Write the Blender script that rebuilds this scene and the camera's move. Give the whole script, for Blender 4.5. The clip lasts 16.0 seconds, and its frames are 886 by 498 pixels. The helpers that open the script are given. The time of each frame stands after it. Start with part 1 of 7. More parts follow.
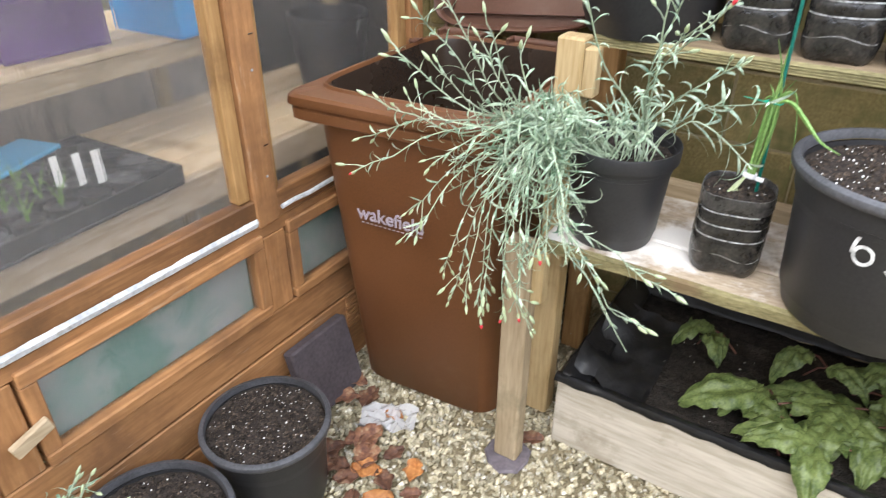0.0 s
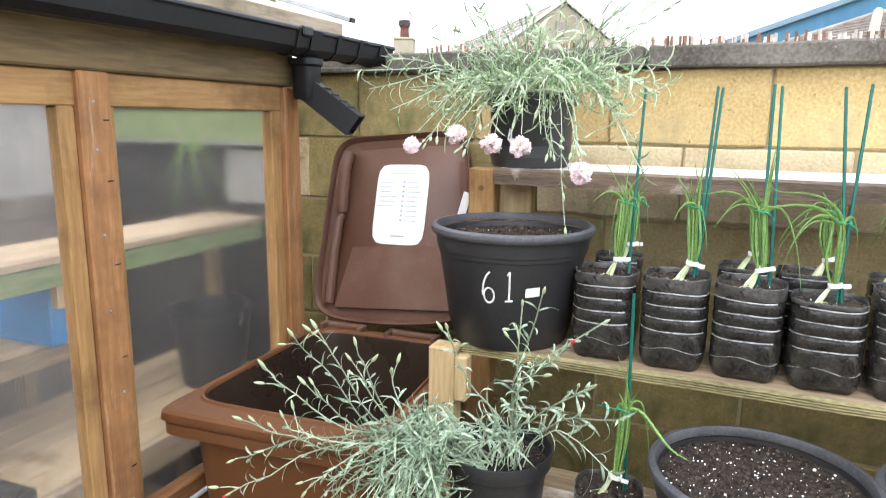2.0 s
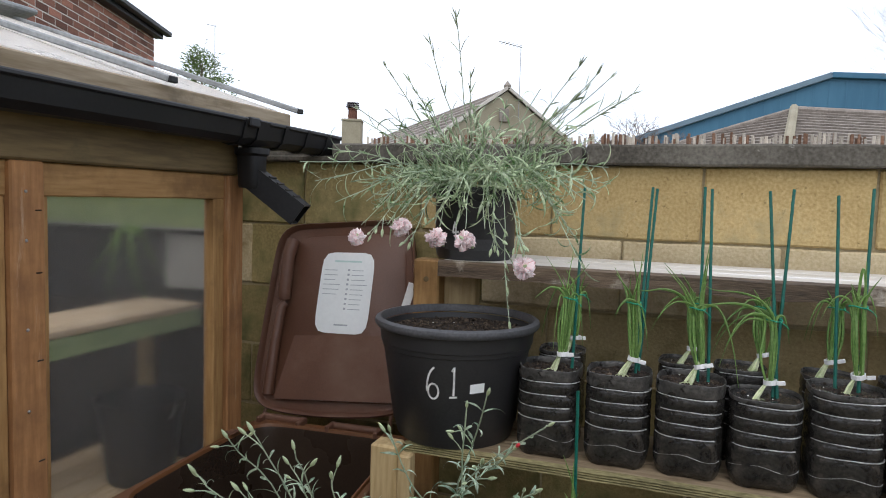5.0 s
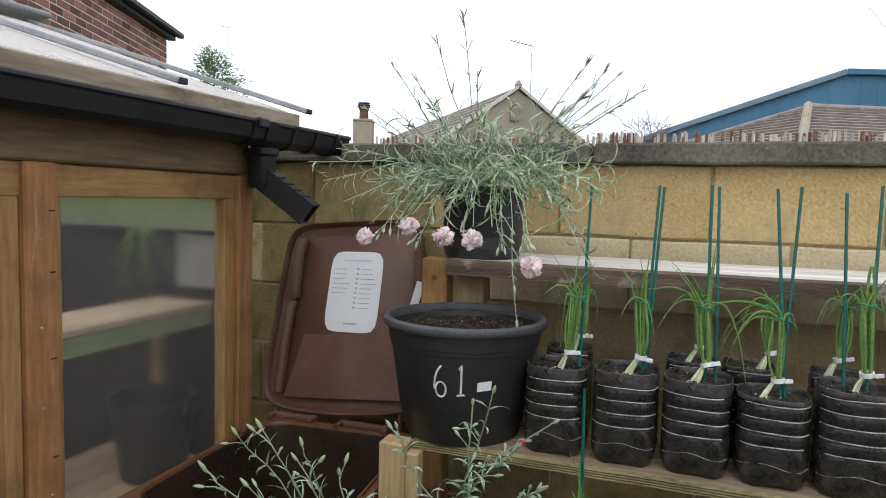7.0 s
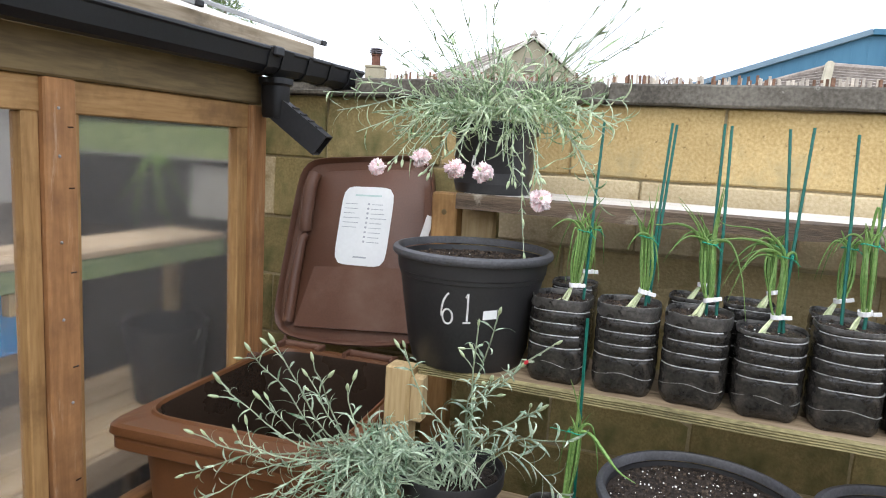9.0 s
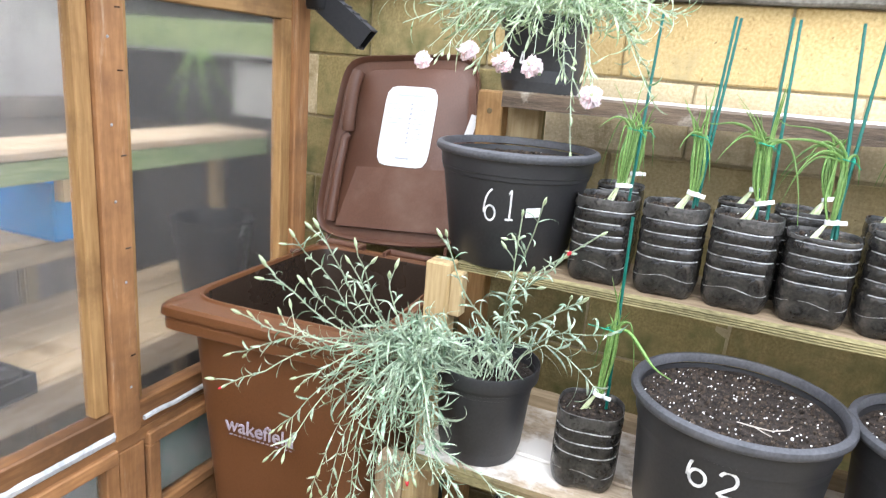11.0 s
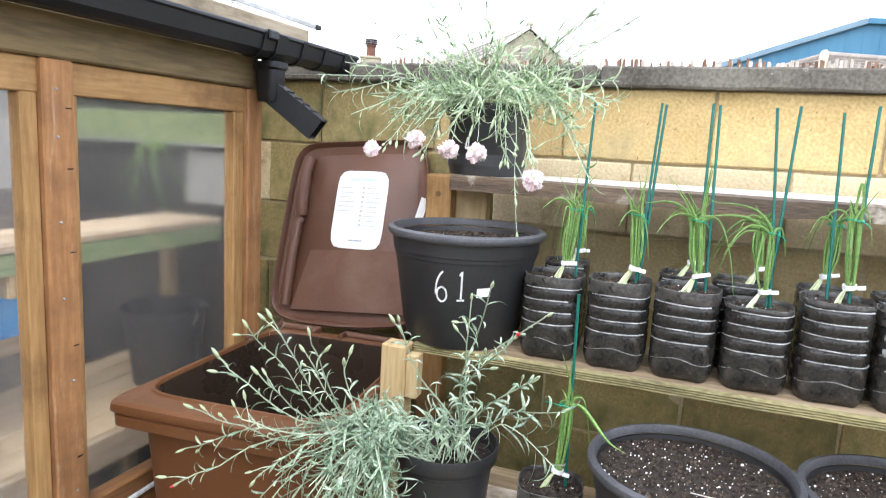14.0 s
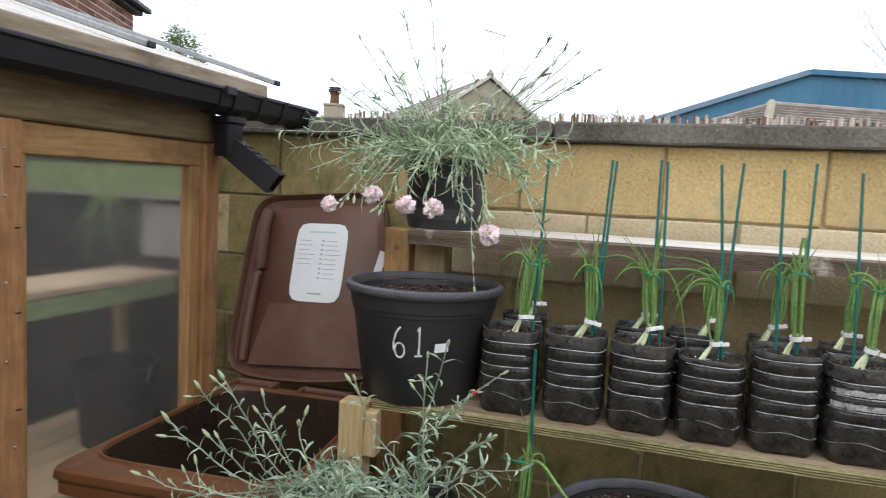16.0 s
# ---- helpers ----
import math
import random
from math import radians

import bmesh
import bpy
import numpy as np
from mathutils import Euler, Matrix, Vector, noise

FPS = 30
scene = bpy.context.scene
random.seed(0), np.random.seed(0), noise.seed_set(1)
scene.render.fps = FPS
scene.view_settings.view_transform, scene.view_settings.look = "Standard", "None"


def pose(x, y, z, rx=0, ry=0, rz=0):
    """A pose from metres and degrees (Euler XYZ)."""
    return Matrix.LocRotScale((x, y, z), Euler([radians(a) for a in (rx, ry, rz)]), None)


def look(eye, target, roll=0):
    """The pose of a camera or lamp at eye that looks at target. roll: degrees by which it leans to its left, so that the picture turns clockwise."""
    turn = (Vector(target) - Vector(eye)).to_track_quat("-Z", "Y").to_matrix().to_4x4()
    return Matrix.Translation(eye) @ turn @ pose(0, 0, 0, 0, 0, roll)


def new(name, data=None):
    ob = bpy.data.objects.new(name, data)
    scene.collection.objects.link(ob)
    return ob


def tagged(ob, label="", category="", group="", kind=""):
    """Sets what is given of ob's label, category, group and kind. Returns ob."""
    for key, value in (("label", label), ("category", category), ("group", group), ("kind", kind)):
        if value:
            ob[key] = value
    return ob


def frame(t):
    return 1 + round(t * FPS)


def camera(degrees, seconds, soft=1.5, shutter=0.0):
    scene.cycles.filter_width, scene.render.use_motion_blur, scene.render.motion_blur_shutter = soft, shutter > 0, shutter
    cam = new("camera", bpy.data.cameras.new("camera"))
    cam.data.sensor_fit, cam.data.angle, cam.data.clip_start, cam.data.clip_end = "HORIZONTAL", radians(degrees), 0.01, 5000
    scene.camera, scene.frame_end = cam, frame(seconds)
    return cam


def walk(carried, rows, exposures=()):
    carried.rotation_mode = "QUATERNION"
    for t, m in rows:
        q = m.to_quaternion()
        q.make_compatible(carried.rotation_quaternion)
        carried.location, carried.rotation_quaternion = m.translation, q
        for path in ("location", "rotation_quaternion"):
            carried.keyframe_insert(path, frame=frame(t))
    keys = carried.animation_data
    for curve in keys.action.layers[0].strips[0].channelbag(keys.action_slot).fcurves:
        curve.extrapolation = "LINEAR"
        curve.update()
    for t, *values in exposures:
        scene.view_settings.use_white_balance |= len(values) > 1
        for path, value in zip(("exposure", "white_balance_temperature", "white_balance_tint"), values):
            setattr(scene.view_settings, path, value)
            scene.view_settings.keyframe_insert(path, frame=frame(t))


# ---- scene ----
cam = camera(66.8, 16.0, soft=1.0, shutter=0.4)
PATH = [
    (0, (0.239, -0.028, 1.497), (-0.692, 1.414, 0.469), 0.1),
    (0.5, (0.258, -0.039, 1.526), (-0.601, 1.52, 0.614), 2.3),
    (1, (0.286, -0.018, 1.597), (-0.552, 1.672, 0.932), 0.1),
    (1.5, (0.279, -0.013, 1.652), (-0.521, 1.761, 1.19), 0.5),
    (2, (0.267, -0.005, 1.672), (-0.515, 1.796, 1.293), 0.7),
    (2.5, (0.268, -0.008, 1.691), (-0.487, 1.824, 1.416), 1.5),
    (3, (0.272, -0.006, 1.708), (-0.433, 1.857, 1.523), 1.6),
    (3.5, (0.272, -0.007, 1.713), (-0.398, 1.873, 1.588), 1.9),
    (4, (0.27, -0.003, 1.715), (-0.383, 1.884, 1.594), 1.6),
    (4.5, (0.264, 0.006, 1.71), (-0.381, 1.894, 1.565), 1.7),
    (7, (0.277, 0.001, 1.709), (-0.403, 1.876, 1.558), 1.5),
    (7.5, (0.288, -0.006, 1.701), (-0.399, 1.867, 1.559), 1.3),
    (8, (0.291, -0.012, 1.683), (-0.401, 1.853, 1.478), 2.0),
    (8.5, (0.289, -0.022, 1.665), (-0.396, 1.84, 1.416), 3.2),
    (8.7, (0.287, -0.026, 1.663), (-0.4, 1.834, 1.397), 3.3),
    (11, (0.279, -0.036, 1.599), (-0.481, 1.737, 1.071), 4.7),
    (11.5, (0.273, -0.044, 1.579), (-0.525, 1.682, 0.961), 5.5),
    (12, (0.27, -0.044, 1.566), (-0.553, 1.658, 0.912), 5.6),
    (12.5, (0.268, -0.049, 1.574), (-0.562, 1.667, 0.969), 5.1),
    (13, (0.284, -0.041, 1.598), (-0.491, 1.735, 1.104), 3.2),
    (13.5, (0.298, -0.045, 1.622), (-0.4, 1.792, 1.248), 2.4),
    (14, (0.302, -0.055, 1.634), (-0.376, 1.8, 1.319), 3.1),
    (14.5, (0.315, -0.061, 1.649), (-0.313, 1.827, 1.446), 3.0),
    (15, (0.327, -0.057, 1.66), (-0.251, 1.851, 1.499), 2.4),
    (15.5, (0.333, -0.051, 1.659), (-0.191, 1.871, 1.484), 2.5),
    (16, (0.318, -0.051, 1.661), (-0.273, 1.851, 1.482), 2.9),
]
EXPOSURES = [(0.0, 1.62, 6450, 10), (0.5, 1.80, 6450, 10), (1.5, 1.58, 6450, 10), (2.0, 1.40, 6450, 10), (2.5, 1.21, 6450, 10), (3.0, 0.90, 6450, 10), (3.5, 0.47, 6500, 10),
             (4.0, 0.18, 6500, 10), (4.5, 0.02, 6500, 10), (7.0, 0.07, 6500, 10), (8.0, 0.27, 6500, 10), (8.5, 0.54, 6500, 10), (11.0, 1.69, 6250, 10), (12.5, 1.79, 6250, 10), (13.0, 1.78, 6250, 10),
             (13.5, 1.58, 6250, 10), (14.0, 1.45, 6300, 10), (14.5, 1.19, 6350, 10), (15.0, 0.78, 6450, 10), (15.5, 0.49, 6500, 10), (16.0, 0.38, 6500, 10)]
walk(cam, [(t, look(eye, target, roll)) for t, eye, target, roll in PATH], EXPOSURES)

# ---- world and sun ----
world = bpy.data.worlds.new("overcast_sky")
scene.world = world
world.use_nodes = True
wn, wl = world.node_tree.nodes, world.node_tree.links
sky = wn.new("ShaderNodeTexSky")
sky.sky_type, sky.sun_disc = "NISHITA", False
sky.sun_elevation, sky.sun_rotation = radians(48), radians(200)
sky.air_density, sky.dust_density, sky.ozone_density = 1.0, 4.0, 1.0
haze = wn.new("ShaderNodeMix")
haze.data_type = "RGBA"
haze.inputs["Factor"].default_value = 0.8
haze.inputs["B"].default_value = (10.1, 10.8, 12.3, 1)
wl.new(sky.outputs["Color"], haze.inputs["A"])
wl.new(haze.outputs["Result"], wn["Background"].inputs["Color"])
wn["Background"].inputs["Strength"].default_value = 0.135
sun_data = bpy.data.lights.new("sun", "SUN")
sun_data.energy, sun_data.angle, sun_data.color = 0.5, radians(25), (1, 0.98, 0.95)
sun = new("sun", sun_data)
sun.matrix_world = look((0, 0, 10), (-2.0, 4.5, 4.0))


# ---- materials ----
def nodes_of(name):
    m = bpy.data.materials.new(name)
    m.use_nodes = True
    return m, m.node_tree.nodes, m.node_tree.links, m.node_tree.nodes["Principled BSDF"]


def ramp(n, stops):
    r = n.new("ShaderNodeValToRGB")
    while len(r.color_ramp.elements) < len(stops):
        r.color_ramp.elements.new(0.5)
    for e, (p, c) in zip(r.color_ramp.elements, stops):
        e.position, e.color = p, (*c, 1) if len(c) == 3 else c
    return r


def surface(name, dark, light, stain=None, scale=8.0, fine=90.0, rough=0.75, bump=0.25, stretch=(1, 1, 1),
            metal=0.0, spec=0.4, vary=0.0, stain_at=(0.52, 0.66), stain_scale=2.5, depth=0.004, island=False, span=(0.36, 0.64), scuff=None):
    m, n, l, b = nodes_of(name)
    tc, mp = n.new("ShaderNodeTexCoord"), n.new("ShaderNodeMapping")
    mp.inputs["Scale"].default_value = stretch
    l.new(tc.outputs["Object"], mp.inputs["Vector"])
    n1, n2 = n.new("ShaderNodeTexNoise"), n.new("ShaderNodeTexNoise")
    n1.inputs["Scale"].default_value, n1.inputs["Detail"].default_value = scale, 6
    n2.inputs["Scale"].default_value, n2.inputs["Detail"].default_value = fine, 4
    for t in (n1, n2):
        l.new(mp.outputs["Vector"], t.inputs["Vector"])
    both = n.new("ShaderNodeMath")
    both.operation = "MULTIPLY_ADD"
    both.inputs[1].default_value = 0.45
    half = n.new("ShaderNodeMath")
    half.operation = "MULTIPLY"
    half.inputs[1].default_value = 0.55
    l.new(n1.outputs["Fac"], half.inputs[0])
    l.new(n2.outputs["Fac"], both.inputs[0])
    l.new(half.outputs[0], both.inputs[2])
    r = ramp(n, [(span[0], dark), (span[1], light)])
    l.new(both.outputs[0], r.inputs["Fac"])
    col = r.outputs["Color"]
    if stain:
        n3 = n.new("ShaderNodeTexNoise")
        n3.inputs["Scale"].default_value, n3.inputs["Detail"].default_value = stain_scale, 8
        n3.inputs["Roughness"].default_value = 0.65
        l.new(tc.outputs["Object"], n3.inputs["Vector"])
        f = ramp(n, [(stain_at[0], (0, 0, 0)), (stain_at[1], (1, 1, 1))])
        l.new(n3.outputs["Fac"], f.inputs["Fac"])
        x = n.new("ShaderNodeMix")
        x.data_type = "RGBA"
        l.new(f.outputs["Color"], x.inputs["Factor"])
        l.new(col, x.inputs["A"])
        x.inputs["B"].default_value = (*stain, 1)
        col = x.outputs["Result"]
    if scuff:
        tone, size, low, high = scuff
        n4 = n.new("ShaderNodeTexNoise")
        n4.inputs["Scale"].default_value, n4.inputs["Detail"].default_value, n4.inputs["Roughness"].default_value = size, 9, 0.75
        l.new(mp.outputs["Vector"], n4.inputs["Vector"])
        f = ramp(n, [(low, (0, 0, 0)), (high, (0.85, 0.85, 0.85))])
        l.new(n4.outputs["Fac"], f.inputs["Fac"])
        x = n.new("ShaderNodeMix")
        x.data_type = "RGBA"
        l.new(f.outputs["Color"], x.inputs["Factor"])
        l.new(col, x.inputs["A"])
        x.inputs["B"].default_value = (*tone, 1)
        col = x.outputs["Result"]
    if vary:
        if island:
            rnd = n.new("ShaderNodeNewGeometry").outputs["Random Per Island"]
        else:
            rnd = n.new("ShaderNodeObjectInfo").outputs["Random"]
        mr = n.new("ShaderNodeMapRange")
        mr.inputs["To Min"].default_value, mr.inputs["To Max"].default_value = 1 - vary, 1 + vary
        l.new(rnd, mr.inputs["Value"])
        hs = n.new("ShaderNodeHueSaturation")
        l.new(mr.outputs["Result"], hs.inputs["Value"])
        l.new(col, hs.inputs["Color"])
        col = hs.outputs["Color"]
    l.new(col, b.inputs["Base Color"])
    rr = n.new("ShaderNodeMapRange")
    rr.inputs["To Min"].default_value, rr.inputs["To Max"].default_value = max(rough - 0.12, 0.02), min(rough + 0.12, 1)
    l.new(n1.outputs["Fac"], rr.inputs["Value"])
    l.new(rr.outputs["Result"], b.inputs["Roughness"])
    b.inputs["Metallic"].default_value = metal
    b.inputs["Specular IOR Level"].default_value = spec
    if bump:
        bp = n.new("ShaderNodeBump")
        bp.inputs["Strength"].default_value, bp.inputs["Distance"].default_value = bump, depth
        l.new(both.outputs[0], bp.inputs["Height"])
        l.new(bp.outputs["Normal"], b.inputs["Normal"])
    return m


def leaf_material(name, dark, light, scale=25, rough=0.5, through_light=0.25):
    m = surface(name, dark, light, scale=scale, fine=150, rough=rough, bump=0.1, vary=0.32, island=True)
    b = m.node_tree.nodes["Principled BSDF"]
    b.inputs["Subsurface Weight"].default_value = 0.0
    t = m.node_tree.nodes.new("ShaderNodeBsdfTranslucent")
    mx = m.node_tree.nodes.new("ShaderNodeMixShader")
    mx.inputs["Fac"].default_value = through_light
    l = m.node_tree.links
    l.new(b.inputs["Base Color"].links[0].from_socket, t.inputs["Color"])
    l.new(b.outputs[0], mx.inputs[1])
    l.new(t.outputs[0], mx.inputs[2])
    l.new(mx.outputs[0], m.node_tree.nodes["Material Output"].inputs["Surface"])
    return m


def multiwall(name, cloud, rough, ribbed, period=270.0):
    """Twin-wall sheet: a blurred see-through plastic with fine upright flutes, part milky."""
    m, n, l, b = nodes_of(name)
    b.inputs["Base Color"].default_value = (0.96, 0.94, 0.91, 1)
    b.inputs["Transmission Weight"].default_value = 1
    b.inputs["IOR"].default_value = 1.12
    b.inputs["Specular IOR Level"].default_value = 0.5
    tc = n.new("ShaderNodeTexCoord")
    w = n.new("ShaderNodeTexWave")
    w.bands_direction = "Y"
    w.inputs["Scale"].default_value, w.inputs["Distortion"].default_value = period / 6.2832, 0.3
    l.new(tc.outputs["Object"], w.inputs["Vector"])
    nz = n.new("ShaderNodeTexNoise")
    nz.inputs["Scale"].default_value, nz.inputs["Detail"].default_value = 3.5, 6
    l.new(tc.outputs["Object"], nz.inputs["Vector"])
    mr = n.new("ShaderNodeMapRange")
    mr.inputs["From Min"].default_value, mr.inputs["From Max"].default_value = 0.3, 0.7
    mr.inputs["To Min"].default_value, mr.inputs["To Max"].default_value = rough * 0.6, rough * 1.3
    l.new(nz.outputs["Fac"], mr.inputs["Value"])
    l.new(mr.outputs["Result"], b.inputs["Roughness"])
    ribs = n.new("ShaderNodeBump")
    ribs.inputs["Strength"].default_value, ribs.inputs["Distance"].default_value = ribbed, 0.001
    l.new(w.outputs["Fac"], ribs.inputs["Height"])
    l.new(ribs.outputs["Normal"], b.inputs["Normal"])
    d, t = n.new("ShaderNodeBsdfDiffuse"), n.new("ShaderNodeBsdfTranslucent")
    for s in (d, t):
        s.inputs["Color"].default_value = (0.90, 0.86, 0.81, 1)
    m1, m2 = n.new("ShaderNodeMixShader"), n.new("ShaderNodeMixShader")
    m1.inputs["Fac"].default_value = 0.5
    l.new(d.outputs[0], m1.inputs[1])
    l.new(t.outputs[0], m1.inputs[2])
    cm = n.new("ShaderNodeMapRange")
    cm.inputs["To Min"].default_value, cm.inputs["To Max"].default_value = cloud * 0.5, cloud * 1.5
    l.new(nz.outputs["Fac"], cm.inputs["Value"])
    flute = n.new("ShaderNodeMath")
    flute.operation = "MULTIPLY_ADD"
    flute.inputs[1].default_value, flute.inputs[2].default_value = cloud * 2.0, -cloud * 0.8
    l.new(w.outputs["Fac"], flute.inputs[0])
    add = n.new("ShaderNodeMath")
    l.new(cm.outputs["Result"], add.inputs[0])
    l.new(flute.outputs[0], add.inputs[1])
    l.new(add.outputs[0], m2.inputs["Fac"])
    l.new(b.outputs[0], m2.inputs[1])
    l.new(m1.outputs[0], m2.inputs[2])
    l.new(m2.outputs[0], n["Material Output"].inputs["Surface"])
    return m


def timber(name, dark, light, axis, stain=None, rough=0.7, vary=0.12, bump=0.3, scuff=None, blotch=(0.56, 0.72), blotch_scale=5.0):
    s = [9.0, 9.0, 9.0]
    s["xyz".index(axis)] = 0.9
    return surface(name, dark, light, stain, scale=3.0, fine=12.0, rough=rough, bump=bump, stretch=s, vary=vary, depth=0.003, spec=0.28,
                   stain_at=blotch, stain_scale=blotch_scale, scuff=scuff)


STAINED = {a: timber("stained_timber_" + a, (0.275, 0.130, 0.050), (0.43, 0.213, 0.086), a, (0.18, 0.088, 0.040), bump=0.35, scuff=((0.50, 0.355, 0.23), 4.0, 0.58, 0.73), blotch=(0.47, 0.68), blotch_scale=3.2) for a in "xyz"}
SILLWOOD = timber("dark_wet_sill", (0.16, 0.074, 0.031), (0.28, 0.138, 0.058), "y", (0.11, 0.055, 0.026), rough=0.4, bump=0.3, scuff=((0.36, 0.25, 0.16), 4.0, 0.62, 0.74), blotch=(0.45, 0.65), blotch_scale=4.0)
RAWPINE = {a: timber("pale_timber_" + a, (0.35, 0.245, 0.115), (0.49, 0.37, 0.20), a, (0.27, 0.18, 0.085), bump=0.2) for a in "xyz"}
TREATED = {a: timber("treated_timber_" + a, (0.30, 0.225, 0.135), (0.47, 0.37, 0.245), a, (0.20, 0.17, 0.10)) for a in "xyz"}
BATTEN = {a: timber("honey_timber_" + a, (0.28, 0.15, 0.054), (0.42, 0.245, 0.098), a, (0.18, 0.095, 0.038), bump=0.3, scuff=((0.48, 0.33, 0.17), 4.0, 0.64, 0.76), blotch=(0.5, 0.7)) for a in "yz"}
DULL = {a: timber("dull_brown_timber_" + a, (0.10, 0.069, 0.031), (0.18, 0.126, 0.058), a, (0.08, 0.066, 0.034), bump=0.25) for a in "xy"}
DAMP = surface("damp_shelf_board", (0.27, 0.20, 0.13), (0.54, 0.44, 0.32), (0.76, 0.72, 0.66), scale=5, fine=60, rough=0.5, bump=0.3, stretch=(0.7, 3, 3),
               vary=0.06, stain_at=(0.44, 0.57), stain_scale=6, span=(0.38, 0.62))
MIDBOARD = timber("brown_damp_board", (0.20, 0.145, 0.085), (0.36, 0.275, 0.18), "x", (0.14, 0.10, 0.06))
WHITISH = timber("bleached_board", (0.42, 0.37, 0.29), (0.60, 0.55, 0.46), "x", (0.30, 0.25, 0.18))
WEATHERED = timber("weathered_timber", (0.22, 0.165, 0.10), (0.38, 0.31, 0.22), "y", (0.13, 0.10, 0.065))
BLOCK = surface("yellow_block", (0.30, 0.205, 0.078), (0.58, 0.44, 0.22), (0.17, 0.12, 0.05), scale=3, fine=110, rough=0.92, bump=0.7, vary=0.10,
                spec=0.15, depth=0.005, stain_scale=48.0, stain_at=(0.60, 0.72), span=(0.33, 0.66), scuff=((0.27, 0.235, 0.13), 3.5, 0.52, 0.70))
# Darker olive block: damp algae, with shade put into the colour as well.
ALGAESHADE = surface("damp_algae_shade_block", (0.175, 0.137, 0.054), (0.39, 0.305, 0.143), (0.145, 0.135, 0.056), scale=4, fine=110, rough=0.8, bump=0.7, vary=0.15,
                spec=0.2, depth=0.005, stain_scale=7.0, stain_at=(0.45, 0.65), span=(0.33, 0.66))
# Second course from the top: paler than the other blocks.
BLOCKPALE = surface("pale_course_block", (0.42, 0.33, 0.185), (0.66, 0.56, 0.38), (0.30, 0.22, 0.11), scale=3, fine=110, rough=0.92, bump=0.7, vary=0.08,
                    spec=0.15, depth=0.006, stain_scale=9.0, stain_at=(0.56, 0.74), span=(0.33, 0.66), scuff=((0.20, 0.15, 0.07), 46.0, 0.63, 0.72))
BLOCKDULL = surface("olive_damp_block", (0.33, 0.256, 0.125), (0.55, 0.445, 0.25), (0.23, 0.19, 0.08), scale=3, fine=110, rough=0.88, bump=0.7, vary=0.12,
                    spec=0.2, depth=0.007, stain_scale=5.0, stain_at=(0.48, 0.68), span=(0.33, 0.66), scuff=((0.13, 0.095, 0.04), 46.0, 0.60, 0.70))
MORTAR = surface("mortar", (0.29, 0.235, 0.135), (0.43, 0.36, 0.23), scale=9, fine=150, rough=0.95, bump=0.5, spec=0.1)
COPING = surface("coping_concrete", (0.065, 0.058, 0.048), (0.18, 0.165, 0.138), (0.46, 0.44, 0.39), scale=7, fine=100, rough=0.95, bump=0.6,
                 spec=0.1, stain_at=(0.66, 0.72), stain_scale=13)
CHIP = surface("compost_chip", (0.010, 0.008, 0.007), (0.10, 0.075, 0.055), scale=80, fine=260, rough=0.95, bump=0.5, spec=0.1, vary=0.6, island=True)
BROWN = surface("brown_bin_plastic", (0.094, 0.042, 0.025), (0.13, 0.060, 0.037), (0.155, 0.088, 0.060), scale=4, fine=220, rough=0.42, bump=0.06, spec=0.38)
BINBODY = surface("orange_brown_bin_plastic", (0.115, 0.045, 0.015), (0.155, 0.062, 0.023), (0.18, 0.09, 0.045), scale=4, fine=220, rough=0.45, bump=0.06, spec=0.45, stain_at=(0.6, 0.8))
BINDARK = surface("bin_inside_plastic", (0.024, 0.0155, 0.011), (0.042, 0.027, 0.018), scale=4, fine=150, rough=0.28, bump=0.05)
BLACK = surface("black_pot_plastic", (0.016, 0.016, 0.017), (0.028, 0.0275, 0.029), (0.050, 0.048, 0.046), scale=6, fine=160, rough=0.45, bump=0.06, spec=0.5,
                stain_at=(0.58, 0.85))
RIMGREY = surface("scuffed_pot_rim", (0.038, 0.038, 0.041), (0.086, 0.086, 0.092), scale=14, fine=160, rough=0.45, bump=0.08)
GUTTER = surface("black_gutter_plastic", (0.004, 0.004, 0.005), (0.010, 0.010, 0.011), scale=6, fine=120, rough=0.5, bump=0.08)
FILM = surface("black_liner_film", (0.007, 0.007, 0.008), (0.018, 0.018, 0.019), scale=9, fine=60, rough=0.42, bump=0.5, depth=0.008)
BOTTLE = surface("dark_filled_bottle", (0.008, 0.008, 0.008), (0.038, 0.035, 0.031), (0.10, 0.086, 0.070), scale=26, fine=150, rough=0.15, bump=0.7, spec=0.5, stain_scale=30, stain_at=(0.56, 0.82))
# Pale tone for lines that paint the shine on the bottle ribs.
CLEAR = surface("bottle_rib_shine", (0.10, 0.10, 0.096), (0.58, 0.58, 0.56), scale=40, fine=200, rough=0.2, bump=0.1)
COMPOST = surface("compost", (0.010, 0.008, 0.007), (0.060, 0.048, 0.040), scale=60, fine=260, rough=0.95, bump=1.0, spec=0.1, depth=0.008)
PERLITE = surface("perlite", (0.7, 0.68, 0.64), (0.9, 0.89, 0.86), scale=40, fine=200, rough=0.9, bump=0.2)
GRAVEL = surface("gravel_stone", (0.27, 0.225, 0.125), (0.60, 0.545, 0.40), (0.74, 0.72, 0.66), scale=30, fine=160, rough=0.7, bump=0.2, vary=0.42, island=True, stain_scale=45, stain_at=(0.55, 0.66))
SOIL = surface("gravel_bed", (0.14, 0.115, 0.065), (0.36, 0.30, 0.19), scale=40, fine=160, rough=0.95, bump=0.9, depth=0.01)
CARN = leaf_material("carnation_leaf", (0.09, 0.19, 0.105), (0.62, 0.715, 0.545), rough=0.34)
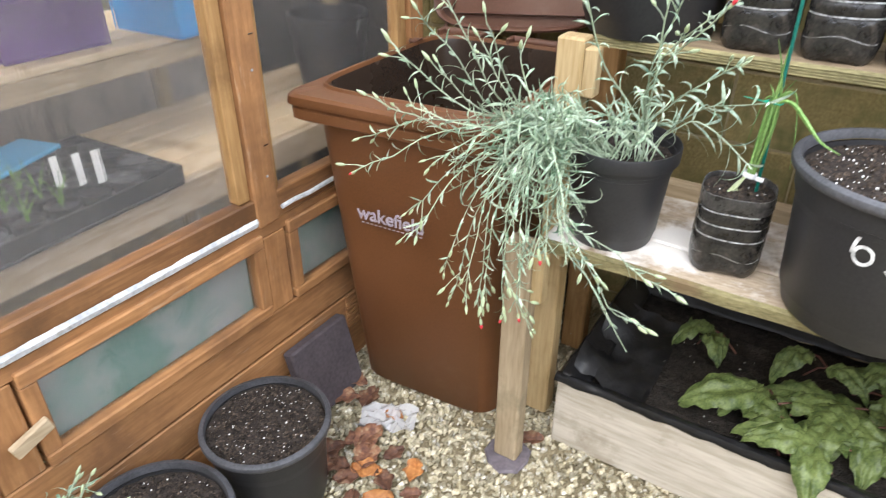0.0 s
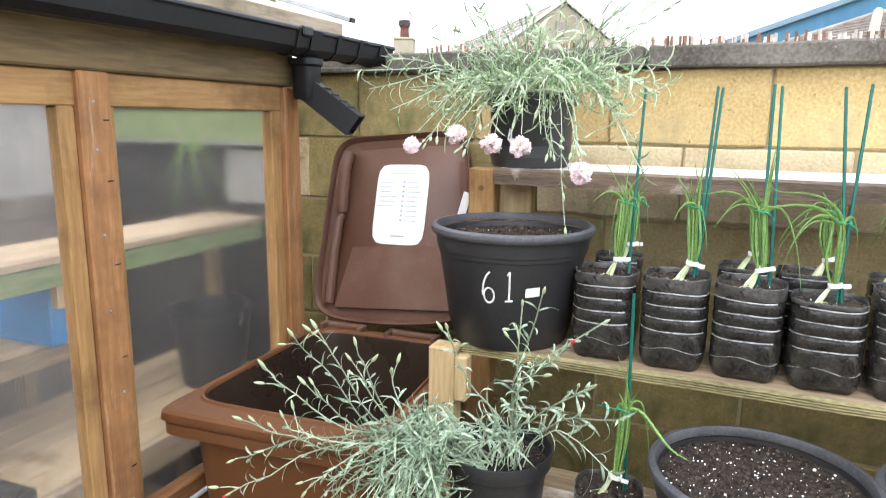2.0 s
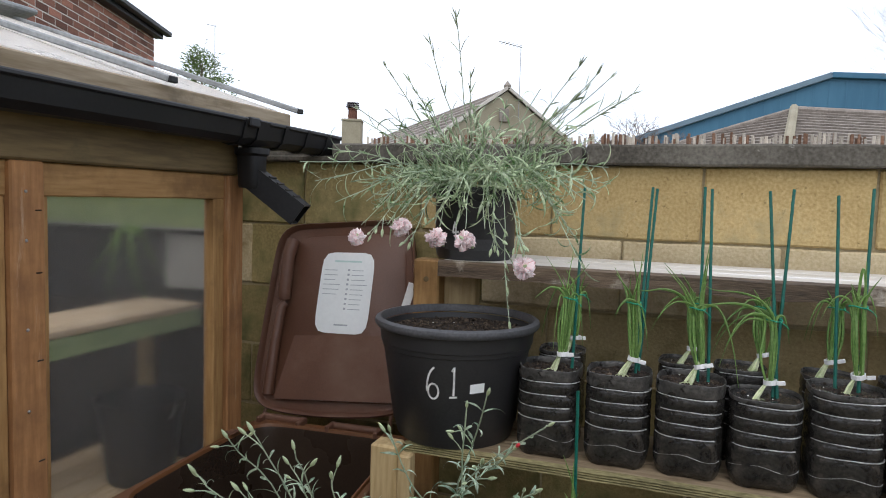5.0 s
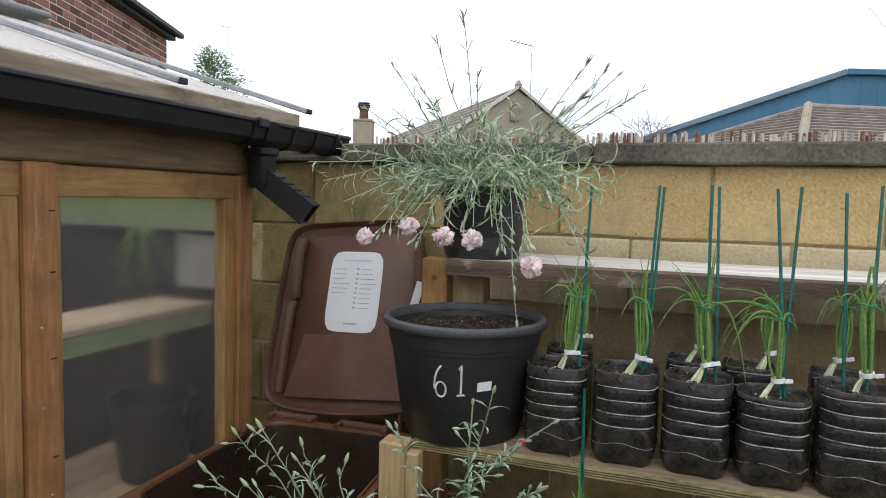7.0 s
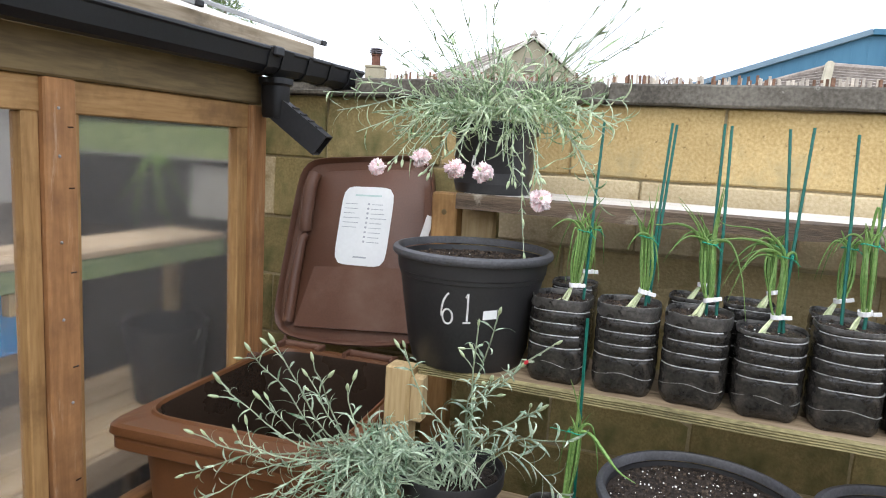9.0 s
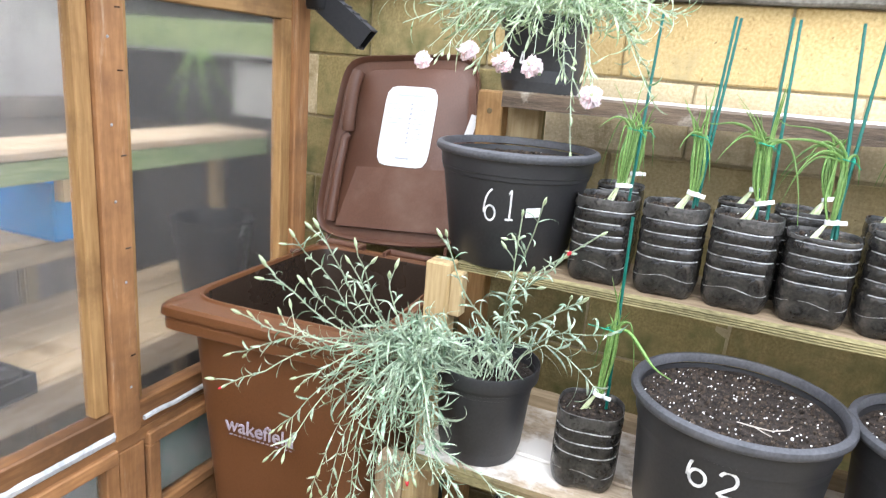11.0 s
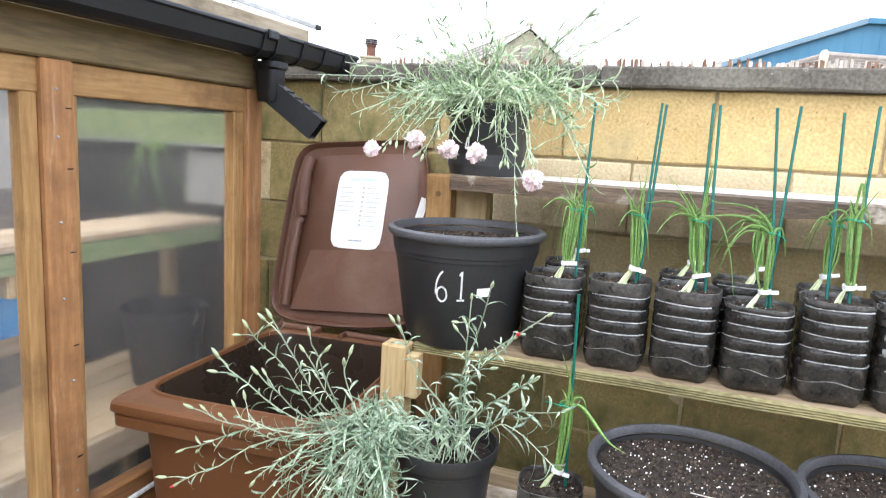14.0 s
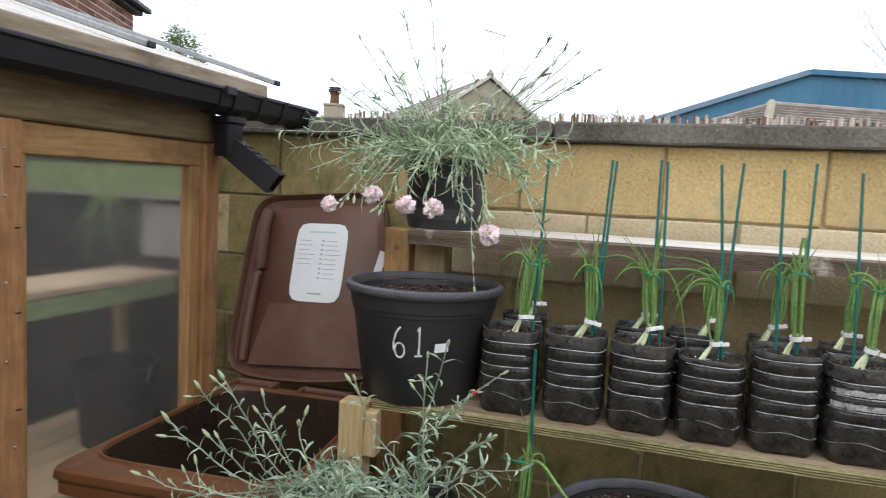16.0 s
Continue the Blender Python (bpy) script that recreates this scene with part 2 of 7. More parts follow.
CARN_TOP = leaf_material("green_carnation_leaf", (0.07, 0.17, 0.045), (0.68, 0.75, 0.52), rough=0.30)
CARN_STEM = leaf_material("carnation_stem", (0.27, 0.35, 0.23), (0.44, 0.51, 0.37), through_light=0.05)
DRYSTEM = leaf_material("thin_dark_stem", (0.20, 0.24, 0.15), (0.38, 0.43, 0.29), through_light=0.05)
BUD = leaf_material("carnation_bud", (0.38, 0.49, 0.25), (0.62, 0.69, 0.48), through_light=0.1)
REDTIP = surface("red_petal_tip", (0.5, 0.02, 0.03), (0.75, 0.06, 0.08), scale=40, rough=0.6, bump=0.1)
PETAL = leaf_material("pale_pink_petal", (0.94, 0.72, 0.74), (0.985, 0.93, 0.92), scale=60, through_light=0.45)
CHIVE = leaf_material("onion_leaf", (0.085, 0.205, 0.038), (0.27, 0.42, 0.13), scale=9)
CHIVE_PALE = leaf_material("onion_shank", (0.38, 0.47, 0.20), (0.66, 0.70, 0.46), through_light=0.1)
RUST = surface("dark_wet_edge", (0.045, 0.030, 0.019), (0.19, 0.135, 0.088), (0.42, 0.37, 0.30), scale=7, fine=60, rough=0.6, bump=0.8, stretch=(0.6, 3, 8), stain_scale=9, stain_at=(0.56, 0.66))
BOXSOIL = surface("black_box_soil", (0.008, 0.007, 0.006), (0.048, 0.040, 0.033), scale=50, fine=200, rough=0.9, bump=1.0, spec=0.2, depth=0.01)
MOSS = surface("mossy_board_edge", (0.085, 0.073, 0.030), (0.29, 0.25, 0.12), (0.15, 0.095, 0.05), scale=6, fine=60, rough=0.85, bump=0.5, stretch=(1, 3, 6))
BEET = leaf_material("beet_leaf", (0.06, 0.10, 0.026), (0.24, 0.305, 0.10), scale=24, rough=0.42, through_light=0.2)
BEETSTEM = surface("beet_stalk", (0.10, 0.025, 0.025), (0.20, 0.09, 0.06), scale=30, rough=0.5, bump=0.1)
CANE = surface("green_plastic_cane", (0.0, 0.075, 0.055), (0.004, 0.13, 0.095), scale=60, fine=250, rough=0.45, bump=0.2)
TWINE = surface("green_twine", (0.0, 0.22, 0.13), (0.02, 0.33, 0.2), scale=80, rough=0.7, bump=0.2)
WHITEPLASTIC = surface("white_plastic", (0.68, 0.68, 0.67), (0.82, 0.82, 0.81), scale=20, rough=0.5, bump=0.05)
PAINTWHITE = surface("white_paint_marks", (0.40, 0.40, 0.39), (0.84, 0.84, 0.82), scale=70, rough=0.7, bump=0.1)
PAPER = surface("printed_sticker", (0.74, 0.76, 0.75), (0.80, 0.82, 0.81), scale=6, rough=0.45, bump=0.02)
INK = surface("sticker_print", (0.3, 0.33, 0.35), (0.45, 0.47, 0.49), scale=60, rough=0.6, bump=0)
TEAL = surface("sticker_teal_print", (0.42, 0.58, 0.55), (0.5, 0.64, 0.6), scale=60, rough=0.6, bump=0)
LOGO = surface("raised_print", (0.30, 0.26, 0.30), (0.42, 0.37, 0.42), scale=60, fine=300, rough=0.6, bump=0.05)
SLAB = surface("dark_paving", (0.050, 0.040, 0.044), (0.090, 0.074, 0.079), scale=12, rough=0.85, bump=0.3)
SLATE = surface("purple_slate", (0.10, 0.085, 0.095), (0.175, 0.15, 0.165), scale=14, rough=0.75, bump=0.2)
DEADLEAF = surface("dead_leaf", (0.09, 0.04, 0.028), (0.27, 0.125, 0.065), (0.36, 0.25, 0.15), scale=25, rough=0.7, bump=0.4, vary=0.35, stain_scale=30)
RUSTLEAF = surface("orange_dead_leaf", (0.30, 0.11, 0.03), (0.52, 0.24, 0.08), (0.20, 0.08, 0.04), scale=25, rough=0.6, bump=0.4, vary=0.2, stain_scale=30)
TAPE = surface("silver_tape", (0.42, 0.43, 0.44), (0.74, 0.75, 0.76), (0.34, 0.30, 0.25), scale=18, rough=0.35, bump=0.3, spec=0.6, stain_scale=12, stain_at=(0.6, 0.7))
PANE = multiwall("twinwall_sheet", 0.042, 0.12, 0.05)
FOGPANE = multiwall("foggy_twinwall_sheet", 0.026, 0.18, 0.015)
ROOFPANE = multiwall("roof_twinwall_sheet", 0.6, 0.4, 0.0)
# Two dark tones that hold the dimness of the greenhouse's far end.
BACKWALL = surface("black_dim_end", (0.012, 0.013, 0.013), (0.03, 0.032, 0.033), (0.05, 0.052, 0.055), scale=2, fine=20, rough=0.8, bump=0.1, stain_scale=1.5)
GREYWALL = surface("grey_dim_end", (0.020, 0.018, 0.016), (0.045, 0.040, 0.036), (0.07, 0.062, 0.056), scale=2, fine=20, rough=0.8, bump=0.1, stain_scale=1.5)
REARSHEET = surface("pale_rear_sheet", (0.34, 0.335, 0.325), (0.52, 0.515, 0.50), (0.26, 0.265, 0.25), scale=2, fine=20, rough=0.7, bump=0.1, stain_scale=1.5, stretch=(1, 4, 0.4))
REARBOARD = timber("dull_tan_boarding", (0.15, 0.125, 0.10), (0.28, 0.24, 0.20), "z", (0.10, 0.085, 0.07))
BARGREY = surface("grey_glazing_bar", (0.20, 0.21, 0.21), (0.34, 0.35, 0.35), scale=10, rough=0.5, bump=0.05)
PALEPLANK = timber("whitened_plank", (0.42, 0.32, 0.21), (0.60, 0.49, 0.36), "y", (0.36, 0.26, 0.15))
BENCHWOOD = timber("dry_bench_plank", (0.58, 0.43, 0.26), (0.78, 0.63, 0.43), "y", (0.34, 0.24, 0.13))
GREENWOOD = timber("green_stained_batten", (0.15, 0.21, 0.095), (0.27, 0.335, 0.17), "y")
NETTING = surface("green_backing", (0.10, 0.22, 0.20), (0.20, 0.30, 0.28), (0.33, 0.36, 0.37), scale=3, rough=0.5, bump=0.05, stain_scale=4, stain_at=(0.42, 0.6))
BRICK = surface("red_brick", (0.20, 0.085, 0.06), (0.38, 0.17, 0.115), (0.14, 0.075, 0.065), scale=9, fine=80, rough=0.9, bump=0.3, vary=0.5, stain_scale=2.2, stain_at=(0.5, 0.62))
PALEMORTAR = surface("pale_mortar", (0.52, 0.48, 0.43), (0.68, 0.64, 0.58), scale=6, rough=0.95, bump=0.2)
ROOFSLATE = surface("roof_slate", (0.07, 0.075, 0.085), (0.15, 0.155, 0.17), scale=3, rough=0.6, bump=0.2)
RENDER = surface("house_render", (0.27, 0.24, 0.165), (0.38, 0.34, 0.25), scale=1.5, fine=30, rough=0.95, bump=0.2)
TILE = surface("brown_roof_tile", (0.20, 0.17, 0.145), (0.36, 0.315, 0.275), scale=3, fine=20, rough=0.9, bump=0.3)
TILEGAP = surface("roof_shadow_gap", (0.05, 0.04, 0.035), (0.09, 0.075, 0.065), scale=3, rough=0.95, bump=0.1)
BLUE = surface("blue_cladding", (0.04, 0.14, 0.23), (0.06, 0.18, 0.28), scale=0.4, fine=3, rough=0.5, bump=0.05, stretch=(1, 1, 0.2))
BLUEEDGE = surface("blue_grey_verge", (0.12, 0.19, 0.25), (0.18, 0.26, 0.32), scale=1, rough=0.5, bump=0.05)
BLUECRATE = surface("blue_plastic", (0.0, 0.22, 0.62), (0.03, 0.37, 0.82), scale=6, rough=0.45, bump=0.05)
SKYBLUE = surface("light_blue_plastic", (0.10, 0.42, 0.72), (0.18, 0.55, 0.84), scale=6, rough=0.45, bump=0.05)
PURPLE = surface("purple_plastic", (0.10, 0.04, 0.22), (0.18, 0.09, 0.33), scale=6, rough=0.5, bump=0.05)
BARK = surface("bark", (0.10, 0.055, 0.035), (0.30, 0.17, 0.11), scale=12, rough=0.9, bump=0.6, vary=0.5)
BARKPALE = surface("pale_stick", (0.42, 0.36, 0.29), (0.66, 0.60, 0.52), scale=12, rough=0.9, bump=0.4, vary=0.25)
TWIG = surface("bare_twig", (0.12, 0.095, 0.08), (0.24, 0.19, 0.165), scale=10, rough=0.9, bump=0.2)
CONIFER = leaf_material("conifer_leaf", (0.08, 0.14, 0.045), (0.22, 0.29, 0.11), through_light=0.35)
METAL = surface("grey_metal", (0.3, 0.3, 0.3), (0.45, 0.45, 0.45), scale=20, rough=0.4, metal=0.8, bump=0.05)
GRASS = surface("rough_ground", (0.06, 0.08, 0.03), (0.14, 0.13, 0.07), scale=0.6, fine=6, rough=0.95, bump=0.4)

LIP = surface("dirty_bottle_lip", (0.016, 0.015, 0.014), (0.075, 0.071, 0.065), (0.19, 0.175, 0.155), scale=34, fine=150, rough=0.3, bump=0.8, spec=0.5, stain_scale=22, stain_at=(0.52, 0.78))
LIPEDGE = surface("worn_lip_edge", (0.05, 0.05, 0.047), (0.20, 0.195, 0.185), scale=60, fine=200, rough=0.25, bump=0.1)
# Top shelf boards coloured near white to stand for sky glare on wet wood.
GLAREBOARD = surface("wet_glare_board", (0.60, 0.56, 0.50), (0.84, 0.82, 0.79), (0.46, 0.36, 0.25), scale=4, fine=50, rough=0.34, bump=0.15, stretch=(0.5, 3, 3), vary=0.04,
                    stain_at=(0.62, 0.74), stain_scale=5, spec=0.6)
WRAP, _n, _l, _b = nodes_of("clear_wrapper_film")
_b.inputs["Base Color"].default_value = (0.9, 0.9, 0.9, 1)
_b.inputs["Transmission Weight"].default_value, _b.inputs["Roughness"].default_value, _b.inputs["IOR"].default_value = 0.55, 0.15, 1.25


# ---- mesh helpers ----
def thing(name, m, label, category, group="", kind=""):
    ob = new(name)
    ob.empty_display_size = 0.05
    ob.matrix_basis = m
    return tagged(ob, label, category, group, kind)


def part(name, bm, material, parent=None, label="", smooth=False):
    me = bpy.data.meshes.new(name)
    bmesh.ops.recalc_face_normals(bm, faces=bm.faces)
    bm.to_mesh(me)
    bm.free()
    me.materials.append(material)
    if smooth:
        me.shade_smooth()
        me.set_sharp_from_angle(angle=radians(38))
    ob = new(name, me)
    ob.parent = parent
    if label:
        ob["label"] = label
    return ob


def share(name, me, parent, m):
    ob = new(name, me)
    ob.parent = parent
    ob.matrix_basis = m
    return ob


def box(x0, x1, y0, y1, z0, z1, bevel=0.003, bm=None):
    bm = bm or bmesh.new()
    c = Matrix.LocRotScale(((x0 + x1) / 2, (y0 + y1) / 2, (z0 + z1) / 2), None, (abs(x1 - x0), abs(y1 - y0), abs(z1 - z0)))
    g = bmesh.ops.create_cube(bm, size=1, matrix=c)
    if bevel:
        es = {e for v in g["verts"] for e in v.link_edges}
        bmesh.ops.bevel(bm, geom=list(es), offset=bevel, segments=1, affect="EDGES", profile=0.5)
    return bm


def beam(a, b, w, h, up=(0, 0, 1), bevel=0.003, bm=None):
    """A bar from a to b; w across, h along up."""
    bm = bm or bmesh.new()
    a, b = Vector(a), Vector(b)
    d = (b - a).normalized()
    s = d.cross(Vector(up)).normalized()
    u = s.cross(d)
    m = Matrix((s, d, u)).transposed().to_4x4()
    m.translation = (a + b) / 2
    g = bmesh.ops.create_cube(bm, size=1, matrix=m @ Matrix.Diagonal((w, (b - a).length, h, 1)))
    if bevel:
        es = {e for v in g["verts"] for e in v.link_edges}
        bmesh.ops.bevel(bm, geom=list(es), offset=bevel, segments=1, affect="EDGES", profile=0.5)
    return bm


def rounded(n, p):
    """Unit outline of a rounded square (p over 2) or a circle (p = 2)."""
    out = []
    for i in range(n):
        a = 2 * math.pi * (i + 0.5) / n
        c, s = math.cos(a), math.sin(a)
        r = (abs(c) ** p + abs(s) ** p) ** (-1 / p)
        out.append((r * c, r * s))
    return out


def lathe(profile, n=40, p=2.0, bm=None, wobble=0.0, loop=False):
    """Sweep (radius, height) or (rx, ry, height, dx, dy) sections round z."""
    bm = bm or bmesh.new()
    o = rounded(n, p)
    rings = []
    for q in profile:
        rx, ry, z, dx, dy = (q[0], q[0], q[1], 0, 0) if len(q) == 2 else q[:5]
        ring = []
        for i, (c, s) in enumerate(rounded(n, q[5]) if len(q) > 5 else o):
            k = 1 + wobble * noise.noise(Vector((c * 2, s * 2, z * 9)))
            ring.append(bm.verts.new((dx + rx * c * k, dy + ry * s * k, z)))
        rings.append(ring)
    for a, b in zip(rings, rings[1:]):
        for i in range(n):
            bm.faces.new((a[i], a[(i + 1) % n], b[(i + 1) % n], b[i]))
    if loop:
        for i in range(n):
            bm.faces.new((rings[-1][i], rings[-1][(i + 1) % n], rings[0][(i + 1) % n], rings[0][i]))
        return bm
    if profile[0][0] > 0:
        bm.faces.new(rings[0][::-1])
    if profile[-1][0] > 0:
        bm.faces.new(rings[-1])
    return bm


def tube(bm, pts, r0, r1=None, n=6):
    r1 = r0 if r1 is None else r1
    pts = [Vector(p) for p in pts]
    prev, ref = None, Vector((0.31, 0.17, 0.93))
    for i, p in enumerate(pts):
        d = (pts[min(i + 1, len(pts) - 1)] - pts[max(i - 1, 0)]).normalized()
        s = d.cross(ref)
        if s.length < 0.05:
            s = d.cross(Vector((1, 0, 0)))
        s.normalize()
        u = s.cross(d)
        r = r0 + (r1 - r0) * i / max(len(pts) - 1, 1)
        ring = [bm.verts.new(p + (s * math.cos(2 * math.pi * k / n) + u * math.sin(2 * math.pi * k / n)) * r) for k in range(n)]
        if prev:
            for k in range(n):
                bm.faces.new((prev[k], prev[(k + 1) % n], ring[(k + 1) % n], ring[k]))
        else:
            bm.faces.new(ring[::-1])
        prev = ring
    bm.faces.new(prev)
    return bm


def blade(bm, pts, width, side, fold=0.3, wide=0.35):
    """A channelled leaf along pts, widest at the share `wide` of its length."""
    pts = [Vector(p) for p in pts]
    prev, k = None, len(pts) - 1
    for i, p in enumerate(pts):
        d = (pts[min(i + 1, k)] - pts[max(i - 1, 0)]).normalized()
        s = (side - d * side.dot(d))
        s = s.normalized() if s.length > 1e-4 else d.orthogonal().normalized()
        u = s.cross(d)
        f = i / k
        w = width * (min(1, 0.45 + 0.55 * f / wide) if f < wide else max(0.04, 1 - ((f - wide) / (1 - wide)) ** 1.6)) / 2
        row = [bm.verts.new(p - s * w + u * w * fold), bm.verts.new(p), bm.verts.new(p + s * w + u * w * fold)]
        if prev:
            bm.faces.new((prev[0], prev[1], row[1], row[0]))
            bm.faces.new((prev[1], prev[2], row[2], row[1]))
        prev = row
    return bm


def letters(text, size, depth, material, parent, name, m, bold=0.0):
    cu = bpy.data.curves.new(name, "FONT")
    cu.body, cu.size, cu.extrude, cu.offset, cu.align_x = text, size, depth, bold, "CENTER"
    tmp = bpy.data.objects.new(name, cu)
    scene.collection.objects.link(tmp)
    me = bpy.data.meshes.new_from_object(tmp.evaluated_get(bpy.context.evaluated_depsgraph_get()))
    bpy.data.objects.remove(tmp)
    me.materials.clear()
    me.materials.append(material)
    ob = new(name, me)
    ob.parent, ob.matrix_basis = parent, m
    return ob


R = random.Random(7)


# ---- ground, wall ----
def ground():
    g = tagged(new("ground"), "pale gravel yard running out to rough ground", "ground", kind="structure")
    bm = bmesh.new()
    bmesh.ops.create_grid(bm, x_segments=1, y_segments=1, size=900)
    bmesh.ops.translate(bm, verts=bm.verts, vec=(0, 0, -0.06))
    part("soil", bm, GRASS, g)
    bm = bmesh.new()
    bmesh.ops.create_grid(bm, x_segments=60, y_segments=60, size=2.2)
    for v in bm.verts:
        v.co.z = 0.006 * noise.noise(v.co * 6) - 0.012
        v.co.x = 0.75 + v.co.x * 1.205
        v.co.y = -0.5 + v.co.y * 1.185
    part("gravel_bed", bm, SOIL, g)
    vs, fs = [], []
    src = bmesh.new()
    bmesh.ops.create_icosphere(src, subdivisions=1, radius=1)
    base = [v.co.copy() for v in src.verts]
    faces = [[v.index for v in f.verts] for f in src.faces]
    src.free()
    rr = random.Random(3)
    for i in range(24000):
        x, y = rr.uniform(-1.0, 0.75), rr.uniform(0.35, 1.75)
        if i > 14000:
            x, y = rr.uniform(-1.0, 2.5), rr.uniform(-1.9, 2.05)
        s = rr.uniform(0.0048, 0.012) * (1.5 if rr.random() < 0.08 else 1)
        m = pose(x, y, 0.006 * noise.noise(Vector((x, y, 0)) * 6) - 0.004 + rr.uniform(-0.004, 0.006), rr.uniform(0, 360), rr.uniform(0, 360), rr.uniform(0, 360))
        sc = (s * rr.uniform(0.8, 1.35), s * rr.uniform(0.8, 1.1), s * rr.uniform(0.35, 0.65))
        o = len(vs)
        off = Vector((i * 1.7, 0, 0))
        for b in base:
            k = 1 + 0.55 * noise.noise(b * 1.5 + off)
            vs.append(m @ Vector((b.x * sc[0] * k, b.y * sc[1] * k, b.z * sc[2] * k)))
        fs += [[o + a for a in f] for f in faces]
    me = bpy.data.meshes.new("gravel")
    me.from_pydata(vs, [], fs)
    me.materials.append(GRAVEL)
    tagged(new("gravel", me), "loose buff and white angular gravel stones", "gravel", kind="stuff")


ground()


# Unseen wall and fence, added to close the yard and cut low sky light.
def closing_walls():
    w = tagged(new("wall_south"), "unseen plain rendered wall added to close the yard", "wall", kind="structure")
    part("wall_face", box(-3.6, 4.8, -3.3, -3.1, -0.05, 2.1, 0.01), RENDER, w)
    w = tagged(new("wall_east"), "unseen plain board fence added to close the yard", "wall", kind="structure")
    for i in range(36):
        part("board", box(3.4, 3.42, -3.1 + i * 0.145, -3.1 + i * 0.145 + 0.14, -0.05, 1.75, 0.003), TREATED["z"], w)


closing_walls()

WALL_Y = 2.10


def garden_wall():
    w = tagged(new("wall_north"), "yellow-brown block garden wall under a grey concrete coping", "wall", kind="structure")
    part("mortar_core", box(-3.2, 4.6, WALL_Y + 0.0165, WALL_Y + 0.2, -0.05, 1.826, 0), MORTAR, w)
    meshes = []
    for k in range(4):
        bm = box(-0.2165, 0.2165, 0, 0.09, -0.1085, 0.1085, 0.005)
        bmesh.ops.subdivide_edges(bm, edges=[e for e in bm.edges if e.calc_length() > 0.1], cuts=3, use_grid_fill=True)
        for v in bm.verts:
            v.co += 0.004 * noise.noise_vector(v.co * 9 + Vector((k * 5, 0, 0)))
        me = bpy.data.meshes.new("block")
        bmesh.ops.recalc_face_normals(bm, faces=bm.faces)
        bm.to_mesh(me)
        bm.free()
        me.materials.append(BLOCK)
        meshes.append(me)
    def recoated(material):
        out = []
        for me in meshes:
            w2 = me.copy()
            w2.materials.clear()
            w2.materials.append(material)
            out.append(w2)
        return out
    wet, pale, dull = recoated(ALGAESHADE), recoated(BLOCKPALE), recoated(BLOCKDULL)
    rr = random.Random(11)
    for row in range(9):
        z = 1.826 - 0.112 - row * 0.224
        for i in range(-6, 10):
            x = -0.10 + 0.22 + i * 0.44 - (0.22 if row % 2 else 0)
            # Corner blocks and low courses get the darker coat, part algae, part painted shade.
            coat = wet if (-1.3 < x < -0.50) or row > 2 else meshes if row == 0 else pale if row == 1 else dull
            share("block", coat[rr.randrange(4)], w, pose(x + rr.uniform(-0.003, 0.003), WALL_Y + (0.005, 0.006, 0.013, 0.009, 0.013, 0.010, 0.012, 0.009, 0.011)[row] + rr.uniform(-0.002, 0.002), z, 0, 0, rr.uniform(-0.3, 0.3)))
    for i, x in enumerate((-0.862, 0.0, 0.93, 1.86, 2.79, 3.72)):
        bm = box(x + 0.004, x + (0.852 if i < 1 else 0.92), 2.068, 2.36, 1.826, 1.888, 0.006)
        bmesh.ops.subdivide_edges(bm, edges=[e for e in bm.edges if e.calc_length() > 0.2], cuts=14, use_grid_fill=True)
        for v in bm.verts:
            v.co += 0.004 * noise.noise_vector(v.co * 14)
        part("coping_stone", bm, COPING, w)
    part("capping", box(-3.2, -0.86, 2.07, 2.169, 1.827, 1.846, 0.004), COPING, w)
    part("capping", box(-3.2, -0.86, 2.17, 2.36, 1.827, 1.890, 0.004), COPING, w)


garden_wall()


def stick_screen():
    f = thing("bark_screen", pose(0, 2.385, 0), "low screen of brown and pale split sticks behind the coping", "fence")
    rr = random.Random(5)
    x = -0.86
    for z in (1.6, 1.9):
        part("wire", tube(bmesh.new(), [(-0.9, 0.004, z), (3.4, 0.004, z)], 0.0012), METAL, f)
    ms = []
    for k in range(6):
        bm = bmesh.new()
        tube(bm, [(0, 0, 0), (rr.uniform(-0.002, 0.002), 0, 0.3), (rr.uniform(-0.003, 0.003), 0, 0.6)], 0.0056, 0.0046, 6)
        bmesh.ops.scale(bm, verts=bm.verts, vec=(1, 0.6, 1))
        me = bpy.data.meshes.new("stick")
        bm.to_mesh(me)
        bm.free()
        me.materials.append(BARK if k < 3 else BARKPALE)
        ms.append(me)
    far = bmesh.new()
    while x < 2.2:
        if noise.noise(Vector((x * 3, 0, 4))) > -0.5:
            top = 1.943 + 0.010 * noise.noise(Vector((x * 8, 0, 0))) + rr.uniform(-0.012, 0.008)
            pale = 3 if rr.random() < 0.55 else 0
            if x < 1.62:
                share("stick", ms[pale + rr.randrange(3)], f, pose(x, rr.uniform(-0.004, 0.004), top - 0.6, 0, rr.uniform(-1.5, 1.5), rr.uniform(-20, 20)))
            else:
                tube(far, [(x, 0, top - 0.6), (x + rr.uniform(-0.006, 0.006), 0, top)], 0.0056, 0.0046, 6)
        x += rr.uniform(0.0065, 0.0105)
    tagged(part("sticks", far, BARK, f), kind="stuff")


stick_screen()


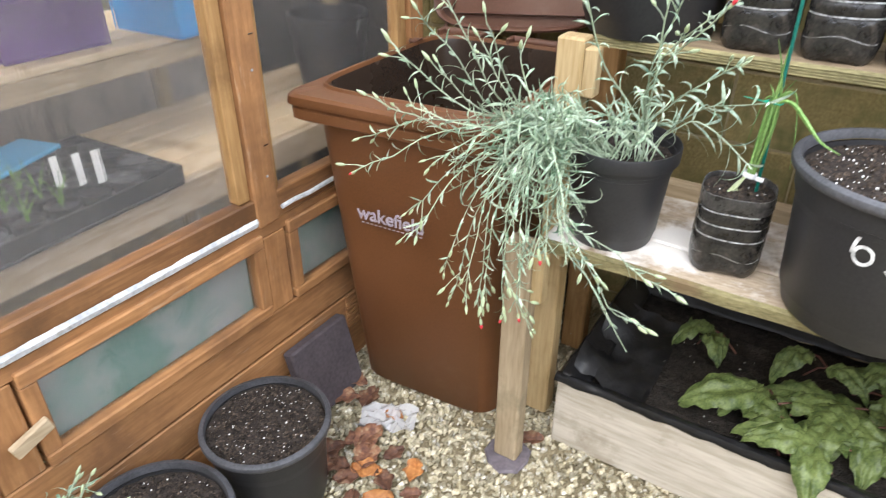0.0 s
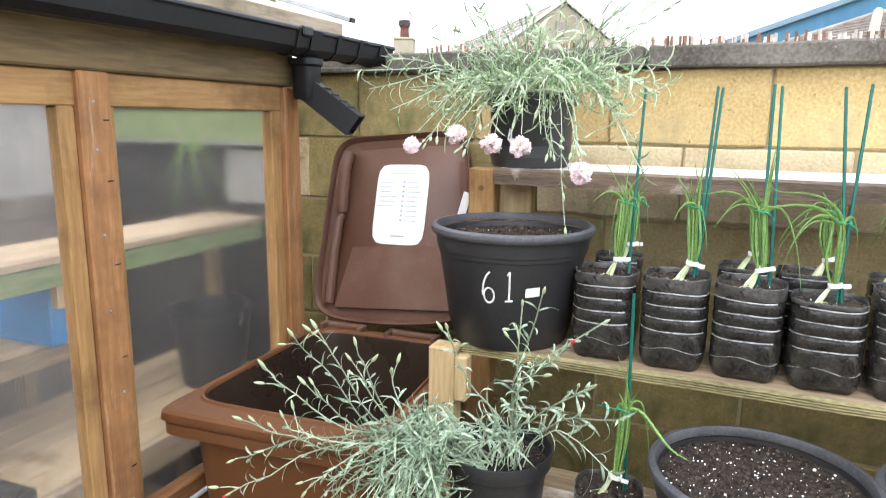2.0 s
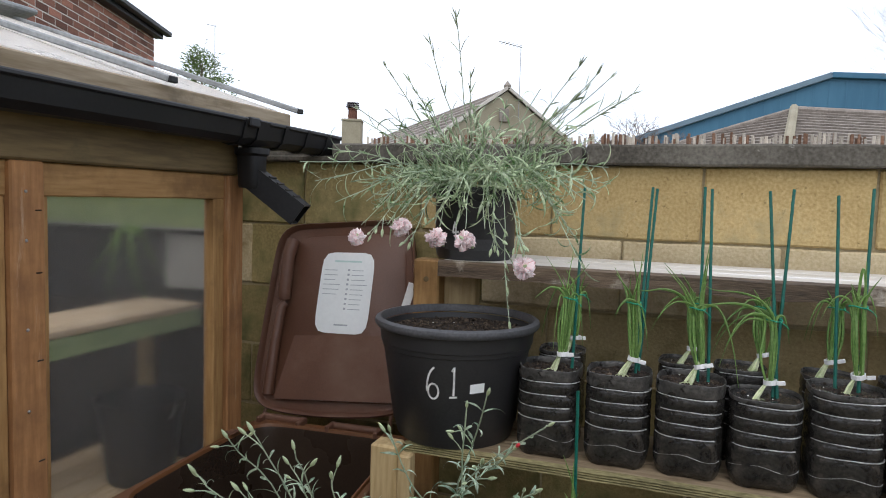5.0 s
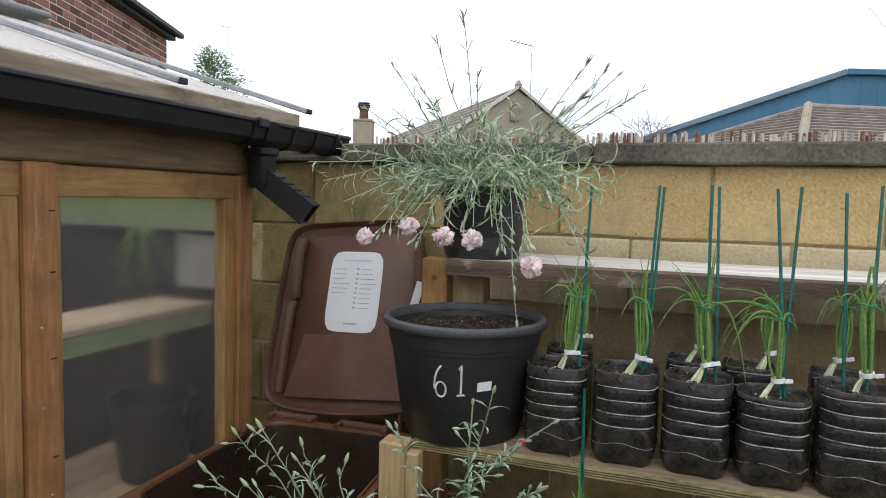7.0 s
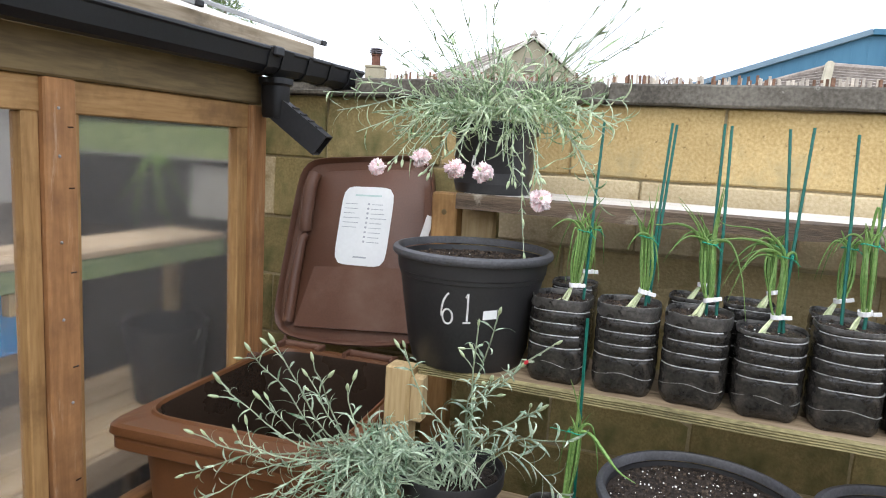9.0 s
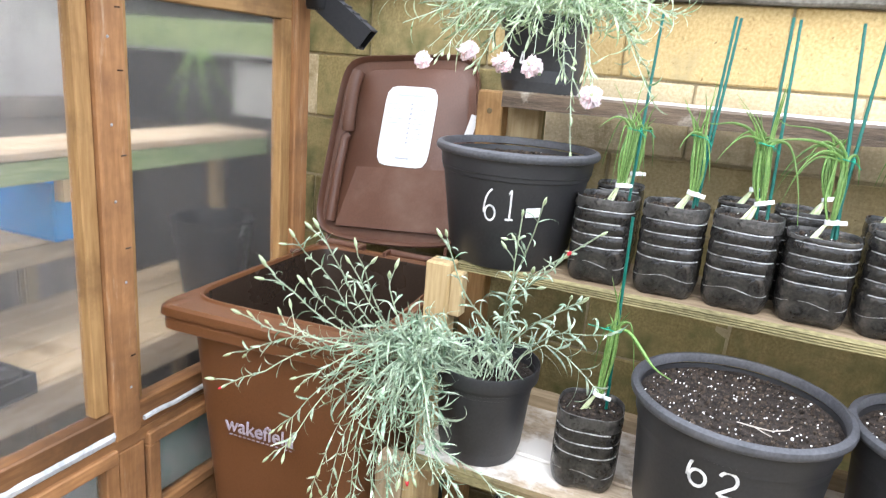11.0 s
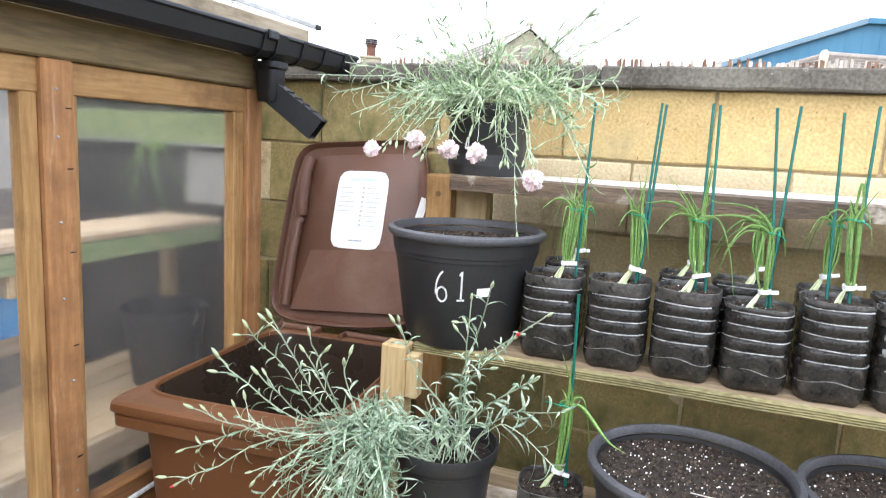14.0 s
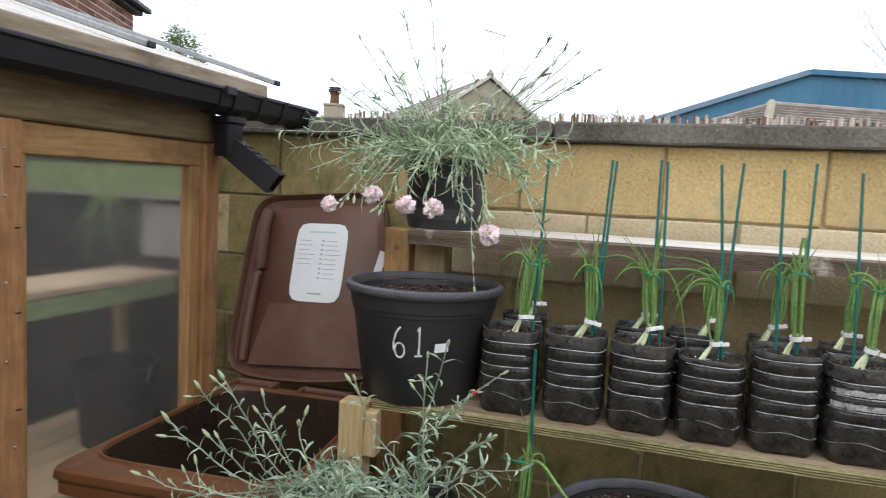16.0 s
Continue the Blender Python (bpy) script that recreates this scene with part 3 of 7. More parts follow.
# ---- greenhouse ----
def greenhouse():
    g = thing("greenhouse", pose(0, 0, 0), "stained timber lean-to greenhouse glazed with cloudy twin-wall sheet", "greenhouse")
    S, P = STAINED, RAWPINE
    F = -0.98
    y0 = -1.0
    # plinth boards
    for z0, z1 in ((0.0, 0.13), (0.134, 0.26), (0.264, 0.375)):
        part("plinth_board", box(F - 0.045, F - 0.004, y0, 1.74, z0, z1 - 0.002, 0.004), S["y"], g)
    part("mid_rail", box(F - 0.045, F - 0.006, y0, 1.74, 0.612, 0.652, 0.004), S["y"], g)
    for a, b in ((0.995, 1.075), (0.25, 0.338), (-0.45, -0.38), (1.70, 1.74), (-1.0, -0.95)):
        part("stud", box(F - 0.045, F - 0.005, a, b, 0.375, 0.612, 0.003), S["z"], g)
    # vents
    for a, b in ((0.345, 0.99), (1.082, 1.695), (-0.375, 0.245)):
        v = part("vent", box(F - 0.035, F + 0.006, a, b, 0.592, 0.630, 0.004), S["y"], g, "bottom-hung vent with a cloudy pane")
        part("vent_rail", box(F - 0.035, F + 0.006, a, b, 0.378, 0.410, 0.004), S["y"], v)
        part("vent_stile", box(F - 0.035, F + 0.004, a, a + 0.036, 0.4101, 0.5919, 0.003), S["z"], v)
        part("vent_stile", box(F - 0.035, F + 0.004, b - 0.036, b, 0.4101, 0.5919, 0.003), S["z"], v)
        part("vent_pane", box(F - 0.026, F - 0.018, a + 0.03, b - 0.03, 0.40, 0.60, 0), PANE, v)
        part("vent_backing", box(F - 0.044, F - 0.038, a + 0.036, b - 0.036, 0.405, 0.595, 0), NETTING, v)
    part("turn_button", beam((F + 0.012, 0.29, 0.472), (F + 0.012, 0.372, 0.495), 0.016, 0.034, (0, 0, 1), 0.003), TREATED["y"], g)
    for k in range(9):
        part("grooved_batten", box(F - 0.0038, F + 0.005, 1.285, 1.62, 0.132 + 0.0145 * k, 0.1435 + 0.0145 * k, 0.001), S["y"], g)
    # sill with taped joint
    part("sill", box(F - 0.05, F - 0.002, y0, 1.74, 0.653, 0.728, 0.004), SILLWOOD, g, "dark weathered sill")
    bm = bmesh.new()
    prev = None
    for i in range(200):
        y = y0 + i * (0.984 - y0) / 199
        w = 0.0032 * noise.noise(Vector((0, y * 23, 0))) + 0.0015 * noise.noise(Vector((3, y * 70, 0)))
        row = [bm.verts.new((F + 0.001 + w, y, 0.657 + w)), bm.verts.new((F + 0.005 + w, y, 0.670)), bm.verts.new((F + 0.001, y, 0.681 + w))]
        if prev:
            for k in (0, 1):
                bm.faces.new((prev[k], prev[k + 1], row[k + 1], row[k]))
        prev = row
    part("sealing_tape", bm, TAPE, g, "crinkled silver sealing tape")
    bm = bmesh.new()
    tube(bm, [(F + 0.003, 1.07 + i * 0.05, 0.680 + 0.002 * math.sin(i * 2.1)) for i in range(13)], 0.007, 0.007, 6)
    part("sealing_tape", bm, TAPE, g)
    # uprights
    posts = [(0.985, 1.063), (-0.02, 0.058), (-0.98, -0.90)]
    for a, b in posts:
        p = part("post", box(F - 0.028, F + 0.002, a, b, 0.647, 1.762, 0.004), S["z"], g, "orange-stained post with nail heads")
        for z in (0.78, 1.05, 1.245, 1.416, 1.60, 1.70):
            bm = bmesh.new()
            bmesh.ops.create_uvsphere(bm, u_segments=8, v_segments=5, radius=0.0035, matrix=pose(F + 0.002, (a + b) / 2 + (0.012 if z < 1.2 else -0.006), z))
            part("nail_head", bm, METAL, p)
        for z in (0.86, 1.13, 1.345, 1.53, 1.66):
            part("nail_slot", box(F + 0.0015, F + 0.0032, b - 0.024, b - 0.010, z, z + 0.003, 0), BINDARK, p)
    part("post", box(F - 0.028, F + 0.002, 1.672, 1.744, 0.647, 1.76, 0.004), S["z"], g)
    for a, b in ((0.945, 0.984), (1.064, 1.082), (1.624, 1.671), (0.059, 0.085), (-0.062, -0.021), (-0.899, -0.87)):
        part("pane_batten", box(F - 0.05, F - 0.012, a, b, 0.729, 1.69, 0.003), BATTEN["z"], g)
    part("head_batten", box(F - 0.05, F - 0.012, y0, 1.671, 1.690, 1.762, 0.003), BATTEN["y"], g)
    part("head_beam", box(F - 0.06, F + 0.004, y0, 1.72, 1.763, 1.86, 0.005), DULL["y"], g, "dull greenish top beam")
    # glazing sheets
    for a, b in ((-0.90, -0.03), (0.05, 0.97), (1.07, 1.655)):
        ob = part("wall_sheet", box(F - 0.040, F - 0.034, a, b, 0.72, 1.70, 0), FOGPANE if a > 1 else PANE, g, "cloudy twin-wall sheet with fine upright flutes")
        ob.visible_shadow = False
    # return wall beside the garden wall, back wall
    part("rear_panel", box(-2.32, -2.3, y0, 2.08, 0, 1.268, 0.003), REARBOARD, g, "dull tan rear boarding")
    part("rear_panel", box(-2.32, -2.3, y0, 2.08, 1.351, 1.84, 0.003), REARSHEET, g, "pale rear sheet")
    part("rear_rail", box(-2.32, -2.285, y0, 2.08, 1.27, 1.35, 0.003), REARBOARD, g, "dull rail")
    # Unseen upper strip, added so that daylight brightens the benches.
    part("rear_glazing", box(-2.316, -2.304, y0, 2.08, 1.841, 2.19, 0), ROOFPANE, g, "unseen milky rear sheet added to let daylight in").visible_shadow = False
    # Sheets added over the far end; the dim interior is in their colour.
    part("end_lining", box(-2.298, -1.27, 2.06, 2.074, 1.272, 1.86, 0.003), BACKWALL, g, "black sheet added for the dim far end")
    part("end_lining", box(-2.298, -1.27, 2.06, 2.074, 0, 1.27, 0.003), GREYWALL, g, "dark grey sheet added for the dim far end")
    part("end_rail", box(-2.298, -1.27, 2.02, 2.0595, 1.575, 1.69, 0.003), GREENWOOD, g, "green-stained rail")
    part("rail_edge", box(-2.298, -1.27, 2.012, 2.0198, 1.568, 1.577, 0), BARGREY, g)
    part("end_sheet", box(-1.54, -1.275, 2.045, 2.0595, 1.35, 1.55, 0.002), BARGREY, g, "pale grey sheet")
    part("front_panel", box(-2.3, F - 0.06, y0 - 0.03, y0, 0, 1.86, 0.003), TREATED["x"], g)
    part("greenhouse_floor", box(-2.3, F - 0.05, y0, 2.08, -0.02, 0.01, 0), SOIL, g)
    # roof
    sl = math.tan(radians(17.3))
    part("eaves_board", box(-0.945, -0.893, y0, 1.868, 1.900, 1.960, 0.004), WEATHERED, g, "weathered grey eaves board")
    for a, b in ((-1.0, -0.39), (-0.37, 0.18), (0.2, 0.75), (0.77, 1.302), (1.322, 1.869)):
        bm = bmesh.new()
        vs = [bm.verts.new(c) for c in ((-0.946, a, 1.963), (-2.10, a, 1.948 + 1.20 * sl), (-2.10, b, 1.948 + 1.20 * sl), (-0.946, b, 1.963))]
        f = bm.faces.new(vs)
        e = bmesh.ops.extrude_face_region(bm, geom=[f])
        bmesh.ops.translate(bm, verts=[v for v in e["geom"] if isinstance(v, bmesh.types.BMVert)], vec=(0, 0, 0.01))
        part("roof_sheet", bm, ROOFPANE, g, "milky roof sheet").visible_shadow = False
        part("rear_roof_sheet", beam((-2.11, (a + b) / 2, 1.945 + 1.20 * sl), (-2.34, (a + b) / 2, 2.20), b - a, 0.008, bevel=0), ROOFPANE, g).visible_shadow = False
    for y in (-0.38, 0.19, 0.76, 1.312, 1.879):
        b = part("glazing_bar", beam((-0.868, y, 1.970), (-2.07, y, 1.952 + 1.202 * sl), 0.030, 0.016, bevel=0.003), BARGREY, g)
        part("bar_cap", box(-0.874, -0.862, y - 0.013, y + 0.013, 1.963, 1.978, 0.002), GUTTER, b)
        part("rafter", beam((-0.97, y, 1.920), (-2.09, y, 1.920 + 1.12 * sl), 0.045, 0.05, bevel=0.003), RAWPINE["x"], g)
    part("ridge_flashing", beam((-2.10, y0, 1.972 + 1.20 * sl), (-2.10, 1.94, 1.972 + 1.20 * sl), 0.15, 0.02, (-0.25, 0, 1), 0.006), BARGREY, g, "grey ridge flashing")
    # gutter: open channel
    bm = bmesh.new()
    sec = ((-0.962, 1.912), (-0.958, 1.874), (-0.944, 1.856), (-0.925, 1.851), (-0.900, 1.854), (-0.883, 1.870), (-0.872, 1.914),
           (-0.878, 1.915), (-0.889, 1.874), (-0.904, 1.861), (-0.925, 1.858), (-0.941, 1.863), (-0.952, 1.878), (-0.957, 1.912))
    ends = [[bm.verts.new((x, y, z - 0.004 * (y + 1) / 3)) for x, z in sec] for y in (y0 - 0.05, 2.163)]
    for i in range(14):
        bm.faces.new((ends[0][i], ends[0][(i + 1) % 14], ends[1][(i + 1) % 14], ends[1][i]))
    for e in ends:
        bm.faces.new(e)
    tube(bm, [(-0.874, y0 - 0.05, 1.916), (-0.874, 2.163, 1.912)], 0.0075, 0.0075, 8)
    gu = part("gutter", bm, GUTTER, g, "black square-section gutter")
    for y, w in ((1.60, 0.022), (1.665, 0.05), (1.80, 0.022), (1.93, 0.022), (2.06, 0.03), (0.45, 0.022), (-0.4, 0.022)):
        bm = bmesh.new()
        ring = [[bm.verts.new((x, q, z - 0.004)) for x, z in ((-0.968, 1.916), (-0.963, 1.872), (-0.947, 1.852), (-0.925, 1.846), (-0.899, 1.849), (-0.879, 1.867), (-0.865, 1.919), (-0.878, 1.922), (-0.90, 1.875), (-0.945, 1.875), (-0.955, 1.916))] for q in (y, y + w)]
        for i in range(11):
            bm.faces.new((ring[0][i], ring[0][(i + 1) % 11], ring[1][(i + 1) % 11], ring[1][i]))
        for e in ring:
            bm.faces.new(e)
        part("gutter_bracket", bm, GUTTER, gu)
    part("union_clip", box(-0.892, -0.86, 1.612, 1.66, 1.895, 1.922, 0.004), GUTTER, gu)
    ou = part("outlet", lathe([(0.043, 1.842), (0.043, 1.825), (0.036, 1.818), (0.034, 1.735), (0.031, 1.725)], 24, 4.0), GUTTER, gu, smooth=True)
    ou.location = (-0.925, 1.71, 0)
    # angled shoe, hollow at its mouth
    bm = bmesh.new()
    a, b = Vector((-0.935, 1.715, 1.765)), Vector((-0.785, 1.755, 1.65))
    d = (b - a).normalized()
    s = d.cross(Vector((0, 0, 1))).normalized()
    u = s.cross(d)
    rings = []
    for p, k in ((a, 0.033), (b, 0.035), (b, 0.030), (a + d * 0.03, 0.028)):
        rings.append([bm.verts.new(p + s * k * i + u * k * j) for i, j in ((-1, -1), (1, -1), (1, 1), (-1, 1))])
    for q, r in zip(rings, rings[1:]):
        for i in range(4):
            bm.faces.new((q[i], q[(i + 1) % 4], r[(i + 1) % 4], r[i]))
    bm.faces.new(rings[0][::-1])
    bm.faces.new(rings[3])
    shoe = part("downpipe_shoe", bm, GUTTER, gu)
    for i in range(4):
        p = a + d * (0.06 + 0.03 * i)
        part("shoe_rib", beam(p + u * 0.036 - s * 0.03, p + u * 0.036 + s * 0.03, 0.006, 0.004, u, 0), GUTTER, shoe)


greenhouse()


def staging(name, z, x0, x1, y0, y1, label):
    t = thing(name, pose(0, 0, 0), label, "shelf")
    k = 5
    w = (x1 - x0) / k
    for i in range(k):
        part("plank", box(x0 + i * w + 0.004, x0 + (i + 1) * w - 0.004, y0, y1, z - 0.022, z, 0.003), PALEPLANK if z > 1.2 else BENCHWOOD, t)
    part("bearer", box(x1 - 0.055, x1 - 0.008, y0, y1, z - 0.085, z - 0.024, 0.003), GREENWOOD if z > 1.2 else TREATED["y"], t)
    part("bearer", box(x0 + 0.02, x0 + 0.06, y0, y1, z - 0.085, z - 0.024, 0.003), TREATED["y"], t)
    if z < 0.8:
        part("fascia", box(x1 + 0.001, x1 + 0.022, y0, y1, z - 0.10, z - 0.006, 0.003), PALEPLANK, t, "pale front board")
    for y in (y0 + 0.05, (y0 + y1) / 2 - 0.4, y1 - 0.06):
        if z < 1.2 or y < 0.5:
            part("leg", box(x1 - 0.055, x1 - 0.012, y, y + 0.05, 0.01, z - 0.0855, 0.003), RAWPINE["z"], t)
        part("leg", box(x0 + 0.02, x0 + 0.06, y, y + 0.05, 0.01, z - 0.0855, 0.003), RAWPINE["z"], t)
    if z > 1.2:
        part("bracket_block", box(x1 - 0.052, x1 - 0.014, 1.20, 1.265, z - 0.15, z - 0.0855, 0.003), RAWPINE["z"], t)


staging("upper_staging", 1.30, -1.65, -1.38, -0.95, 2.06, "pale plank staging shelf inside the greenhouse")
staging("middle_staging", 1.0, -2.1, -1.6, 0.15, 1.56, "narrow brown plank shelf inside the greenhouse")
staging("lower_bench", 0.70, -1.86, -1.31, -0.95, 2.05, "pale plank bench inside the greenhouse")


def seed_tray(m, label):
    t = thing("seed_tray", m, label, "seed tray", "seed trays on the bench")
    b = part("tray", box(-0.225, 0.225, -0.27, 0.27, 0, 0.012, 0.003), BLACK, t)
    for q in ((-0.225, -0.217, -0.27, 0.27), (0.217, 0.225, -0.27, 0.27), (-0.2168, 0.2168, -0.27, -0.262), (-0.2168, 0.2168, 0.262, 0.27)):
        part("tray_side", box(*q, 0.0122, 0.058, 0.002), BLACK, b)
    for i in range(5):
        for j in range(6):
            c = (-0.172 + i * 0.086, -0.22 + j * 0.088)
            p = part("cell_pot", lathe([(0.03, 0.013), (0.04, 0.064), (0.037, 0.064), (0.034, 0.055)], 12), BLACK if (i + j) % 4 else RIMGREY, t)
            p.location = (*c, 0)
            if j < 3:
                bm = bmesh.new()
                for k in range(7):
                    a = R.uniform(0, 6.28)
                    h = R.uniform(0.04, 0.11)
                    blade(bm, [(0, 0, 0.055), (0.01 * math.cos(a), 0.01 * math.sin(a), 0.055 + h / 2), (0.03 * math.cos(a), 0.03 * math.sin(a), 0.055 + h)], 0.004, Vector((1, 0.3, 0)))
                q = part("seedling", bm, CHIVE, t)
                q.location = (*c, 0)
    for x, y in ((0.07, 0.01), (0.10, 0.05), (0.12, 0.09)):
        part("plant_tag", box(x, x + 0.003, y, y + 0.022, 0.05, 0.14, 0.001), WHITEPLASTIC, t)


def trailing_plant():
    t = thing("trailing_plant", pose(-1.65, 2.0, 1.556), "long thin green leaves drooping from the end rail", "hanging plant")
    bm = bmesh.new()
    lathe([(0.012, -0.012), (0.018, 0.004), (0.012, 0.02)], 10, bm=bm)
    bmesh.ops.scale(bm, verts=bm.verts, vec=(2.2, 0.8, 1))
    part("crown", bm, CHIVE, t, smooth=True)
    rr = random.Random(15)
    bm = bmesh.new()
    for x, dx, L in ((-0.03, -0.10, 0.26), (-0.02, -0.04, 0.30), (0.0, 0.04, 0.24), (0.02, 0.10, 0.30), (0.03, 0.18, 0.22), (0.0, -0.16, 0.20)):
        y = rr.uniform(-0.06, -0.02)
        blade(bm, [(x + dx * f * f, y * math.sin(2.2 * f), 0.02 + 0.03 * math.sin(f * 5) * (f < 0.5) - L * f ** 1.6) for f in (0, 0.15, 0.3, 0.45, 0.6, 0.75, 0.9, 1.0)], 0.007, Vector((1, 0.2, 0)), 0.3)
    part("foliage", bm, CHIVE, t, smooth=True)["kind"] = "stuff"


def bucket():
    t = thing("bucket", pose(-1.47, 1.85, 0.70), "black plastic bucket standing on the greenhouse bench", "bucket")
    part("shell", lathe([(0.105, 0), (0.11, 0.006), (0.142, 0.27), (0.148, 0.275), (0.148, 0.29), (0.138, 0.29), (0.10, 0.02)], 36), BLACK, t, smooth=True)
    part("handle", tube(bmesh.new(), [(0.148 * math.cos(a), -0.03 * math.sin(a), 0.28 - 0.12 * math.sin(a)) for a in [math.pi * i / 12 for i in range(13)]], 0.003), METAL, t)


bucket()
trailing_plant()
seed_tray(pose(-1.475, 0.715, 0.70, 0, 0, 3), "black seed tray of small pots with white tags")
seed_tray(pose(-1.48, 0.14, 0.70, 0, 0, -2), "black seed tray of small pots with white tags")


def crate(name, m, sx, sy, sz, material, label):
    t = thing(name, m, label, "crate")
    b = part("base", box(-sx, sx, -sy, sy, 0, 0.008, 0.002), material, t)
    part("side", box(-sx, -sx + 0.006, -sy, sy, 0.0082, sz, 0.002), material, t)
    part("side", box(sx - 0.006, sx, -sy, sy, 0.0082, sz, 0.002), material, t)
    part("side", box(-sx + 0.0062, sx - 0.0062, -sy, -sy + 0.006, 0.0082, sz, 0.002), material, t)
    part("side", box(-sx + 0.0062, sx - 0.0062, sy - 0.006, sy, 0.0082, sz, 0.002), material, t)


crate("storage_crate", pose(-1.68, 1.375, 1.0, 0, 0, 3), 0.15, 0.12, 0.175, BLUECRATE, "blue plastic crate on a staging shelf")
crate("storage_crate", pose(-1.80, 0.98, 1.0, 0, 0, -3), 0.13, 0.15, 0.15, PURPLE, "purple plastic crate on a staging shelf")
lidp = part("flat_tray_cover", box(-0.07, 0.07, -0.17, 0.17, 0, 0.012, 0.005), SKYBLUE)
lidp.matrix_basis = pose(-1.64, 0.70, 0.767, 0, 2, 20)
tagged(lidp, "flat blue plastic cover laid on a seed tray", "tray cover")


# ---- tiered shelves ----
def tier_shelf():
    t = thing("tiered_shelf", pose(0, 0, 0), "three-step plant shelf of damp weathered boards", "shelf")
    tiers = ((0.722, 1.222, 1.62, -0.30, DAMP), (1.135, 1.447, 1.735, -0.31, MIDBOARD), (1.545, 1.70, 2.06, -0.328, GLAREBOARD))
    rr = random.Random(2)
    for z, ya, yb, x0, mt in tiers:
        n = 3
        w = (yb - ya) / n
        for i in range(n):
            bm = box(x0, 2.4, ya + i * w + 0.003, ya + (i + 1) * w - 0.003, z - (0.042 if z > 1.5 else 0.021 if z > 1 else 0.028), z, 0.004)
            bmesh.ops.subdivide_edges(bm, edges=[e for e in bm.edges if e.calc_length() > 1], cuts=40, use_grid_fill=True)
            for v in bm.verts:
                if i == 0 and v.co.y < ya + 0.02:
                    v.co.y += 0.004 * noise.noise(Vector((v.co.x * 9, z, v.co.z * 60)))
                v.co.z += 0.0015 * noise.noise(Vector((v.co.x * 5, i, z)))
            part("shelf_board", bm, mt, t)
    # front edges; the middle one is a grooved decking board
    for z, ya, yb, x0, mt in tiers:
        bm = bmesh.new()
        prev = None
        d = 0.043 if z > 1.5 else 0.021 if z > 1 else 0.028
        steps = 7 if 1 < z < 1.5 else 2
        for i in range(161):
            x = x0 - 0.001 + (2.4 - x0) * i / 160
            a, b = 0.0022 * noise.noise(Vector((x * 11, z, 0))), (0.003 if z < 1.5 else 0.006) * noise.noise(Vector((x * 7, z, 5)))
            row = [bm.verts.new((x, ya + 0.012, z - d - 0.001 + b))]
            for k in range(steps):
                f = k / (steps - 1)
                row.append(bm.verts.new((x, ya - 0.004 + a + (0.0022 if k % 2 else 0) * (steps > 2), z - d + b + f * (d - 0.004 - b * 0.6))))
            row.append(bm.verts.new((x, ya + 0.006 + b, z + 0.002)))
            if prev:
                for k in range(len(row) - 1):
                    bm.faces.new((prev[k], prev[k + 1], row[k + 1], row[k]))
            prev = row
        part("mossy_edge", bm, MOSS if z < 1.5 else RUST, t, "damp mossy front edge" if z < 1.5 else "dark wet front edge")
    # uprights at the end
    P = RAWPINE["z"]
    part("leg", box(-0.371, -0.302, 1.182, 1.232, 0.014, 0.716, 0.005), TREATED["z"], t, "square front leg on a slate pad")
    part("packing_block", box(-0.3018, -0.272, 1.19, 1.225, 0.56, 0.69, 0.003), P, t)
    part("leg", box(-0.385, -0.318, 1.412, 1.47, 0.0, 1.132, 0.005), P, t)
    part("packing_block", box(-0.3178, -0.286, 1.414, 1.455, 1.0, 1.1135, 0.004), P, t)
    top_leg = part("leg", box(-0.421, -0.345, 1.752, 1.81, 0.0, 1.541, 0.005), BATTEN["z"], t)
    part("knot", lathe([(0.008, 0), (0.006, 0.0012), (0.0, 0.0014)], 12), DULL["y"], top_leg).matrix_basis = pose(-0.382, 1.7518, 1.486, 90, 0, 0)
    part("packing_block", box(-0.3448, -0.25, 1.80, 1.84, 1.40, 1.50, 0.003), P, t)
    for x in (0.95, 2.2):
        part("leg", box(x, x + 0.05, 1.20, 1.25, 0.0, 0.692, 0.004), P, t)
        part("leg", box(x, x + 0.05, 1.45, 1.50, 0.0, 1.1135, 0.004), P, t)
        part("leg", box(x, x + 0.05, 1.74, 1.79, 0.0, 1.502, 0.004), P, t)
    part("back_batten", box(-0.2, 2.3, 1.60, 1.64, 0.70, 0.76, 0.004), TREATED["x"], t)


tier_shelf()
bm = bmesh.new()
lathe([(0.062, 0.0), (0.066, 0.008), (0.060, 0.014)], 9, 2.4, bm, 0.25)
sl = part("slate_pad", bm, SLATE)
sl.matrix_basis = pose(-0.337, 1.205, 0.0, 0, 0, 20)
tagged(sl, "purple-grey slate piece under a shelf leg", "slate")


# ---- wheeled bin ----
BIN = pose(-0.691, 1.489, 0, 0, 0, 4)


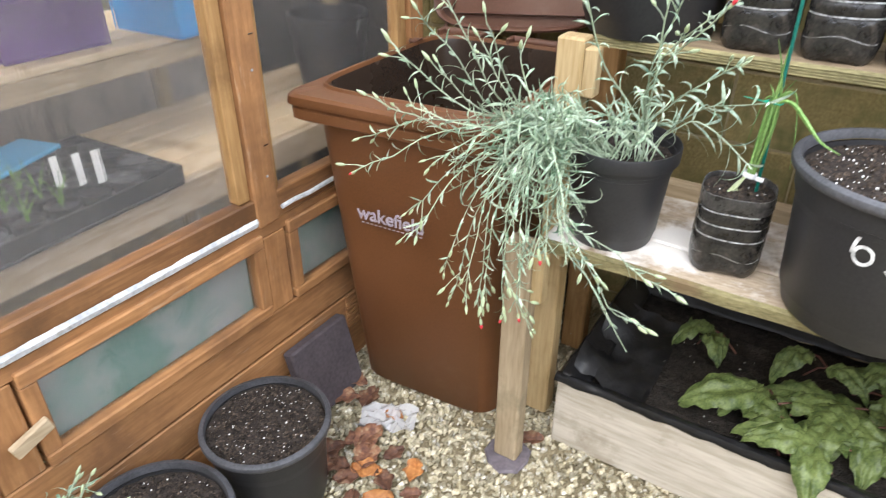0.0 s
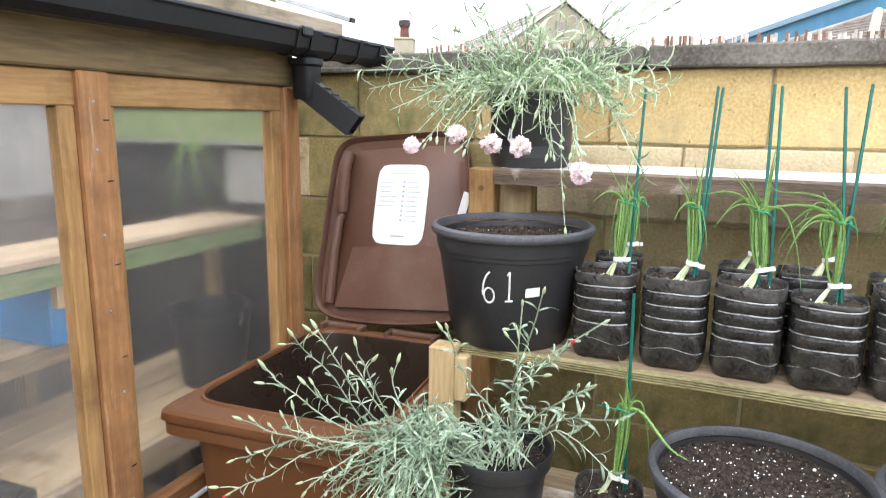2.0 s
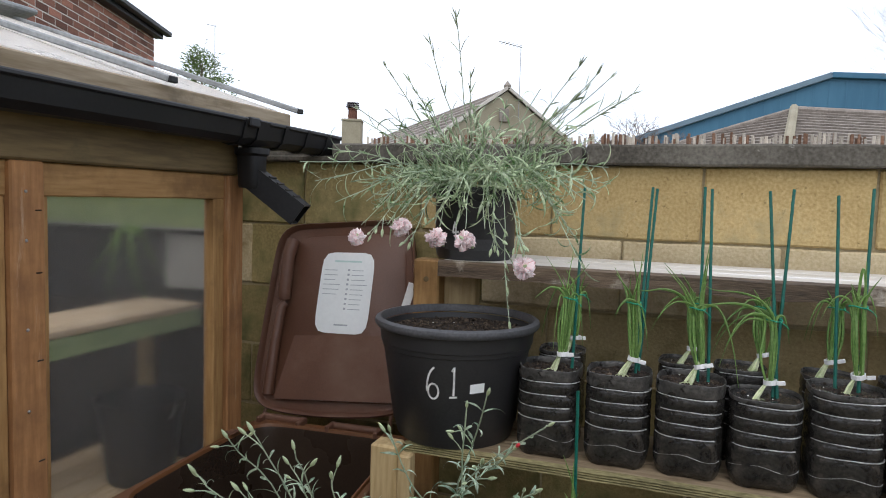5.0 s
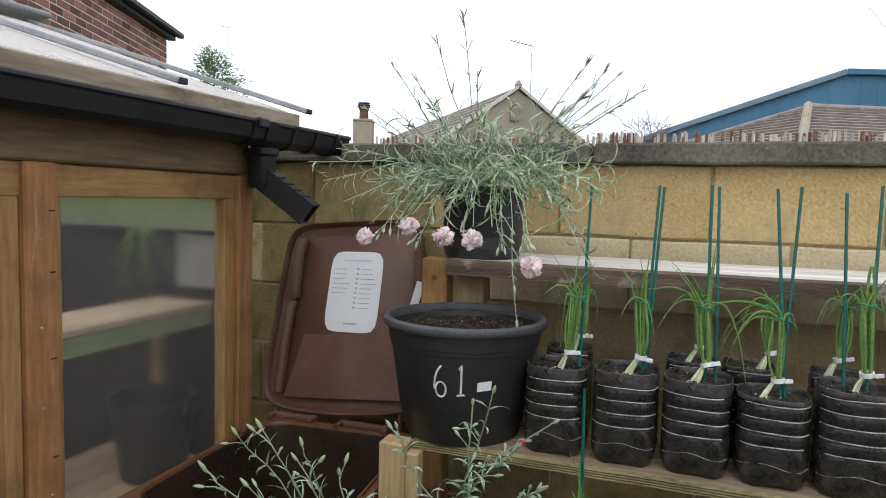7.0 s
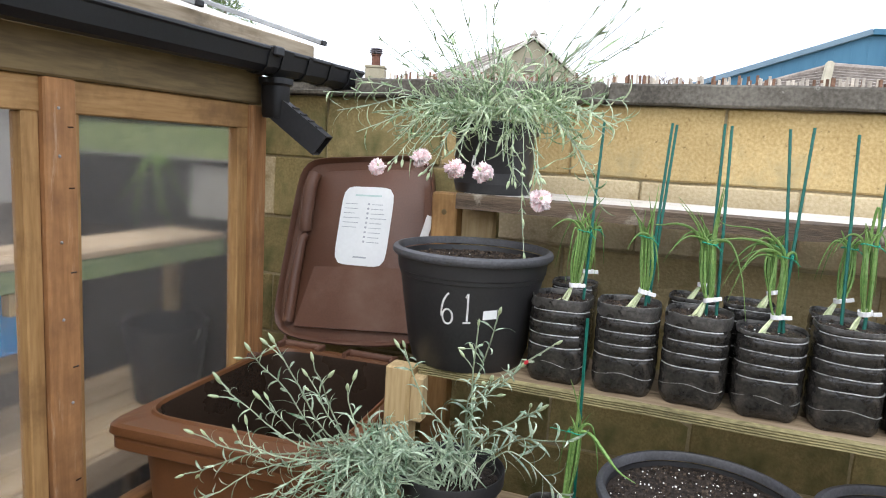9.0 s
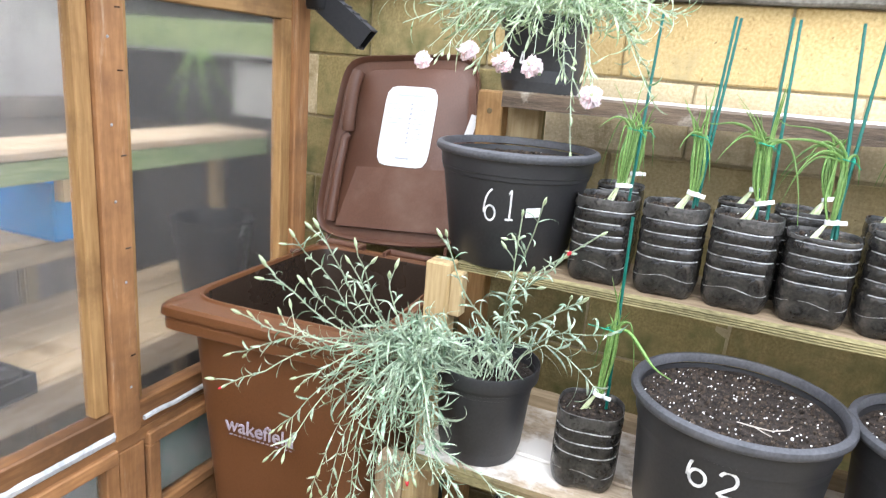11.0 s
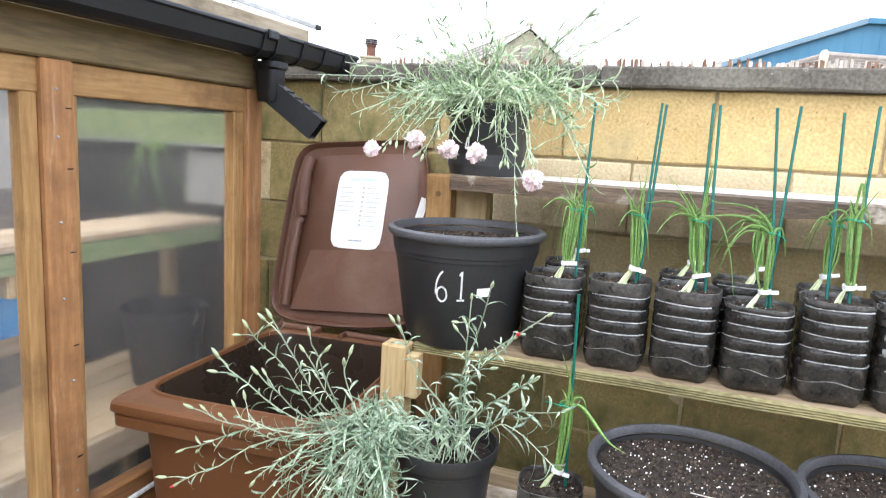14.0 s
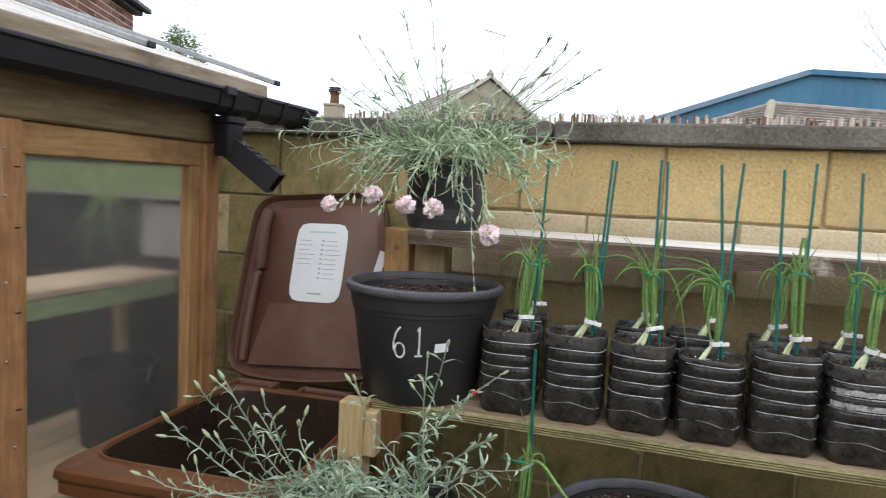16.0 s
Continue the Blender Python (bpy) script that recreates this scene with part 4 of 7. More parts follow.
def wheeled_bin():
    hinge = BIN.inverted() @ pose(-0.669, 1.455, 0, 0, 0, 2.5)
    t = thing("wheeled_bin", BIN, "brown plastic wheeled bin with its lid thrown open", "bin")
    P = 7.0
    body = part("body", lathe([
        (0.225, 0.255, 0.0, 0, 0.05), (0.238, 0.268, 0.015, 0, 0.05), (0.252, 0.300, 0.45, 0, 0.03), (0.264, 0.330, 0.90, 0, 0.006),
        (0.264, 0.331, 0.918, 0, 0.004), (0.282, 0.359, 0.918, 0, 0, 26), (0.286, 0.364, 0.922, 0, 0, 26), (0.287, 0.365, 0.946, 0, 0, 26), (0.283, 0.360, 0.950, 0, 0, 26),
        (0.283, 0.360, 0.954, 0, 0, 26), (0.292, 0.370, 0.957, 0, 0, 26), (0.294, 0.372, 0.961, 0, 0, 26), (0.292, 0.370, 0.978, 0, 0, 26), (0.286, 0.362, 0.985, 0, 0, 24), (0.268, 0.316, 0.985, 0, 0.012, 7), (0.266, 0.313, 0.992, 0, 0.012, 7),
        (0.261, 0.308, 0.992, 0, 0.012, 7), (0.258, 0.305, 0.984, 0, 0.012, 7), (0.256, 0.303, 0.976, 0, 0.012, 7), (0.2, 0.24, 0.06, 0, 0.04, 7)], 200, P), BINBODY, t, "brown moulded body with a stepped rim", smooth=True)
    for v in body.data.vertices:
        if v.co.z > 0.5:
            v.co.x *= 1 - 0.09 * (v.co.y + 0.37) / 0.74
    # Inside surface; the shade of the deep bin is put into its dark colour.
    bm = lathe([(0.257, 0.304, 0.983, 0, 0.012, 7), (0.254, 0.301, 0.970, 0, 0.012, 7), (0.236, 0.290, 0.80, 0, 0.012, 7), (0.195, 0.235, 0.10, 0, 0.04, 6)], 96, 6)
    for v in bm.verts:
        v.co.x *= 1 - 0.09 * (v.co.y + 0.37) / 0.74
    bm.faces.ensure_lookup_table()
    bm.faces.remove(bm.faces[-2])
    part("inside", bm, BINDARK, t, "dirty inside, coloured dark for the shade", smooth=True)
    word = letters("wakefield", 0.0535, 0.0012, LOGO, t, "printed_word", pose(-0.027, -0.3195, 0.66, 88.5, 0, 0), 0.0006)
    for i in range(14):
        part("small_print", box(-0.115 + i * 0.0135, -0.107 + i * 0.0135, -0.3205, -0.3185, 0.6492, 0.6508, 0), LOGO, word)
        word.children[-1].matrix_parent_inverse = word.matrix_basis.inverted()
    # handles at the hinge
    for a, b in ((-0.27, -0.13), (-0.03, 0.13)):
        h = part("handle", tube(bmesh.new(), [(a, 0.395, 0.99), (b, 0.395, 0.99)], 0.013, n=10), BROWN, t, smooth=True)
        h.matrix_basis = hinge
        for x in (a, b):
            part("handle_lug", box(x - 0.008, x + 0.008, 0.352, 0.405, 0.965, 1.002, 0.003), BROWN, h)
    for x in (-0.21, 0.21):
        w = part("wheel", lathe([(0.05, -0.02), (0.1, -0.022), (0.1, 0.022), (0.05, 0.02)], 24), BLACK, t)
        w.matrix_basis = pose(x, 0.36, 0.1, 0, 90, 0)
    # open lid, seen from inside
    lid = part("lid", lathe([(0.270, 0.30, -0.03, 0, 0, 8), (0.282, 0.312, -0.012, 0, 0, 8), (0.286, 0.315, 0.018, 0, 0, 8), (0.282, 0.311, 0.024, 0, 0, 8), (0.276, 0.305, 0.018, 0, 0, 8),
                             (0.270, 0.299, 0.004, 0, 0, 8), (0.232, 0.27, 0.001, 0.012, 0.0, 8), (0.228, 0.266, 0.004, 0.012, 0.0, 8)], 96, 6.5), BROWN, t, "open brown lid leaning on the wall", smooth=True)
    for v in lid.data.vertices:
        v.co.x *= 1.04 - 0.15 * (v.co.y + 0.3) / 0.6
        if v.co.y < -0.15:
            v.co.y -= 0.022 * (1 - min(1, (v.co.x / 0.28) ** 2)) * (-0.15 - v.co.y) / 0.15
    lid.matrix_basis = hinge @ pose(-0.083, 0.545, 1.318, 72, 0, -2.5) @ pose(0, 0, 0, 0, 0, 5.0)
    bm = bmesh.new()
    tube(bm, [(-0.232, -0.27, 0.014), (-0.222, -0.1, 0.02), (-0.212, 0.02, 0.02), (-0.205, 0.035, 0.012)], 0.02, 0.016, 10)
    tube(bm, [(-0.205, 0.05, 0.016), (-0.203, 0.08, 0.026), (-0.20, 0.2, 0.028), (-0.195, 0.255, 0.016)], 0.022, 0.024, 10)
    part("lid_ridge", bm, BROWN, lid, smooth=True)
    bm = bmesh.new()
    v = [bm.verts.new(c) for c in ((-0.205, -0.285, 0.022), (0.25, -0.285, 0.022), (0.235, -0.075, 0.0125), (-0.155, -0.075, 0.0125), (-0.155, -0.079, 0.004), (0.235, -0.079, 0.004), (0.25, -0.285, 0.0), (-0.205, -0.285, 0.0))]
    for f in ((0, 1, 2, 3), (3, 2, 5, 4), (0, 3, 4, 7), (1, 6, 5, 2), (0, 7, 6, 1)):
        bm.faces.new([v[i] for i in f])
    part("lid_step", bm, BROWN, lid)
    for x in (-0.235, 0.215):
        part("hinge_arm", tube(bmesh.new(), [(x, -0.30, 0.0), (x - 0.004, -0.335, 0.012), (x - 0.004, -0.37, 0.01)], 0.006, n=8), BROWN, lid)
    st = part("sticker", lathe([(0.097, 0.138, 0.005, 0, 0), (0.097, 0.138, 0.0058, 0, 0)], 40, 7.0), PAPER, lid, "white printed instruction sticker")
    st.matrix_basis = pose(0.014, 0.07, 0, 0, 0, -3)
    rr = random.Random(4)
    bm = box(-0.05, 0.05, 0.104, 0.110, 0.0059, 0.0062, 0)
    part("print_line", bm, TEAL, st)
    for i in range(9):
        y = 0.075 - i * 0.0165
        if i < 6:
            part("print_line", box(-0.084, -0.084 + rr.uniform(0.04, 0.065), y, y + 0.0022, 0.0059, 0.0062, 0), INK, st)
        part("print_line", box(0.018, 0.018 + rr.uniform(0.04, 0.066), y, y + 0.0022, 0.0059, 0.0062, 0), INK, st)
        part("print_tick", box(0.002, 0.010, y - 0.001, y + 0.006, 0.0059, 0.0062, 0), INK, st)
    part("print_line", box(-0.025, 0.025, -0.112, -0.107, 0.0059, 0.0062, 0), INK, st)


wheeled_bin()


# ---- pots ----
def soil_height(x, y, rad, seed):
    return 0.006 * noise.noise(Vector((x * 40, y * 40, seed))) - 0.004 * math.hypot(x, y) / rad


def speck_mesh(n, rad, z, seed, size, soil):
    rr = random.Random(seed)
    src = bmesh.new()
    bmesh.ops.create_icosphere(src, subdivisions=1, radius=1)
    base, faces = [v.co.copy() for v in src.verts], [[v.index for v in f.verts] for f in src.faces]
    src.free()
    vs, fs = [], []
    for i in range(n):
        a, r = rr.uniform(0, 6.283), rad * math.sqrt(rr.random())
        s, o = (size[0] + (size[1] - size[0]) * rr.random() ** 1.7) * (1.5 if rr.random() < 0.08 else 1), len(vs)
        c = Vector((r * math.cos(a), r * math.sin(a), 0))
        c.z = z + 0.25 * s + soil_height(c.x, c.y, rad, soil)
        vs += [c + Vector((b.x * s * rr.uniform(0.8, 1.2), b.y * s * rr.uniform(0.8, 1.2), b.z * s)) for b in base]
        fs += [[o + k for k in f] for f in faces]
    return vs, fs


def compost_top(parent, rad, z, seed, perlite, p=2.0, crumbs=160):
    bm = bmesh.new()
    rings = 12
    o = rounded(40, p)
    prev = None
    for k in range(rings + 1):
        f = max(k / rings, 0.02)
        ring = [bm.verts.new((rad * f * c, rad * f * s, z + soil_height(c * f * rad, s * f * rad, rad, seed))) for c, s in o]
        if prev:
            for i in range(40):
                bm.faces.new((prev[i], prev[(i + 1) % 40], ring[(i + 1) % 40], ring[i]))
        else:
            bm.faces.new(ring)
        prev = ring
    ob = part("compost", bm, COMPOST, parent, "dark crumbly compost")
    for n, material, name, size in ((perlite, PERLITE, "perlite", (0.0007, 0.0023)), (crumbs, CHIP, "crumb", (0.0012, 0.0042))):
        if n:
            vs, fs = speck_mesh(n, rad * 0.95, z, seed + len(name), size, seed)
            me = bpy.data.meshes.new(name)
            me.from_pydata(vs, [], fs)
            me.materials.append(material)
            tagged(share(name, me, parent, Matrix()), kind="stuff")
    return ob


def pot_body(parent, r, h, base=0.76, lip=0.019, name="pot", band=False):
    """A moulded container with a rolled rim and stepped wall."""
    prof = [(r * base * 0.96, 0.0), (r * base, 0.006), (r * (base + 0.04), h * 0.13), (r * (base + 0.052), h * 0.14), (r * 0.885, h * 0.76), (r * 0.90, h * 0.765), (r * 0.905, h * 0.80),
            (r * 0.918, h * 0.805), (r * 0.935, h - lip - 0.004)]
    b = part(name, lathe(prof + [(r * 0.915, h - lip - 0.004), (r * (base + 0.05), h * 0.3), (r * (base + 0.03), h * 0.28)], 64), BLACK, parent, "black moulded plastic wall", smooth=True)
    a = lip
    rim = [(r * 0.936, h - a * 1.1), (r - 0.005, h - a * 1.1), (r - 0.001, h - a * 0.85), (r, h - a * 0.55), (r - 0.002, h - a * 0.22), (r - 0.007, h - 0.001), (r - 0.014, h), (r * 0.912, h - 0.005), (r * 0.905, h - a)]
    if band:
        rim = [(r * 0.93, h - 0.034), (r * 0.985, h - 0.034), (r * 0.993, h - 0.031), (r, h - 0.003), (r - 0.001, h), (r - 0.004, h), (r * 0.955, h - 0.004), (r * 0.92, h - 0.03)]
        part("rim", lathe(rim, 64, loop=True), BLACK, b, "flat black rim band", smooth=True)
        return b
    part("rim", lathe(rim, 64, loop=True), RIMGREY, b, "scuffed grey rolled rim", smooth=True)
    return b


def stroke_on(parent, r_at, strokes, width=0.0045):
    """Hand-painted marks on a round wall: strokes of (angle in radians, height) points."""
    bm = bmesh.new()
    for pts in strokes:
        prev = None
        for i, (a, z) in enumerate(pts):
            j, k = max(i - 1, 0), min(i + 1, len(pts) - 1)
            da, dz = (pts[k][0] - pts[j][0]) * r_at(z), pts[k][1] - pts[j][1]
            l = math.hypot(da, dz) or 1
            na, nz = -dz / l * width / 2, da / l * width / 2
            row = []
            for s in (-1, 1):
                aa, zz = a + s * na / r_at(z), z + s * nz
                rr = r_at(zz) + 0.0012
                row.append(bm.verts.new((rr * math.sin(aa), -rr * math.cos(aa), zz)))
            if prev:
                bm.faces.new((prev[0], row[0], row[1], prev[1]))
            prev = row
    return part("painted_number", bm, PAINTWHITE, parent, "hand-painted white number")


def arc(cx, cz, rx, rz, a0, a1, n=14):
    return [(cx + rx * math.cos(radians(a0 + (a1 - a0) * i / n)), cz + rz * math.sin(radians(a0 + (a1 - a0) * i / n))) for i in range(n + 1)]


def dry_root(parent, z):
    bm = bmesh.new()
    tube(bm, [(0.0, -0.075, z), (0.03, -0.088, z + 0.005), (0.06, -0.085, z + 0.004), (0.085, -0.07, z + 0.006), (0.095, -0.045, z + 0.004)], 0.0013, 0.0008, 5)
    tube(bm, [(0.03, -0.088, z + 0.005), (0.045, -0.10, z + 0.004), (0.06, -0.105, z + 0.002)], 0.0009, 0.0006, 5)
    part("dry_root", bm, BARKPALE, parent, "thin dry root")


def big_pot(m, label, digits=None, perlite=420, r=0.193, h=0.287, fill=0.03, turn=0.0, sticker=False, lift=0.0, size=0.82, base=0.76):
    t = thing("plant_pot", m, label, "plant pot", "large black pots")
    b = pot_body(t, r, h, base)
    compost_top(t, r * 0.905, h - fill, int(m.translation.x * 50) + 60, perlite, 2.0, 1300)

    def r_at(z):
        return r * (base + 0.052 + (0.833 - base) * (z / h - 0.14) / 0.62)
    if digits:
        six = arc(0.01, 0.105, 0.085, 0.022, -180, 180) + arc(0.115, 0.105, 0.21, 0.075, 180, 112, 10)
        one = [(0.30, 0.165), (0.335, 0.178), (0.335, 0.13), (0.33, 0.095)]
        bar = [(0.265, 0.09), (0.39, 0.092)]
        two = arc(0.30, 0.125, 0.085, 0.022, 160, -40, 10) + [(0.22, 0.082), (0.25, 0.080), (0.42, 0.078)]
        st = [six] + ([one, bar] if digits == "61" else [two])
        stroke_on(b, r_at, [[(a * size * (1.05 if digits == "61" else 1.28) + turn, 0.12 + (z - 0.12) * size + lift) for a, z in s] for s in st], 0.0046 if digits == "61" else 0.0062)
    if sticker:
        a = turn + 0.60
        bm = bmesh.new()
        q = [bm.verts.new(((r_at(z) + 0.0015) * math.sin(a + da), -(r_at(z) + 0.0015) * math.cos(a + da), z)) for da, z in ((-0.1, 0.140), (0.1, 0.143), (0.095, 0.165), (-0.098, 0.162))]
        bm.faces.new(q)
        part("price_sticker", bm, PAPER, b, "torn pale sticker")
    return t


big_pot(pose(-0.231, 1.575, 1.135, 0, 0, 0), "large black pot painted 61, half full of compost", "61", 20, 0.203, 0.288, 0.032, 0.0, True, 0.035, 0.82, 0.70)
pot_62 = big_pot(pose(0.358, 1.312, 0.722, 0, 0, 0), "large black pot painted 62, full of speckled compost", "62", 300, 0.207, 0.302, 0.028, -0.29, False, 0.090, 0.76)
dry_root(pot_62, 0.278)
big_pot(pose(0.748, 1.36, 0.722, 0, 0, 0), "large black pot of compost beside another", None, 300, 0.196, 0.298, 0.03)
big_pot(pose(-0.79, 0.754, 0.0), "medium black pot of speckled compost on gravel", None, 150, 0.162, 0.28, 0.02)
big_pot(pose(-0.772, 0.408, 0.0), "medium black pot of speckled compost on gravel", None, 90, 0.174, 0.28, 0.025)


# ---- paving slab, box of beet ----
sb = part("paving_slab", box(-0.02, 0.02, -0.14, 0.10, 0, 0.245, 0.006), SLAB)
sb.matrix_basis = pose(-0.895, 1.13, 0.004, 0, -14, 0)
tagged(sb, "dark grey paving slab leaning on the plinth", "paving slab")


def raised_box():
    t = thing("planting_box", pose(0, 0, 0), "bleached board planting box lined with black film", "planter")
    bm = box(-0.26, 1.5, 1.33, 1.352, 0.0, 0.238, 0.004)
    part("front_board", bm, WHITISH, t)
    part("end_board", box(-0.26, -0.238, 1.3522, 1.95, 0.0, 0.238, 0.004), WHITISH, t)
    part("back_board", box(-0.26, 1.5, 1.952, 1.974, 0.0, 0.238, 0.004), WEATHERED, t)
    # film folded over the edges: front, end, back
    for x0, x1, y0, y1, sx, sy, way in ((-0.268, 1.5, 1.325, 1.385, 120, 8, "in"), (-0.267, -0.18, 1.345, 1.95, 8, 50, "side"), (-0.262, 1.5, 1.975, 1.90, 90, 6, "in")):
        bm = bmesh.new()
        g = []
        for i in range(sx + 1):
            col = []
            for j in range(sy + 1):
                f = j / sy if way == "in" else i / sx
                z = 0.247 + 0.005 * noise.noise(Vector((i * 0.35, j * 0.8, x0 + y0))) - 0.045 * max(0, f - 0.35)
                if f < 0.10:
                    z -= 0.016 + 0.008 * noise.noise(Vector((i * 0.22, j * 0.2, y0)))
                col.append(bm.verts.new((x0 + (x1 - x0) * i / sx, y0 + (y1 - y0) * j / sy, z)))
            g.append(col)
        for i in range(sx):
            for j in range(sy):
                bm.faces.new((g[i][j], g[i + 1][j], g[i + 1][j + 1], g[i][j + 1]))
        part("liner", bm, FILM, t, "creased black film", smooth=True).modifiers.new("thick", "SOLIDIFY").thickness = 0.002
    bm = bmesh.new()
    g = [[bm.verts.new((-0.235 + 0.20 * i / 16, 1.38 + 0.42 * j / 24, 0.20 + 0.10 * (1 - i / 16) ** 1.5 * (0.6 + 0.4 * math.sin(j * 0.5)) + 0.016 * noise.noise(Vector((i * 0.3, j * 0.3, 9))) + 0.004 * noise.noise(Vector((i * 0.9, j * 0.9, 2)))))
          for j in range(25)] for i in range(17)]
    for i in range(16):
        for j in range(24):
            bm.faces.new((g[i][j], g[i + 1][j], g[i + 1][j + 1], g[i][j + 1]))
    part("film_fold", bm, FILM, t, "crumpled black film", smooth=True)
    bm = bmesh.new()
    g = [[bm.verts.new((-0.235 + 1.73 * i / 70, 1.355 + 0.59 * j / 26, 0.19 + 0.014 * noise.noise(Vector((i * 0.4, j * 0.4, 3))))) for j in range(27)] for i in range(71)]
    for i in range(70):
        for j in range(26):
            bm.faces.new((g[i][j], g[i + 1][j], g[i + 1][j + 1], g[i][j + 1]))
    part("compost", bm, BOXSOIL, t)
    vs, fs = speck_mesh(70, 0.5, 0.2, 5, (0.0012, 0.004), 3)
    me = bpy.data.meshes.new("perlite")
    me.from_pydata([Vector((v.x + 0.1, v.y * 0.5 + 1.62, 0.197 + (v.z - 0.2) * 0.3)) for v in vs], [], fs)
    me.materials.append(PERLITE)
    tagged(share("perlite", me, t, Matrix()), kind="stuff")
    rr = random.Random(8)
    spots = [(0.07, 1.72, 215, 0.10, 0.12), (0.05, 1.70, 300, 0.08, 0.11), (0.33, 1.76, 230, 0.11, 0.13), (0.37, 1.74, 330, 0.09, 0.12), (0.22, 1.53, 205, 0.11, 0.19), (0.50, 1.80, 240, 0.10, 0.13)]
    for i in range(64):
        x = 0.22 + 0.92 * rr.random() ** 1.2
        spots.append((x, 1.41 + 0.20 * rr.random() ** 1.2 + 0.14 * (x > 0.45) * rr.random(), rr.choice((190, 230, 260, 300, 340, 20, 160)) + rr.uniform(-25, 25), rr.uniform(0.03, 0.10), rr.uniform(0.13, 0.19)))
    for i, (x, y, a, h, L) in enumerate(spots):
        W = L * rr.uniform(0.55, 0.72)
        bm = bmesh.new()
        rows = []
        for u in range(22):
            f = u / 21
            w = W * 0.5 * max(0.04, math.sin(math.pi * (0.08 + 0.92 * f) ** 0.8) ** 0.7) * (1 + 0.06 * noise.noise(Vector((f * 6, i, 0))) + 0.03 * math.sin(f * 40 + i))
            row = []
            for k in range(-7, 8):
                s = k / 7
                edge = abs(s) ** 2
                z = h * (1 - 0.2 * f) + 0.035 * math.sin(f * 2.6) - 0.035 * f * f + 0.02 * abs(s) - 0.03 * edge
                z += 0.010 * noise.noise(Vector((f * 6, s * 4, i * 3.1))) + 0.007 * noise.noise(Vector((f * 15, s * 9, i * 1.7))) + 0.006 * edge * math.sin(f * 24 + i + 3 * s) + 0.0035 * math.sin(abs(s) * 10 - f * 18) - 0.006 * math.exp(-(s * 7) ** 2)
                row.append(bm.verts.new((f * L + 0.006 * noise.noise(Vector((f * 5, s * 3, i))) * edge, s * w, z)))
            rows.append(row)
        for p, q in zip(rows, rows[1:]):
            for k in range(14):
                bm.faces.new((p[k], p[k + 1], q[k + 1], q[k]))
        lf = part("leaf", bm, BEET, t)
        lf.data.shade_smooth()
        lf.matrix_basis = pose(x, y, 0.19, rr.uniform(-14, 14), rr.uniform(-8, 14), a)
        part("stalk", tube(bmesh.new(), [(-0.07, 0, 0.0), (-0.03, 0, h * 0.7), (0.0, 0, h - 0.006), (0.02, 0, h - 0.006)], 0.0032, 0.0018), BEETSTEM, lf)


raised_box()


# ---- bottle planters ----
BOTTLE_P = 2.9
RIB_0, RIB_GAP = 0.088, 0.0285


def rib_heights(h):
    return [RIB_0 + RIB_GAP * k for k in range(9) if RIB_0 + RIB_GAP * k < h - 0.008]


def bottle_mesh(h, r):
    prof = [(r * 0.74, 0.0), (r * 0.87, 0.004), (r * 0.955, 0.014), (r * 0.99, 0.028), (r * 0.995, 0.040), (r * 0.980, 0.048), (r * 0.980, 0.052), (r * 0.995, 0.058), (r, 0.072), (r * 0.992, 0.082)]
    for z in rib_heights(h):
        prof += [(r * 0.968, z - 0.0018), (r * 0.968, z + 0.0018), (r * 0.993, z + 0.006), (r, z + 0.0143), (r * 0.993, z + 0.0225)]
    last = rib_heights(h)[-1]
    prof = [p for p in prof if p[1] <= last + 0.002] + [(r * 0.98, last + 0.004), (r * 0.93, last + 0.004)]
    bm = lathe(prof, 52, BOTTLE_P, None, 0.018)
    for v in bm.verts:
        if 0.004 < v.co.z < 0.062:
            a = math.atan2(v.co.y, v.co.x)
            v.co.z += 0.006 * math.sin(4 * a + 1.2)
    return bm


def smooth_run(ctrl):
    pts = []
    for i in range(len(ctrl) - 1):
        for q in range(4):
            pts.append(ctrl[i].lerp(ctrl[i + 1], q / 4))
    pts.append(ctrl[-1])
    for _ in range(3):
        pts = [pts[0]] + [(pts[i - 1] + pts[i] * 2 + pts[i + 1]) / 4 for i in range(1, len(pts) - 1)] + [pts[-1]]
    return pts


def onion_leaf(bm, pts, r):
    """A hollow round leaf, swelling a little and drawn out to a point."""
    n, prev = len(pts) - 1, None
    for i, p in enumerate(pts):
        d = (pts[min(i + 1, n)] - pts[max(i - 1, 0)]).normalized()
        sd = d.cross(Vector((0.3, 0.9, 0.2))).normalized()
        u = sd.cross(d)
        f = i / n
        rr = r * (0.75 + 0.35 * math.sin(math.pi * min(f * 1.3, 1))) * max(0.12, 1 - max(0, f - 0.55) ** 1.5 * 2.6)
        ring = [bm.verts.new(p + (sd * math.cos(k * 1.2566) + u * 0.7 * math.sin(k * 1.2566)) * rr) for k in range(5)]
        if prev:
            for k in range(5):
                bm.faces.new((prev[k], prev[(k + 1) % 5], ring[(k + 1) % 5], ring[k]))
        prev = ring
    bm.faces.new(prev)


